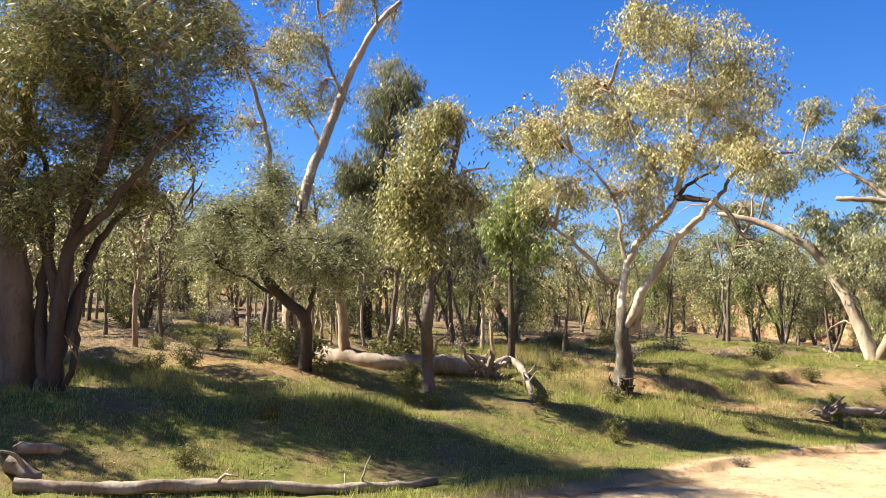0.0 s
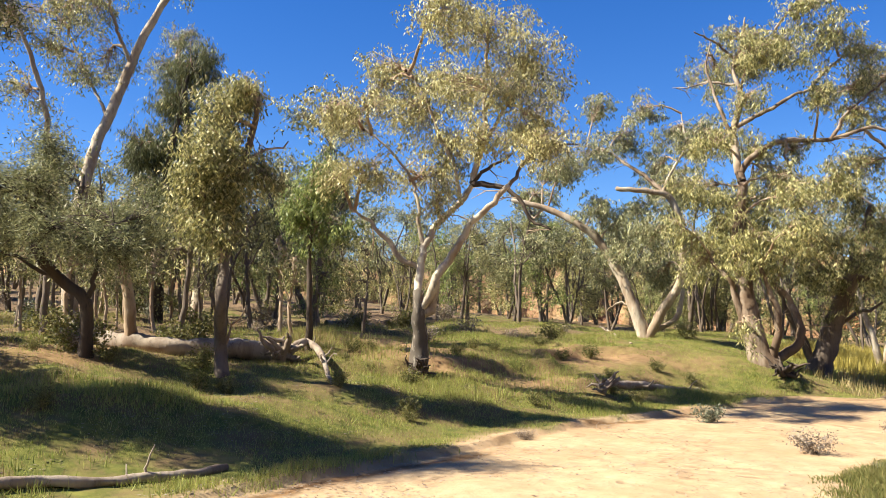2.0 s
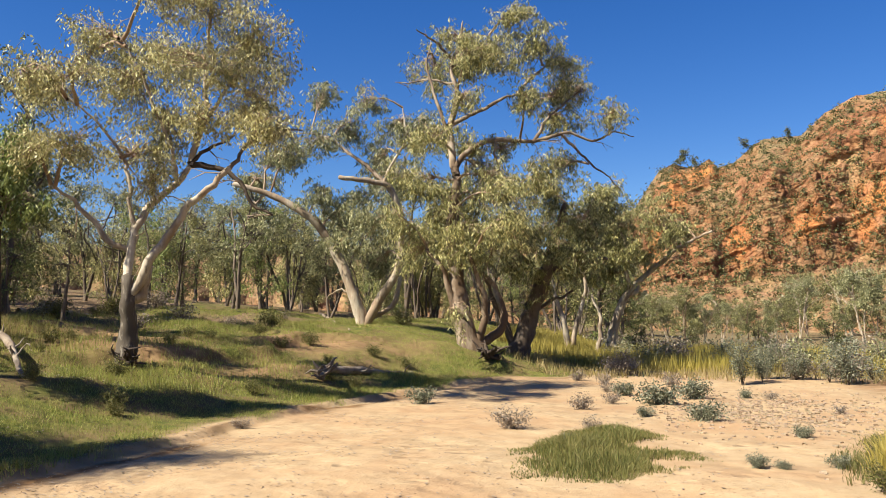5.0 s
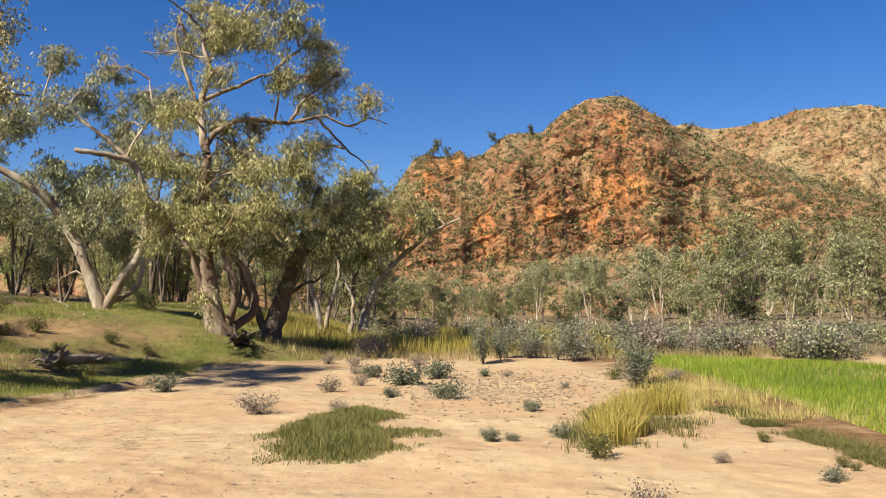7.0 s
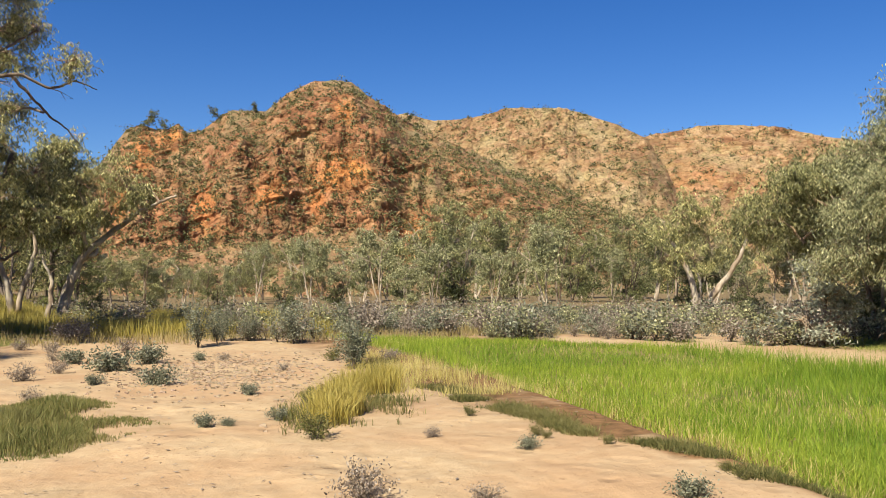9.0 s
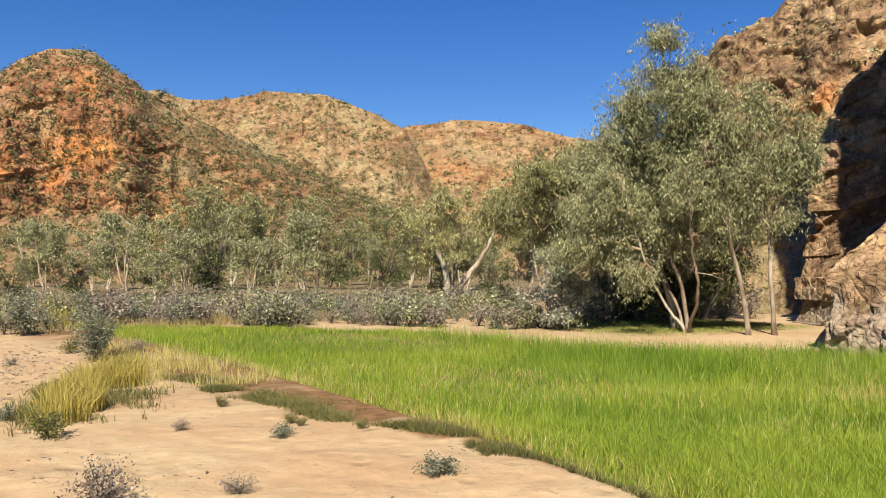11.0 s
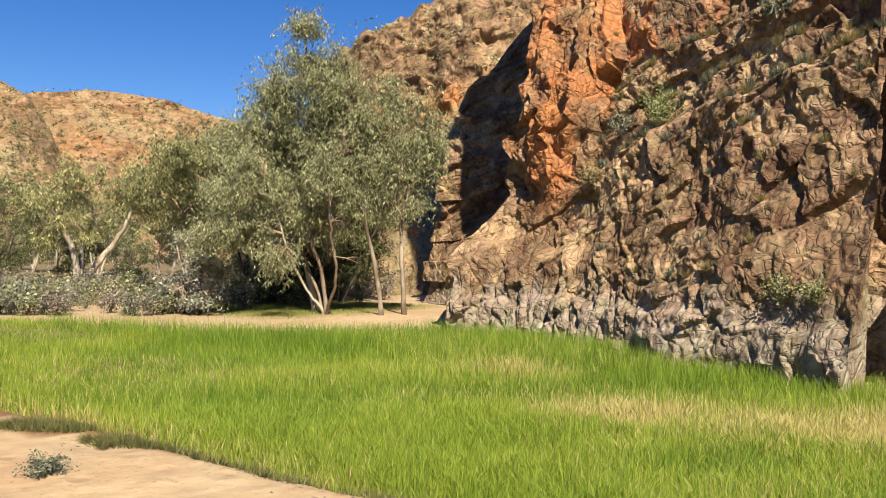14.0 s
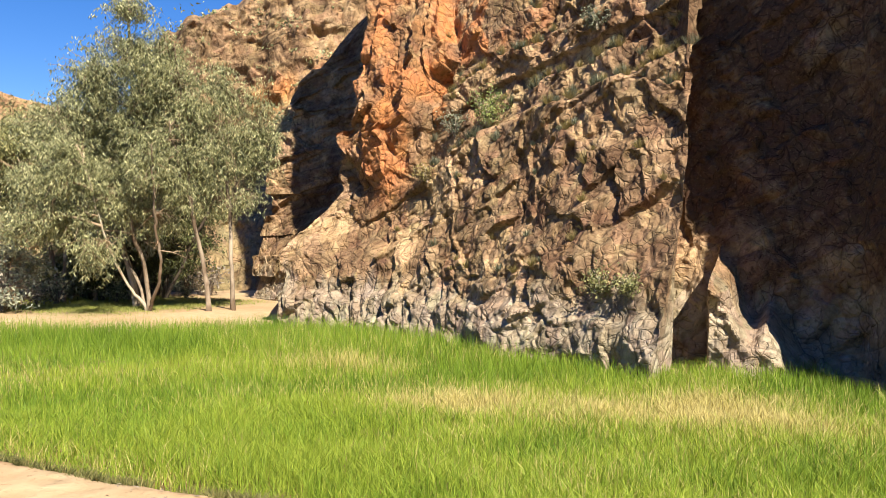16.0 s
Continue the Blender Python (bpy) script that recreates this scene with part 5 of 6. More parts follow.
tree.limb(0.09, 0.03, (0.09, 0.99), (-0.21, 2.06), (-0.47, 2.97))
tree.limb(0.08, 0.02, (0.45, 3.07), (0.61, 4.08), (0.64, 4.93))
tree.limb(0.07, 0.02, (0.18, 2.08), (0.76, 2.86), (1.49, 3.69))
tree.clump(0.62, 5.18, 1.02, 0.60)
tree.clump(0.07, 4.33, 0.85, 0.60)
tree.clump(1.20, 4.59, 0.72, 0.68)
tree.clump(1.56, 3.83, 0.51, 0.43)
tree.clump(0.71, 3.63, 0.94, 0.51)
tree.clump(-0.32, 4.84, 0.60, 0.60)
tree.clump(0.02, 2.86, 0.77, 0.38)
tree.clump(0.94, 2.92, 0.43, 0.21)
tree.clump(1.78, 5.21, 0.30, 0.47)
tree.clump(-0.37, 3.54, 0.51, 0.47)
tree.clump(0.21, 5.78, 1.28, 0.34)
tree.clump(1.39, 5.58, 0.51, 0.34)
tree.clump(-0.43, 2.35, 0.34, 0.34)
tree.clump(0.67, 4.34, 0.68, 0.43)
tree.grow()

tree = Tree("old_gum", -13.04, 2.05, 8500, M_GUM, M_GREYBARK, label="old gum with grey-brown bark", seed=8)
tree.limb(0.26, 0.2, (0.01, -0.15), (-0.11, 0.97), (-0.28, 1.99), (-0.44, 2.78))
tree.limb(0.14, 0.07, (-0.44, 2.78), (-0.34, 3.36), (-0.28, 3.95), (-0.13, 4.47), (0.07, 4.81))
tree.clump(-0.35, 5.03, 0.45, 0.45)
tree.clump(-0.06, 5.08, 0.36, 0.36)
tree.clump(-0.72, 4.21, 0.53, 0.80)
tree.clump(-0.77, 2.99, 0.53, 0.53)
tree.grow()

tree = Tree("grey_wattle", -13.91, 6.83, 30000, M_WATTLE, M_DARKBARK, 0.10, 0.016, 0.25, 0.13, label="spreading grey-green wattle on the bank", seed=9, twig=M_DARKBARK)
tree.limb(0.11, 0.06, (0.00, -0.15), (-0.07, 0.87), (-0.42, 1.23), (-0.78, 1.63), (-0.94, 2.14), (-0.84, 2.87))
tree.limb(0.04, 0.012, (-0.42, 1.23), (-0.93, 1.55), (-1.64, 1.86))
tree.limb(0.05, 0.015, (-0.07, 0.87), (0.13, 1.45), (0.27, 1.97))
tree.clump(-1.16, 2.13, 0.68, 0.37)
tree.clump(-0.88, 2.81, 0.52, 0.37)
tree.clump(-0.55, 2.05, 0.57, 0.37)
tree.clump(-1.64, 1.91, 0.47, 0.27)
tree.clump(0.12, 1.81, 0.47, 0.33)
tree.clump(-2.01, 2.35, 0.47, 0.40)
tree.clump(-0.71, 3.51, 0.42, 0.37)
tree.clump(-1.48, 2.74, 0.47, 0.37)
tree.clump(0.25, 2.39, 0.42, 0.37)
tree.clump(0.88, 2.41, 0.47, 0.42)
tree.clump(0.68, 1.88, 0.42, 0.37)
tree.grow()

tree = Tree("crooked_gum", -15.34, 8.42, 2762, M_OLIVE, M_TANBARK, label="crooked gum leaning over the log", seed=10)
tree.limb(0.12, 0.07, (0.02, -0.15), (-0.03, 0.83), (-0.18, 1.41), (-0.35, 1.99), (-0.67, 2.20), (-1.02, 2.14))
tree.clump(-0.15, 2.35, 0.53, 0.41)
tree.clump(-0.62, 2.46, 0.41, 0.29)
tree.grow()

tree = Tree("paired_gum", -14.63, 28.29, 28050, M_GREYGUM, M_WHITEBARK, 0.16, 0.04, label="pair of arching white-trunked gums", seed=11)
tree.limb(0.23, 0.08, (0.00, -0.15), (-0.42, 1.31), (-0.95, 2.57), (-1.52, 3.52), (-2.24, 4.21), (-3.68, 4.97), (-4.89, 5.30))
tree.limb(0.18, 0.08, (0.27, -0.15), (0.68, 1.09), (1.31, 2.12), (1.52, 3.45), (1.05, 4.95), (0.35, 5.33), (-0.91, 5.37))
tree.limb(0.09, 0.02, (1.05, 4.95), (0.24, 5.80), (-0.50, 6.39), (-1.24, 7.06), (-1.97, 7.34), (-2.74, 7.55), bark=M_MOTTLED)
tree.limb(0.1, 0.03, (0.90, -0.15), (1.11, 0.88), (1.52, 2.37), (1.52, 4.53))
tree.limb(0.06, 0.02, (-3.68, 4.97), (-4.08, 4.54), (-4.32, 4.85))
tree.limb(0.06, 0.02, (0.67, 5.16), (1.51, 6.93), (1.51, 8.47))
tree.limb(0.04, 0.02, (-0.47, 1.31), (-0.98, 1.31), (-1.39, 0.99))
tree.clump(-1.68, 9.33, 0.77, 0.77)
tree.clump(-0.62, 8.17, 1.18, 0.77)
tree.clump(-1.86, 6.83, 0.97, 0.77)
tree.clump(0.66, 6.68, 0.97, 0.77)
tree.clump(-0.59, 4.49, 1.07, 0.86)
tree.clump(1.51, 8.03, 0.77, 0.77)
tree.clump(0.36, 3.54, 0.97, 0.77)
tree.clump(-3.50, 6.25, 0.97, 0.60)
tree.clump(-1.43, 4.91, 0.77, 0.77)
tree.clump(1.09, 5.61, 0.77, 0.77)
tree.clump(-2.79, 6.69, 0.60, 0.60)
tree.clump(-4.09, 5.70, 0.75, 0.54)
tree.clump(0.01, 8.85, 0.64, 0.64)
tree.clump(2.38, 7.84, 0.54, 0.86)
tree.clump(-1.00, 3.00, 0.86, 0.64)
tree.clump(0.68, 2.58, 0.86, 0.86)
tree.clump(1.95, 6.72, 0.64, 0.86)
tree.grow()

tree = Tree("ghost_gum", -8.87, 24.44, 64000, M_GUM, M_MOTTLED, 0.14, 0.032, label="large ghost gum with bare grey limbs at the bank foot", seed=12)
tree.limb(0.33, 0.13, (0.00, -0.15), (-0.31, 0.74), (-0.51, 2.14), (-0.65, 3.55), (-0.47, 5.33))
tree.limb(0.13, 0.02, (-0.47, 5.33), (-0.64, 6.85), (-0.41, 8.21), (-0.64, 9.49), (-0.35, 10.59), (-0.26, 11.33))
tree.limb(0.07, 0.015, (-0.61, 6.58), (-1.07, 7.85), (-1.42, 9.12), (-1.32, 10.22))
tree.limb(0.1, 0.012, (-0.49, 5.60), (-0.10, 6.26), (0.70, 6.70), (1.95, 6.66), (3.03, 6.99), (3.93, 6.77), (4.74, 7.10), (5.41, 6.92))
tree.limb(0.05, 0.012, (2.94, 6.81), (3.74, 6.23), (4.27, 5.78), (4.98, 5.18))
tree.limb(0.08, 0.012, (-0.50, 7.13), (0.35, 7.76), (1.43, 8.22), (2.59, 8.04))
tree.limb(0.05, 0.01, (-0.62, 8.76), (-1.25, 8.99), (-1.96, 8.84), (-2.58, 8.97))
tree.limb(0.06, 0.015, (-0.53, 9.67), (0.01, 10.23), (0.58, 10.23))
tree.limb(0.06, 0.015, (1.43, 8.13), (2.34, 9.14), (3.07, 9.70))
tree.limb(0.06, 0.015, (1.95, 6.81), (2.68, 7.68), (3.77, 8.60))
tree.limb(0.14, 0.05, (0.23, -0.15), (0.50, 1.09), (0.24, 2.14), (-0.11, 2.84))
tree.limb(0.16, 0.05, (0.40, -0.15), (0.93, 0.74), (0.76, 1.61), (0.06, 2.58))
tree.limb(0.05, 0.015, (-0.53, 9.67), (-1.25, 10.22), (-1.78, 10.40))
tree.limb(0.05, 0.015, (0.70, 6.62), (1.05, 5.51), (1.40, 4.97))
tree.limb(0.12, 0.06, (-0.12, -0.15), (-0.55, 1.09), (-0.86, 2.32), (-1.42, 3.03))
tree.clump(-1.25, 9.76, 0.88, 0.70)
tree.clump(-0.2, 6.6, 0.7, 0.6)
tree.clump(-1.3, 6.3, 0.7, 0.55)
tree.clump(0.5, 5.2, 0.8, 0.7)
tree.clump(-0.6, 4.6, 0.9, 0.7)
tree.clump(-0.1, 3.6, 0.9, 0.7)
tree.clump(0.9, 4.3, 0.8, 0.7)
tree.clump(0.3, 9.9, 0.9, 0.5)
tree.clump(3.0, 7.6, 0.8, 0.5)
tree.clump(0.73, 10.14, 0.96, 0.63)
tree.clump(0.00, 8.76, 0.79, 0.63)
tree.clump(2.16, 9.60, 0.79, 0.79)
tree.clump(3.24, 9.33, 0.70, 0.74)
tree.clump(2.69, 8.41, 0.96, 0.61)
tree.clump(3.78, 8.78, 0.53, 0.46)
tree.clump(4.38, 7.36, 0.79, 0.35)
tree.clump(1.60, 7.49, 0.79, 0.46)
tree.clump(1.06, 6.41, 0.63, 0.39)
tree.clump(-1.78, 5.33, 0.96, 0.63)
tree.clump(-1.07, 4.26, 0.96, 0.96)
tree.clump(0.16, 4.79, 0.79, 0.96)
tree.clump(-1.42, 3.20, 0.88, 0.79)
tree.clump(-0.37, 3.02, 0.79, 0.63)
tree.clump(2.84, 6.05, 0.70, 0.70)
tree.clump(2.12, 5.15, 0.79, 0.79)
tree.clump(-1.25, 7.12, 0.53, 0.56)
tree.clump(0.17, 5.87, 0.63, 0.63)
tree.clump(-0.53, 10.41, 0.88, 0.53)
tree.clump(-0.26, 9.49, 0.70, 0.53)
tree.clump(-0.36, 7.85, 0.61, 0.49)
tree.clump(1.45, 10.61, 0.88, 0.44)
tree.clump(1.04, 3.55, 0.70, 0.70)
tree.clump(-2.12, 3.91, 0.53, 0.70)
tree.clump(-0.55, 1.09, 0.46, 0.46, 0.5)
tree.grow()

tree = Tree("dark_gum", -8.20, 26.77, 17000, M_OLIVE, M_GREYBARK, 0.14, 0.034, label="dark-trunked gum leaning over the creek", seed=13)
tree.limb(0.34, 0.1, (0.00, -0.15), (0.46, 1.34), (1.01, 2.75), (1.30, 3.70), (1.70, 5.03))
tree.limb(0.12, 0.04, (1.01, 2.75), (1.95, 2.93), (2.90, 3.08))
tree.limb(0.14, 0.04, (0.04, -0.15), (-0.52, 1.44), (-1.07, 2.77))
tree.limb(0.08, 0.03, (0.46, 1.34), (1.18, 1.90), (1.94, 2.18))
tree.clump(0.45, 4.09, 0.94, 0.79)
tree.clump(1.39, 3.70, 0.79, 0.79)
tree.clump(-0.31, 4.09, 0.68, 0.79)
tree.clump(1.03, 5.42, 0.85, 0.68)
tree.clump(1.96, 3.31, 0.68, 0.68)
tree.clump(0.06, 2.95, 0.76, 0.57)
tree.clump(2.35, 4.45, 0.76, 0.76)
tree.clump(1.00, 2.19, 0.57, 0.57, 0.6)
tree.grow()

tree = Tree("forked_gum", -7.14, 37.32, 14875, M_GUM, M_WHITEBARK, 0.17, 0.042, label="forked white gum at the creek bend", seed=14)
tree.limb(0.24, 0.1, (0.00, -0.15), (0.32, 1.62), (0.92, 2.88), (1.82, 3.75))
tree.limb(0.14, 0.06, (0.67, 2.63), (1.30, 3.00), (1.26, 3.38))
tree.limb(0.12, 0.04, (1.82, 3.75), (3.09, 4.75), (4.34, 5.36))
tree.limb(0.1, 0.03, (0.92, 2.88), (0.70, 4.53), (0.09, 6.08))
tree.clump(-0.40, 6.87, 1.08, 0.92)
tree.clump(0.59, 5.69, 1.28, 1.08)
tree.clump(2.11, 6.04, 1.08, 0.92)
tree.clump(1.33, 4.52, 1.08, 0.92)
tree.clump(-0.69, 4.81, 1.08, 1.08)
tree.clump(3.23, 5.76, 1.02, 0.61)
tree.clump(0.06, 3.78, 0.77, 0.77)
tree.grow()

tree = Tree("creek_gum", -8.63, 35.98, 11687, M_OLIVE, M_WHITEBARK, 0.17, 0.042, label="slender pale gums crowding the creek bank", seed=15)
tree.limb(0.15, 0.05, (0.00, -0.15), (-0.18, 1.17), (-0.52, 2.29), (-0.70, 3.41))
tree.limb(0.13, 0.04, (0.62, -0.15), (0.39, 1.41), (0.65, 2.65), (0.30, 4.15))
tree.limb(0.12, 0.04, (1.23, -0.15), (1.37, 1.40), (1.02, 2.40))
tree.clump(0.07, 5.66, 1.12, 1.05)
tree.clump(1.06, 5.14, 1.05, 1.05)
tree.clump(-0.45, 3.91, 1.05, 0.90)
tree.clump(0.79, 3.39, 0.90, 0.90)
tree.clump(1.58, 6.64, 0.90, 0.90)
tree.grow()

tree = Tree("shade_acacia", -15.48, -0.81, 15000, M_OLIVE, M_DARKBARK, 0.16, 0.045, 0.35, label="dark spreading acacia upstream on the bank", seed=51)
tree.limb(0.2, 0.06, (0, -0.15), (0.2, 1.6), (-0.3, 3.2), (0.2, 5.2))
tree.limb(0.1, 0.03, (0.2, 1.6), (1.2, 3.0), (2.0, 4.2))
tree.limb(0.1, 0.03, (0.0, 2.0), (-1.2, 3.2), (-1.9, 4.4))
for u, h in ((0, 5.6), (1.5, 5.0), (-1.5, 5.0), (0.6, 4.2), (-0.8, 4.0), (2.3, 4.0), (-2.3, 4.1), (0, 3.2), (1.4, 3.3), (-1.5, 3.2)):
    tree.clump(u, h, 1.0, 0.6)
tree.grow()

tree = Tree("shade_acacia", -14.72, -2.86, 15000, M_OLIVE, M_DARKBARK, 0.16, 0.045, 0.35, label="dark spreading acacia upstream on the bank", seed=52)
tree.limb(0.2, 0.06, (0, -0.15), (0.2, 1.6), (-0.3, 3.2), (0.2, 5.2))
tree.limb(0.1, 0.03, (0.2, 1.6), (1.2, 3.0), (2.0, 4.2))
tree.limb(0.1, 0.03, (0.0, 2.0), (-1.2, 3.2), (-1.9, 4.4))
for u, h in ((0, 5.6), (1.5, 5.0), (-1.5, 5.0), (0.6, 4.2), (-0.8, 4.0), (2.3, 4.0), (-2.3, 4.1), (0, 3.2), (1.4, 3.3), (-1.5, 3.2)):
    tree.clump(u, h, 1.0, 0.6)
tree.grow()

tree = Tree("shade_acacia", -17.87, -2.19, 15000, M_OLIVE, M_DARKBARK, 0.16, 0.045, 0.35, label="dark spreading acacia upstream on the bank", seed=53)
tree.limb(0.2, 0.06, (0, -0.15), (0.2, 1.6), (-0.3, 3.2), (0.2, 5.2))
tree.limb(0.1, 0.03, (0.2, 1.6), (1.2, 3.0), (2.0, 4.2))
tree.limb(0.1, 0.03, (0.0, 2.0), (-1.2, 3.2), (-1.9, 4.4))
for u, h in ((0, 5.6), (1.5, 5.0), (-1.5, 5.0), (0.6, 4.2), (-0.8, 4.0), (2.3, 4.0), (-2.3, 4.1), (0, 3.2), (1.4, 3.3), (-1.5, 3.2)):
    tree.clump(u, h, 1.0, 0.6)
tree.grow()

tree = Tree("slender_gum", 18.02, 14.36, 22000, M_GREYGUM, M_MOTTLED, 0.11, 0.025, label="tall slender gum at the cliff foot", seed=16)
tree.limb(0.065, 0.02, (0.00, -0.15), (-0.08, 1.37), (-0.12, 2.60), (-0.27, 3.99), (-0.20, 5.53))
tree.limb(0.04, 0.015, (-0.11, 2.44), (0.26, 3.83), (0.49, 4.90))
tree.limb(0.03, 0.012, (-0.12, 2.60), (-0.27, 3.37), (-0.50, 4.45))
tree.clump(-0.15, 5.76, 0.75, 0.62)
tree.clump(-0.12, 4.68, 0.81, 0.78)
tree.clump(0.49, 5.05, 0.50, 0.78)
tree.clump(0.37, 3.90, 0.56, 0.65)
tree.clump(-0.58, 3.99, 0.56, 0.65)
tree.clump(-0.20, 3.68, 0.62, 0.62, 0.5)
tree.clump(0.64, 4.44, 0.39, 0.78)
tree.clump(0.1, 2.9, 0.45, 0.5, 0.6)
tree.clump(-0.5, 2.9, 0.4, 0.5, 0.6)
tree.grow()

tree = Tree("slender_gum", 17.43, 14.65, 17000, M_GREYGUM, M_MOTTLED, 0.11, 0.025, label="tall thin gum at the cliff foot", seed=17)
tree.limb(0.065, 0.02, (0.00, -0.15), (-0.18, 1.36), (-0.42, 2.58), (-0.56, 3.96), (-0.73, 5.50), (-0.96, 6.90))
tree.limb(0.04, 0.015, (-0.42, 2.58), (-0.81, 3.66), (-1.04, 4.89))
tree.clump(-0.73, 4.43, 0.69, 0.69)
tree.clump(-0.73, 3.20, 0.61, 0.69)
tree.clump(-0.89, 5.89, 0.55, 0.61)
tree.clump(-1.12, 6.75, 0.34, 0.46)
tree.clump(-0.43, 5.19, 0.46, 0.61)
tree.grow()

tree = Tree("tall_gum", 16.87, 16.17, 84000, M_GREYGUM, M_MOTTLED, 0.11, 0.026, label="tall gum with grey-green crown below the cliff", seed=18)
tree.limb(0.06, 0.018, (0.00, -0.15), (-0.19, 1.20), (-0.48, 2.15), (-0.39, 3.72), (-0.48, 5.63), (-0.61, 6.90))
tree.limb(0.048, 0.015, (-0.28, -0.15), (-0.47, 1.05), (-0.71, 1.91), (-0.95, 3.25), (-1.27, 5.15))
tree.limb(0.05, 0.015, (0.31, -0.15), (0.23, 1.05), (-0.00, 2.15), (-0.01, 4.20), bark=M_MOTTLED)
tree.limb(0.045, 0.012, (-0.71, -0.15), (-0.85, 1.04), (-1.26, 2.30), (-1.59, 3.73), bark=M_WHITEBARK)
tree.clump(-0.49, 6.42, 0.98, 0.82)
tree.clump(-0.65, 7.62, 0.47, 0.41)
tree.clump(-1.28, 5.31, 0.98, 0.82)
tree.clump(-0.17, 4.83, 0.82, 0.82)
tree.clump(-0.95, 4.04, 0.98, 0.82)
tree.clump(-1.91, 4.52, 0.82, 0.82)
tree.clump(-2.47, 5.08, 0.79, 0.57)
tree.clump(0.15, 5.62, 0.63, 0.63)
tree.clump(-1.60, 6.11, 0.71, 0.63)
tree.clump(-0.17, 7.05, 0.47, 0.47)
tree.clump(-2.22, 3.73, 0.79, 0.79)
tree.clump(-0.01, 3.72, 0.63, 0.63)
tree.clump(-1.90, 2.46, 0.71, 0.63, 0.7)
tree.clump(-2.85, 2.30, 0.63, 0.63, 0.7)
tree.clump(-1.26, 1.67, 0.63, 0.47, 0.6)
tree.clump(-0.35, 2.9, 0.7, 0.6, 0.8)
tree.clump(-1.2, 2.9, 0.7, 0.55, 0.8)
tree.clump(-2.5, 3.1, 0.7, 0.6, 0.8)
tree.clump(0.2, 2.5, 0.5, 0.5, 0.6)
tree.grow()

tree = Tree("silver_gum", 17.92, 17.60, 8500, M_SILVER, M_WHITEBARK, 0.14, 0.04, label="silver-leaved gum sapling below the cliff", seed=19)
tree.limb(0.1, 0.04, (0.00, -0.15), (-0.29, 1.18), (-0.63, 2.36), (-0.89, 3.04))
tree.limb(0.05, 0.02, (-0.55, 2.19), (-1.23, 2.53), (-1.65, 3.21))
tree.clump(-1.06, 3.46, 0.81, 0.54)
tree.clump(-0.04, 3.29, 0.71, 0.61)
tree.clump(-0.72, 2.53, 0.68, 0.51)
tree.clump(-1.57, 3.38, 0.51, 0.51)
tree.clump(0.13, 2.36, 0.51, 0.68, 0.6)
tree.grow()

tree = Tree("broad_gum", 20.17, 23.36, 34000, M_OLIVE, M_TANBARK, 0.155, 0.036, label="broad-crowned gum at the edge of the flat", seed=20)
tree.limb(0.28, 0.14, (0.00, -0.15), (-0.05, 1.87), (0.15, 3.33), (-0.02, 5.00))
tree.limb(0.12, 0.04, (-0.05, 2.08), (-0.85, 3.74), (-2.10, 4.56))
tree.limb(0.05, 0.03, (-2.09, 2.90), (-2.61, 3.52), (-2.92, 3.73))
tree.clump(-0.02, 4.47, 1.14, 0.94)
tree.clump(-0.86, 5.62, 1.14, 0.75)
tree.clump(-1.27, 4.99, 1.14, 0.94)
tree.clump(-2.10, 4.67, 1.04, 0.87)
tree.clump(-2.93, 3.83, 0.87, 0.87)
tree.clump(-3.75, 3.72, 0.75, 0.75)
tree.clump(-1.89, 3.32, 0.87, 0.75)
tree.clump(-0.85, 3.32, 0.87, 0.83, 0.6)
tree.clump(0.61, 2.91, 0.83, 0.83, 0.6)
tree.clump(-2.52, 5.40, 0.83, 0.52)
tree.grow()

tree = Tree("silver_shrub", 14.61, 18.87, 3250, M_SILVER, M_GREYBARK, 0.12, 0.05, 0.2, label="silvery leafy shrub at the reed edge", seed=21)
tree.limb(0.06, 0.02, (0.00, -0.15), (0.07, 0.87), (0.18, 1.99))
tree.limb(0.04, 0.02, (-0.00, -0.15), (-0.32, 0.87), (-0.49, 1.19))
tree.clump(0.18, 1.96, 0.61, 0.45)
tree.clump(-0.17, 1.27, 0.74, 0.48)
tree.clump(0.47, 1.35, 0.48, 0.48)
tree.clump(-0.48, 0.71, 0.64, 0.45)
tree.clump(0.32, 0.63, 0.64, 0.45)
tree.grow()

tree = Tree("forked_gum", 23.39, 39.61, 13812, M_GUM, M_WHITEBARK, 0.19, 0.048, label="forked white-trunked gum on the far flat", seed=22)
tree.limb(0.2, 0.06, (-0.15, -0.15), (-0.31, 1.48), (-0.98, 3.14), (-1.51, 4.04))
tree.limb(0.2, 0.06, (0.30, -0.15), (1.33, 1.94), (2.43, 4.04))
tree.limb(0.1, 0.04, (0.00, -0.15), (0.04, 1.63), (-0.33, 3.15))
tree.clump(-1.22, 4.50, 1.40, 1.30)
tree.clump(-0.05, 5.43, 1.30, 1.12)
tree.clump(0.86, 3.62, 1.30, 1.30)
tree.clump(2.36, 5.33, 1.30, 1.30)
tree.clump(-2.09, 2.83, 0.93, 0.93)
tree.clump(-0.32, 2.84, 1.24, 0.93, 0.6)
tree.clump(3.28, 4.11, 1.12, 1.24)
tree.grow()



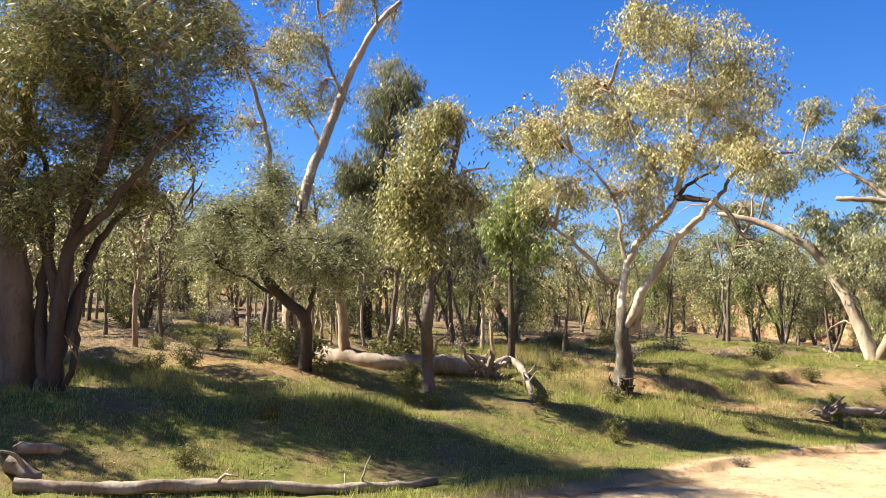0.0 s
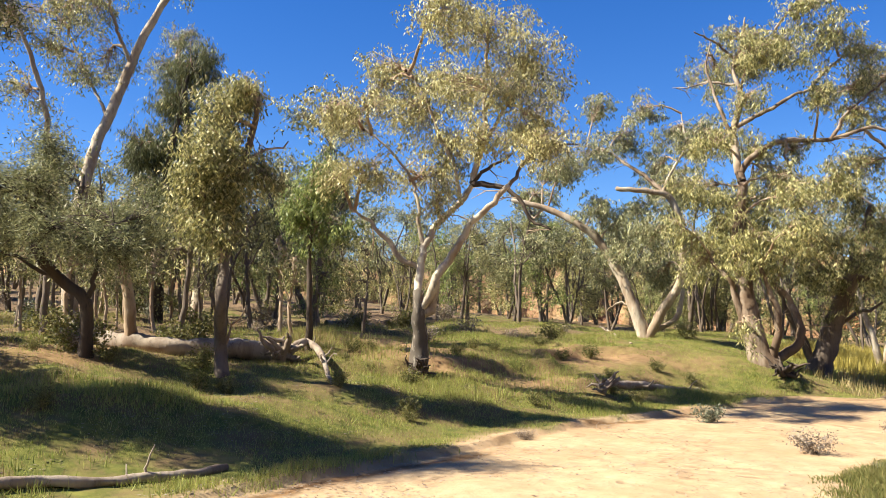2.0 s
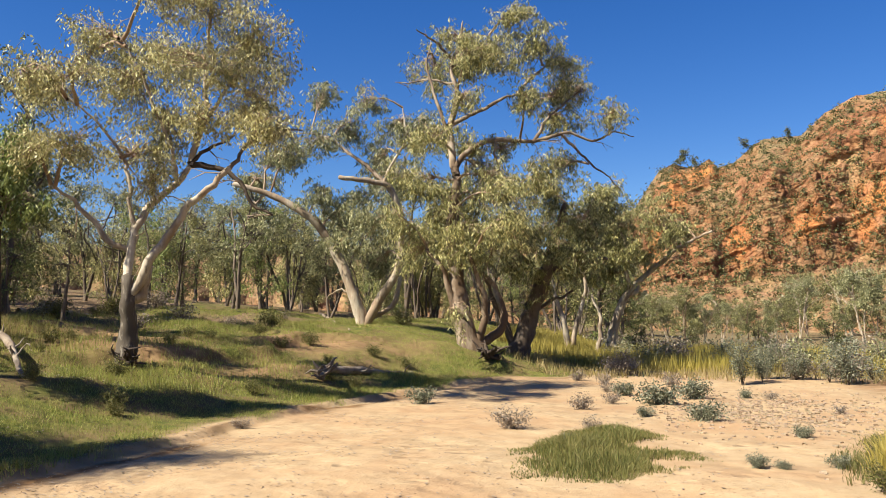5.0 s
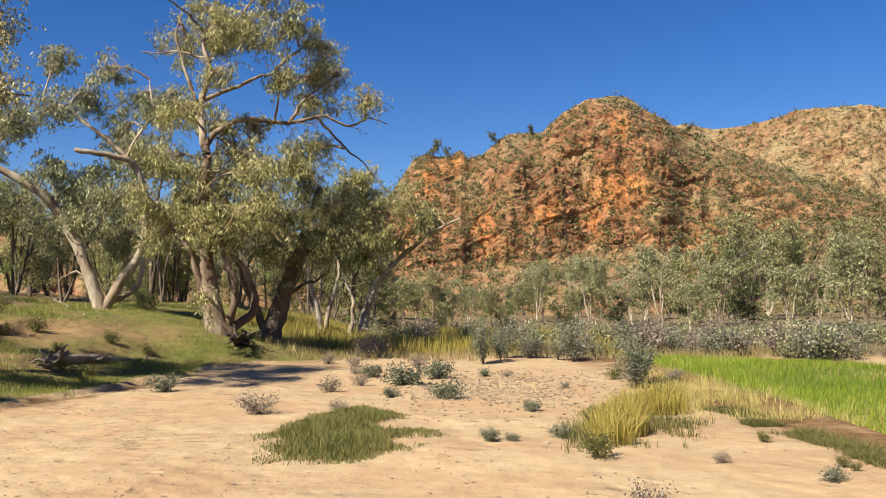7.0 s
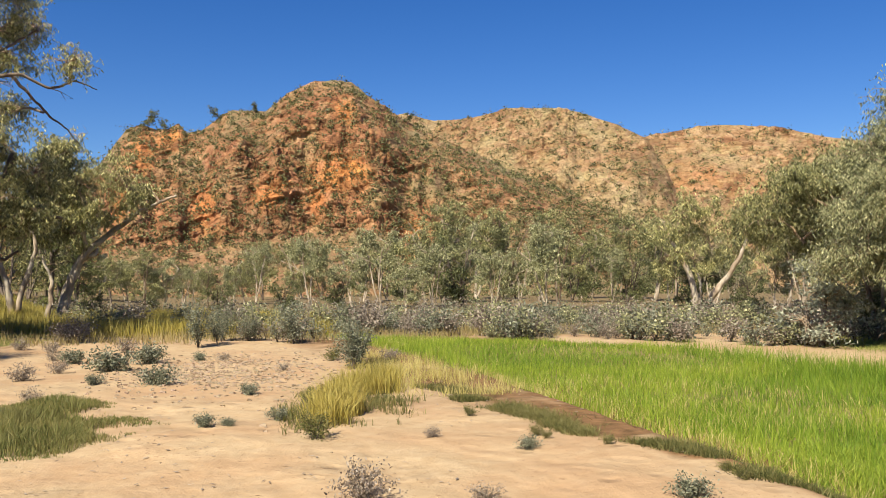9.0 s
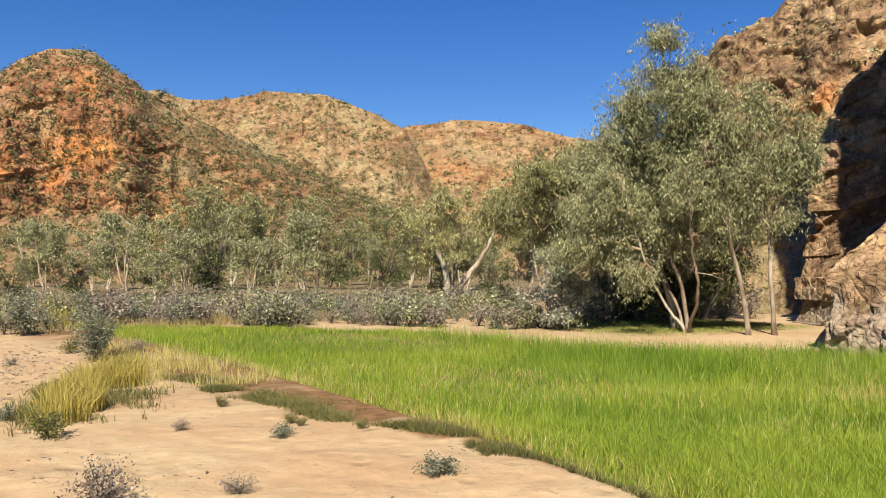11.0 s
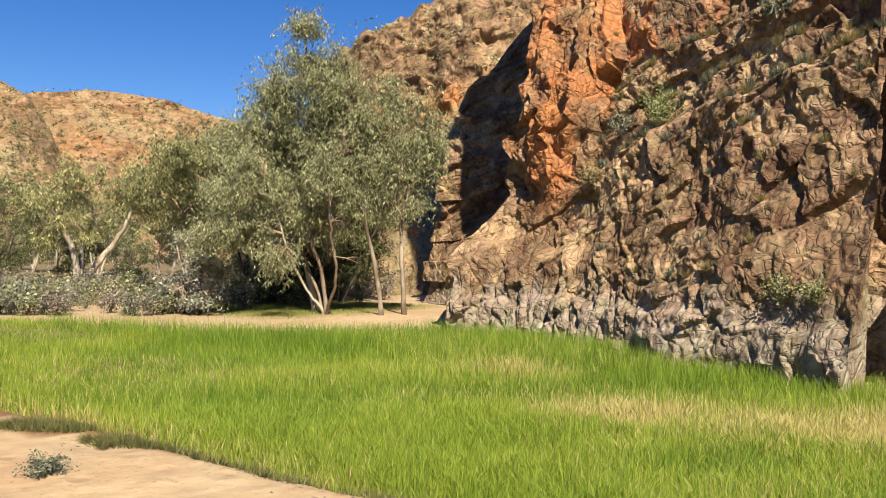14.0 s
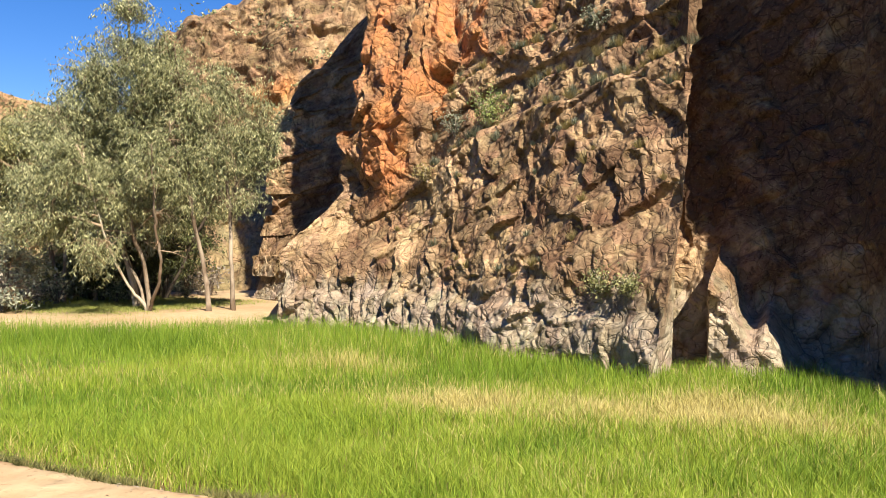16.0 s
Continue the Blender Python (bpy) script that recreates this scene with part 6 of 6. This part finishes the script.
# ---- woods ----
def wood_tree(name, seed, height, crown, leaf, bark, leaves, label, stems=2, size=0.22, bare=0.35):
    """A plain tree of the woods, at the origin."""
    r = np.random.default_rng(seed)
    t = Tree(name, 0.0, 0.001, int(leaves * 1.9), leaf, bark, size * 0.7, size * 0.26, 0.5, 0.17, label, seed, 0.6, twig=bark, twigs=9)
    for s in range(stems):
        u = r.uniform(-0.6, 0.6) * crown
        t.limb(0.019 * height / stems ** 0.4, 0.03, (s * 0.12 - 0.06 * stems, -0.15), (u * 0.3, height * 0.35), (u * 0.6, height * 0.65), (u, height * 0.85))
        t.limb(0.008 * height, 0.02, (u * 0.3, height * 0.36), (u * 0.3 + r.uniform(-0.5, 0.5) * crown, height * 0.6), (r.uniform(-1, 1) * crown, height * 0.75))
    for i in range(9):
        h = r.uniform(bare, 1.0)
        w = crown * (0.95 - 0.6 * abs(h - 0.62))
        t.clump(r.uniform(-1, 1) * w, height * h, crown * r.uniform(0.4, 0.62), height * r.uniform(0.11, 0.19))
    return t.grow()


def stand(protos, spots, group):
    used = set()
    for i, (x, y, size, turn) in enumerate(spots):
        p = protos[i % len(protos)]
        z = float(ground_z(x, y))
        m = pose(x, y, z, 0, 0, turn) @ Matrix.Scale(size, 4)
        if p.name not in used:
            used.add(p.name)
            p.matrix_basis = m
            tagged(p, group=group)
        else:
            ob = copy_thing(p, Matrix.Identity(4))
            ob.matrix_basis = m
            tagged(ob, group=group)


flat_gums = [wood_tree("flat_gum", 31, 6.2, 1.9, M_OLIVE, M_WHITEBARK, 3000, "pale-trunked gum on the far flat", 2, 0.27, 0.38),
             wood_tree("flat_gum", 32, 5.6, 2.1, M_GREYGUM, M_WHITEBARK, 3000, "grey-green gum on the far flat", 3, 0.27, 0.42),
             wood_tree("flat_gum", 33, 6.6, 1.8, M_OLIVE, M_MOTTLED, 3000, "olive gum on the far flat", 2, 0.27, 0.30),
             wood_tree("flat_wattle", 34, 3.8, 1.6, M_DARKLEAF, M_DARKBARK, 2600, "low dense wattle on the far flat", 3, 0.24, 0.15),
             wood_tree("flat_gum", 35, 4.6, 1.4, M_GREYGUM, M_WHITEBARK, 2400, "small white-stemmed gum on the far flat", 2, 0.27, 0.35)]
rng = np.random.default_rng(40)
spots = []
for i in range(66):
    b, d = 12 - 52 * (i + rng.uniform(0, 1)) / 66, rng.uniform(45, 84)
    tall = float(np.interp(b, [-34, -24, -20, -15, -10, 0, 12], [1.0, 1.0, 0.85, 1.1, 0.8, 0.72, 0.62]))
    spots.append((*at(b, d), tall * rng.uniform(0.6, 1.2) * (0.62 + 0.38 * d / 60), rng.uniform(0, 360)))
for i in range(16):
    b, d = rng.uniform(-55, -37), rng.uniform(27, 37)
    x, y = at(b, d)
    if x < 21.5:
        spots.append((x, y, rng.uniform(0.6, 1.05), rng.uniform(0, 360)))
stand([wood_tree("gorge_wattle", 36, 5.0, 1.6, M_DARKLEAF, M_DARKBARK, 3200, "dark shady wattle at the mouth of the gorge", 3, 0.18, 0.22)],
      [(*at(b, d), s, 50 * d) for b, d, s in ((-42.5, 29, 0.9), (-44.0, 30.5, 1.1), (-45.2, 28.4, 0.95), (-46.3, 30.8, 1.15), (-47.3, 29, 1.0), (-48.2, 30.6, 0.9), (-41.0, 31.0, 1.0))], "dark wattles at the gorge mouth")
stand(flat_gums, spots, "gums across the far flat")
def in_clearing(x, y):
    """The open glade on the sunny side of the paired gums and before them."""
    along_sun = (x + 14.6) * to_sun.x + (y - 28.3) * to_sun.y
    across = abs(-(x + 14.6) * to_sun.y + (y - 28.3) * to_sun.x)
    bearing = math.degrees(math.atan2(-x, y))
    return (-1 < along_sun < 8 and across < 2.6) or (23 < bearing < 31 and math.hypot(x, y) < 33)


bank_trees = [wood_tree("bank_wattle", 41, 5.0, 1.7, M_GUM, M_GREYBARK, 2300, "grey-stemmed wattle in the bank woods", 3, 0.18, 0.12),
              wood_tree("bank_mulga", 42, 6.2, 1.7, M_OLIVE, M_GREYBARK, 2600, "olive mulga in the bank woods", 2, 0.18, 0.2),
              wood_tree("bank_sapling", 43, 4.0, 1.0, M_GREENLEAF, M_GREYBARK, 1500, "thin sapling in the bank woods", 1, 0.16, 0.2),
              wood_tree("bank_gum", 44, 6.6, 1.9, M_GREYGUM, M_GREYBARK, 2300, "grey gum in the bank woods", 2, 0.22, 0.4),
              wood_tree("bank_sapling", 45, 4.4, 1.0, M_GUM, M_GREYBARK, 1300, "bare-stemmed sapling in the bank woods", 2, 0.16, 0.45)]
spots = []
for i in range(215):
    b, d = rng.uniform(14, 86), rng.uniform(25, 66)
    x, y = at(b, d)
    if bank_distance(x, y) < 9.5 or in_clearing(x, y):
        continue
    spots.append((x, y, rng.uniform(0.7, 1.15) * (0.8 + 0.2 * d / 40), rng.uniform(0, 360)))
for i in range(46):
    b, d = rng.uniform(9, 36), rng.uniform(42, 78)
    x, y = at(b, d)
    spots.append((x, y, rng.uniform(0.9, 1.3), rng.uniform(0, 360)))
stand(bank_trees, spots, "woods behind the bank")
saplings = [wood_tree("bare_sapling", 51, 3.4, 0.32, M_GUM, M_GREYBARK, 260, "slim bare sapling on the bank", 1, 0.13, 0.55),
            wood_tree("bare_sapling", 52, 2.6, 0.3, M_OLIVE, M_TANBARK, 180, "slim pale sapling on the bank", 1, 0.13, 0.6)]
spots = []
for i in range(90):
    b, d = rng.uniform(28, 84), rng.uniform(18, 30)
    x, y = at(b, d)
    if bank_distance(x, y) > 7.5 and not in_clearing(x, y):
        spots.append((x, y, rng.uniform(0.6, 1.2), rng.uniform(0, 360)))
stand(saplings, spots, "bare saplings on the bank")
ridge_trees = [wood_tree("ridge_tree", 61, 2.6, 1.0, M_DARKLEAF, M_DARKBARK, 900, "small dark tree on the rocky skyline", 2, 0.26, 0.3)]
for i, (b, size) in enumerate(((5.8, 1.1), (4.9, 0.7), (1.6, 0.8), (-0.9, 0.6), (-11.2, 0.7))):
    top = SURFACE["rocky_hill"]
    k = int(np.abs(np.degrees(np.arctan2(-top[:, 322, 0], top[:, 322, 1])) - b).argmin())
    ob = ridge_trees[0] if i == 0 else copy_thing(ridge_trees[0], Matrix.Identity(4))
    ob.matrix_basis = pose(*(float(v) for v in top[k, 322]), 0, 0, 70 * i) @ Matrix.Scale(size, 4)
    tagged(ob, group="trees on the hilltop")


# ---- shrubs on the sand ----
rng = np.random.default_rng(11)
salts = [shrub("saltbush", rng, 0.5, 0.46, M_SALT, 1300, "grey-green saltbush on the sand", 0.07) for i in range(2)]
greys = [shrub("grey_shrub", rng, 0.5, 0.55, M_PURPLE, 1000, "dry purple-grey shrub on the sand", 0.06) for i in range(2)]
talls = [shrub("tall_saltbush", rng, 0.5, 1.25, M_SALT, 1900, "upright grey-leaved shrub beside the sand", 0.062) for i in range(2)]
far_salts = [shrub("flat_shrub", rng, 0.5, 0.62, M_SALT, 480, "grey-green shrub on the far flat", 0.075) for i in range(2)]
far_greys = [shrub("flat_shrub", rng, 0.5, 0.66, M_PURPLE, 480, "purple-grey shrub on the far flat", 0.075) for i in range(2)]
far_olives = [shrub("flat_shrub", rng, 0.5, 0.7, M_GREYGUM, 480, "olive-grey shrub on the far flat", 0.075) for i in range(2)]
greens = [shrub("green_shrub", rng, 0.5, 0.6, M_GREENTUFT, 1000, "small dark green bush on the sand", 0.07)]
place(salts[0], -6.85, 15.64, 0.69, 0)
place(greys[1], -3.88, 12.25, 0.65, 67)
place(greys[0], -3.58, 15.78, 0.55, 134)
place(greys[1], -3.35, 17.39, 0.48, 201)
place(salts[0], -3.39, 19.36, 0.66, 268)
place(salts[1], -2.41, 17.39, 0.95, 335)
place(salts[0], -1.93, 18.81, 0.89, 42)
place(salts[1], -1.30, 14.36, 0.68, 109)
place(salts[0], -2.29, 14.88, 0.38, 176)
place(salts[1], -0.81, 19.26, 0.39, 243)
place(greys[0], -4.55, 25.07, 1.12, 310)
place(greys[1], -4.62, 28.09, 0.96, 17)
place(salts[0], 0.13, 12.67, 0.34, 84)
place(greys[1], 0.83, 16.31, 0.28, 151)
place(salts[0], -0.33, 9.75, 0.31, 218)
place(salts[1], -0.10, 9.79, 0.20, 285)
place(salts[0], 0.44, 10.15, 0.31, 352)
place(greens[0], 1.00, 11.62, 0.29, 59)
place(talls[0], -1.05, 23.33, 0.98, 126)
place(talls[1], 2.20, 16.44, 0.79, 193)
place(greys[0], 0.27, 25.40, 1.11, 260)
place(greys[1], 1.50, 24.58, 1.41, 327)
place(talls[0], -0.50, 25.18, 0.86, 34)
place(greys[1], -8.00, 11.23, 0.35, 101)
place(greys[0], -5.27, 22.90, 0.55, 168)
place(salts[1], -2.73, 10.99, 0.27, 235)
place(greys[0], -2.80, 12.70, 0.35, 302)
place(greys[1], -2.65, 21.77, 0.67, 9)
place(greys[0], -4.42, 22.21, 0.53, 76)
place(talls[1], 1.06, 24.56, 0.65, 143)
place(talls[0], 3.87, 31.07, 0.90, 210)
place(greys[1], -0.33, 19.09, 0.32, 277)
place(greys[0], 0.89, 6.29, 0.51, 344)
place(greys[1], 1.82, 6.16, 0.28, 51)
place(greys[0], 1.98, 8.67, 0.21, 118)
place(salts[1], 2.80, 7.97, 0.28, 185)
place(greens[0], 3.14, 8.40, 0.15, 252)
place(salts[1], 3.38, 5.95, 0.35, 319)
place(greens[0], 0.91, 11.36, 0.27, 26)
place(greens[0], 0.77, 8.75, 0.44, 93)
place(greens[0], 2.73, 9.95, 0.21, 160)
place(greys[1], -4.82, 26.12, 1.07, 227)
place(greys[0], -3.99, 20.12, 0.41, 294)
place(talls[1], 1.47, 23.72, 1.06, 1)
place(talls[0], 2.12, 16.11, 0.73, 68)
place(talls[1], 0.26, 25.11, 0.73, 135)
place(talls[0], -0.59, 24.13, 0.63, 202)
place(greys[1], 3.06, 17.41, 0.48, 269)
place(greens[0], 1.93, 17.87, 0.48, 336)
place(greens[0], 4.10, 6.34, 0.18, 43)
place(greens[0], 4.43, 5.55, 0.12, 110)
place(greens[0], 3.13, 8.68, 0.19, 177)
place(greens[0], 3.60, 7.89, 0.15, 244)
place(greens[0], 4.11, 6.64, 0.13, 311)
for i in range(96):
    b, d = rng.uniform(14, 84), rng.uniform(15, 34)
    x, y = at(b, d)
    if bank_distance(x, y) > 6.5:
        place((far_greys, greens * 2, far_salts)[rng.integers(3)][rng.integers(2)], x, y, rng.uniform(0.4, 1.3), rng.uniform(0, 360))
for i in range(190):
    b, d = rng.uniform(-50, 12), rng.uniform(25, 36)
    x, y = at(b, d)
    if inside(FIELD, x, y) or (x < 2 and d < 29) or far_edge(FIELD, np.array(x), np.array(y)) < 0.5:
        continue
    kind = (far_greys, far_salts, far_olives)[rng.integers(3)]
    place(kind[rng.integers(2)], x, y, rng.uniform(0.6, 1.7), rng.uniform(0, 360))
for i in range(56):
    t = rng.uniform(0, 1)
    x, y = along([(2.9, 27.8), (7.5, 23.3), (11.4, 20.3), (14.2, 17.6)], t)
    gap = rng.uniform(0.7, 4.5)
    x, y = x + gap * 0.45, y + gap * 0.85
    kind = (far_greys, far_salts, far_greys, far_olives)[rng.integers(4)]
    place(kind[rng.integers(2)], x, y, rng.uniform(0.35, 1.35), rng.uniform(0, 360))
for i in range(34):
    y = rng.uniform(3, 22)
    place(greens[0], float(bank_edge(y)) - rng.uniform(1.2, 7.5), y, rng.uniform(0.25, 0.65), rng.uniform(0, 360))


def far_scrub(name, n, material, label, seed):
    """The shrubs beyond, as one mass of small bushes."""
    rng = np.random.default_rng(seed)
    b, d = np.radians(rng.uniform(-44, 13, n)), rng.uniform(33, 56, n)
    x, y = -d * np.sin(b), d * np.cos(b)
    size = rng.uniform(0.35, 1.0, n)
    k = 170
    q = rng.normal(0, 0.42, (n, k, 3)) * size[:, None, None]
    q[..., 2] = np.abs(q[..., 2]) * 1.1
    c = np.stack([x, y, ground_z(x, y)], 1)[:, None] + q
    v, f = leaf_quads(c.reshape(-1, 3), rng, 0.13, 0.06, 0.1)
    tagged(new(name, raw_mesh(name, v, f, material)), label, "shrubs", kind="stuff")


far_scrub("grey_scrub", 90, M_PURPLE, "purple-grey scrub across the far flat", 71)
far_scrub("saltbush_scrub", 80, M_SALT, "grey-green saltbush across the far flat", 72)


# ---- fallen wood ----
def fallen_log(name, keys, r0, r1, label, material=M_DEADWOOD, seed=1, stubs=0, sink=0.3):
    """A fallen trunk that follows the ground, with broken stubs."""
    rng = np.random.default_rng(seed)
    k = np.array([(x, y, float(ground_z(x, y)) + lift) for x, y, lift in keys])
    p = curve_points(k, 0.12, rng, 0.05)
    r = np.linspace(r0, r1, len(p)) * (1 + 0.12 * vnoise(np.arange(len(p)) * 0.35, 0.5, 0.5, seed))
    p[:, 2] += r * (1 - sink)
    top = new(name)
    part("trunk", tube_mesh("trunk", [tube(p, r, 14, 0.34, seed)], material), top)
    for i in range(stubs):
        j = int(rng.integers(len(p) // 6, len(p) - 2))
        d = rng.normal(0, 1, 3) * (1, 1, 0.4)
        d[2] = abs(d[2]) + 0.25
        d /= np.linalg.norm(d)
        l = rng.uniform(0.3, 0.9) * (0.4 + r0 * 2)
        line = curve_points([p[j], p[j] + d * l * 0.5 + rng.normal(0, 0.05, 3), p[j] + d * l], 0.08, rng, 0.03)
        part("stub", tube_mesh("stub", [tube(line, np.linspace(r[j] * 0.4, r[j] * 0.12, len(line)), 7, 0.2, seed + i)], material), top)
    return tagged(top, label, "log")


def root_plate(name, x, y, radius, label, seed, n=16, material=M_DEADWOOD):
    """The torn-up roots of a fallen tree."""
    rng = np.random.default_rng(seed)
    top = new(name)
    z = float(ground_z(x, y))
    for i in range(n):
        a = rng.uniform(0, 2 * np.pi)
        d = np.array([math.cos(a) * rng.uniform(0.4, 1), math.sin(a) * rng.uniform(0.4, 1), rng.uniform(-0.15, 0.8)])
        s = np.array([x, y, z + radius * 0.3])
        e = s + d * radius * rng.uniform(0.8, 1.5)
        e[2] = max(e[2], float(ground_z(e[0], e[1])) - 0.03)
        m = (s + e) / 2 + rng.normal(0, radius * 0.2, 3)
        line = curve_points([s, m, e], 0.07, rng, 0.05)
        part("root", tube_mesh("root", [tube(line, np.linspace(radius * 0.16, radius * 0.03, len(line)), 7, 0.3, seed + i)], material), top)
    return tagged(top, label, "roots")


fallen_log("bank_log", [(-9.26, 1.45, 0), (-9.02, 2.14, 0), (-8.84, 2.94, 0), (-8.63, 3.77, 0), (-8.41, 4.68, 0), (-8.26, 5.33, 0), (-8.33, 5.78, 0)], 0.075, 0.045, "long weathered log lying at the edge of the grass", seed=3, stubs=3)
fallen_log("fallen_trunk", [(-19.59, 8.71, 0.1), (-16.65, 8.33, 0.05), (-15.02, 8.54, 0), (-14.46, 9.27, 0), (-14.11, 10.15, 0), (-13.81, 10.65, 0)], 0.11, 0.2, "fallen gum trunk across the bank", M_DEADWOOD, seed=4, stubs=5, sink=0.0)
root_plate("torn_roots", -13.54, 10.66, 0.55, "torn grey roots of the fallen trunk", 5, 22)
fallen_log("root_limb", [(-13.50, 10.70, 0.15), (-13.80, 11.47, 0.25), (-13.06, 11.23, 0.15), (-11.28, 9.99, 0)], 0.10, 0.03, "gnarled fallen root limb", seed=6, stubs=6)
root_plate("ledge_roots", -9.94, 17.06, 0.42, "tangled dead roots on the bank", 7, 16)
fallen_log("ledge_log", [(-10.34, 17.84, 0), (-9.91, 19.24, 0), (-9.34, 20.83, 0)], 0.12, 0.06, "fallen log along the bank", seed=8, stubs=2)
fallen_log("pale_log", [(-20.14, 17.66, 0), (-20.39, 19.51, 0), (-21.63, 22.27, 0)], 0.09, 0.06, "pale log behind the bank grass", seed=9, stubs=2, material=M_WHITEBARK)
fallen_log("dead_limb", [(-20.74, 35.62, 0), (-15.29, 27.26, 0), (-12.93, 24.04, 0)], 0.07, 0.03, "bleached dead limb beside the paired gums", seed=10, stubs=3)
fallen_log("bank_stump", [(-9.92, 1.51, 0), (-9.89, 1.73, 0), (-9.89, 1.97, 0)], 0.06, 0.05, "broken stump slab on the bank", seed=11, stubs=1)
fallen_log("corner_log", [(-13.80, 2.01, 0.1), (-13.66, 2.25, 0.05), (-12.66, 2.27, 0)], 0.17, 0.10, "grey log at the foot of the acacia", seed=12, stubs=3)
fallen_log("bed_log", [(-9.62, 1.47, 0), (-9.49, 1.60, 0), (-9.37, 1.68, 0)], 0.09, 0.05, "grey log on the grass edge", seed=13, stubs=1)
root_plate("exposed_roots", -11.95, 13.06, 0.34, "exposed dark roots under the river gum", 14, 14, M_DARKBARK)
root_plate("creek_roots", -8.15, 23.75, 0.5, "dark tangled roots at the ghost gum foot", 15, 18, M_DARKBARK)


# ---- plants on the cliff ----
def tuft(name, rng, label, material=M_STRAW):
    """A spiky hummock of grass."""
    n = 120
    a, l = rng.uniform(0, 2 * np.pi, n), rng.uniform(0.2, 1.0, n)
    tip = np.stack([np.cos(a) * l, np.sin(a) * l, 1.05 - 0.6 * l], 1) * 0.5
    side = np.stack([-np.sin(a), np.cos(a), 0 * a], 1) * 0.012
    foot = tip * (0.15, 0.15, 0) - (0, 0, 0.05)
    v = np.stack([foot - side, foot + side, tip], 1).reshape(-1, 3)
    return tagged(new(name, raw_mesh(name, v, np.arange(3 * n).reshape(-1, 3), material)), label, "grass", "grass tufts on the cliff")


def cliff_plants():
    rng = np.random.default_rng(23)
    p = SURFACE["gorge_face"]
    protos = [tuft("spinifex_tuft", rng, "straw-coloured spinifex tuft on a cliff ledge"), tuft("spinifex_tuft", rng, "grey-green spinifex tuft on a cliff ledge", M_SALT)]
    up = np.zeros(p.shape[:2])
    # ledges: where the rock steps back most from one height to the next
    up[:, 1:-1] = p[:, 2:, 0] - p[:, :-2, 0]
    up[:130] = -1
    up[:, :70] = -1
    up[:, 345:] = -1
    flat = np.argsort(-up.ravel())[:6000]
    pick = rng.choice(flat, 170, replace=False)
    for i, k in enumerate(pick):
        q = p[k // p.shape[1], k % p.shape[1]]
        m = pose(*q, 0, 0, rng.uniform(0, 360)) @ Matrix.Scale(rng.uniform(0.2, 0.55), 4)
        ob = protos[i % 2] if i < 2 else copy_thing(protos[i % 2], Matrix.Identity(4))
        ob.matrix_basis = m


cliff_plants()


def on_wall(az, h, name="gorge_face"):
    """The place on the cliff at a bearing and height."""
    p = SURFACE[name].reshape(-1, 3)
    a = np.degrees(np.arctan2(-p[:, 0], p[:, 1]))
    return p[int(np.argmin((a - az) ** 2 * 0.1 + (p[:, 2] - h) ** 2))]


def wall_bush(name, az, h, radius, height, material, leaves, label, seed):
    rng = np.random.default_rng(seed)
    q = on_wall(az, h)
    ob = shrub(name, rng, radius, height, material, leaves, label, 0.06, M_WHITEBARK)
    ob.matrix_basis = pose(q[0] - 0.08, q[1], q[2] - 0.02)


wall_bush("rock_fig", -68.6, 4.3, 0.55, 0.8, M_GREENLEAF, 1100, "small pale-stemmed fig on the cliff ledge", 31)
wall_bush("rock_shrub", -66.4, 4.2, 0.4, 0.55, M_SALT, 700, "grey shrub on the cliff ledge", 32)
wall_bush("rock_shrub", -76.4, 0.95, 0.38, 0.5, M_OLIVE, 700, "green shrub rooted in the pale cliff foot", 33)
wall_bush("rock_shrub", -78.3, 1.0, 0.26, 0.4, M_OLIVE, 500, "green shrub rooted in the pale cliff foot", 34)
wall_bush("rock_shrub", -76.0, 5.9, 0.35, 0.4, M_SALT, 600, "grey shrub high on the cliff", 35)
wall_bush("rock_shrub", -64.5, 3.2, 0.3, 0.35, M_STRAW, 500, "dry shrub on the cliff", 36)
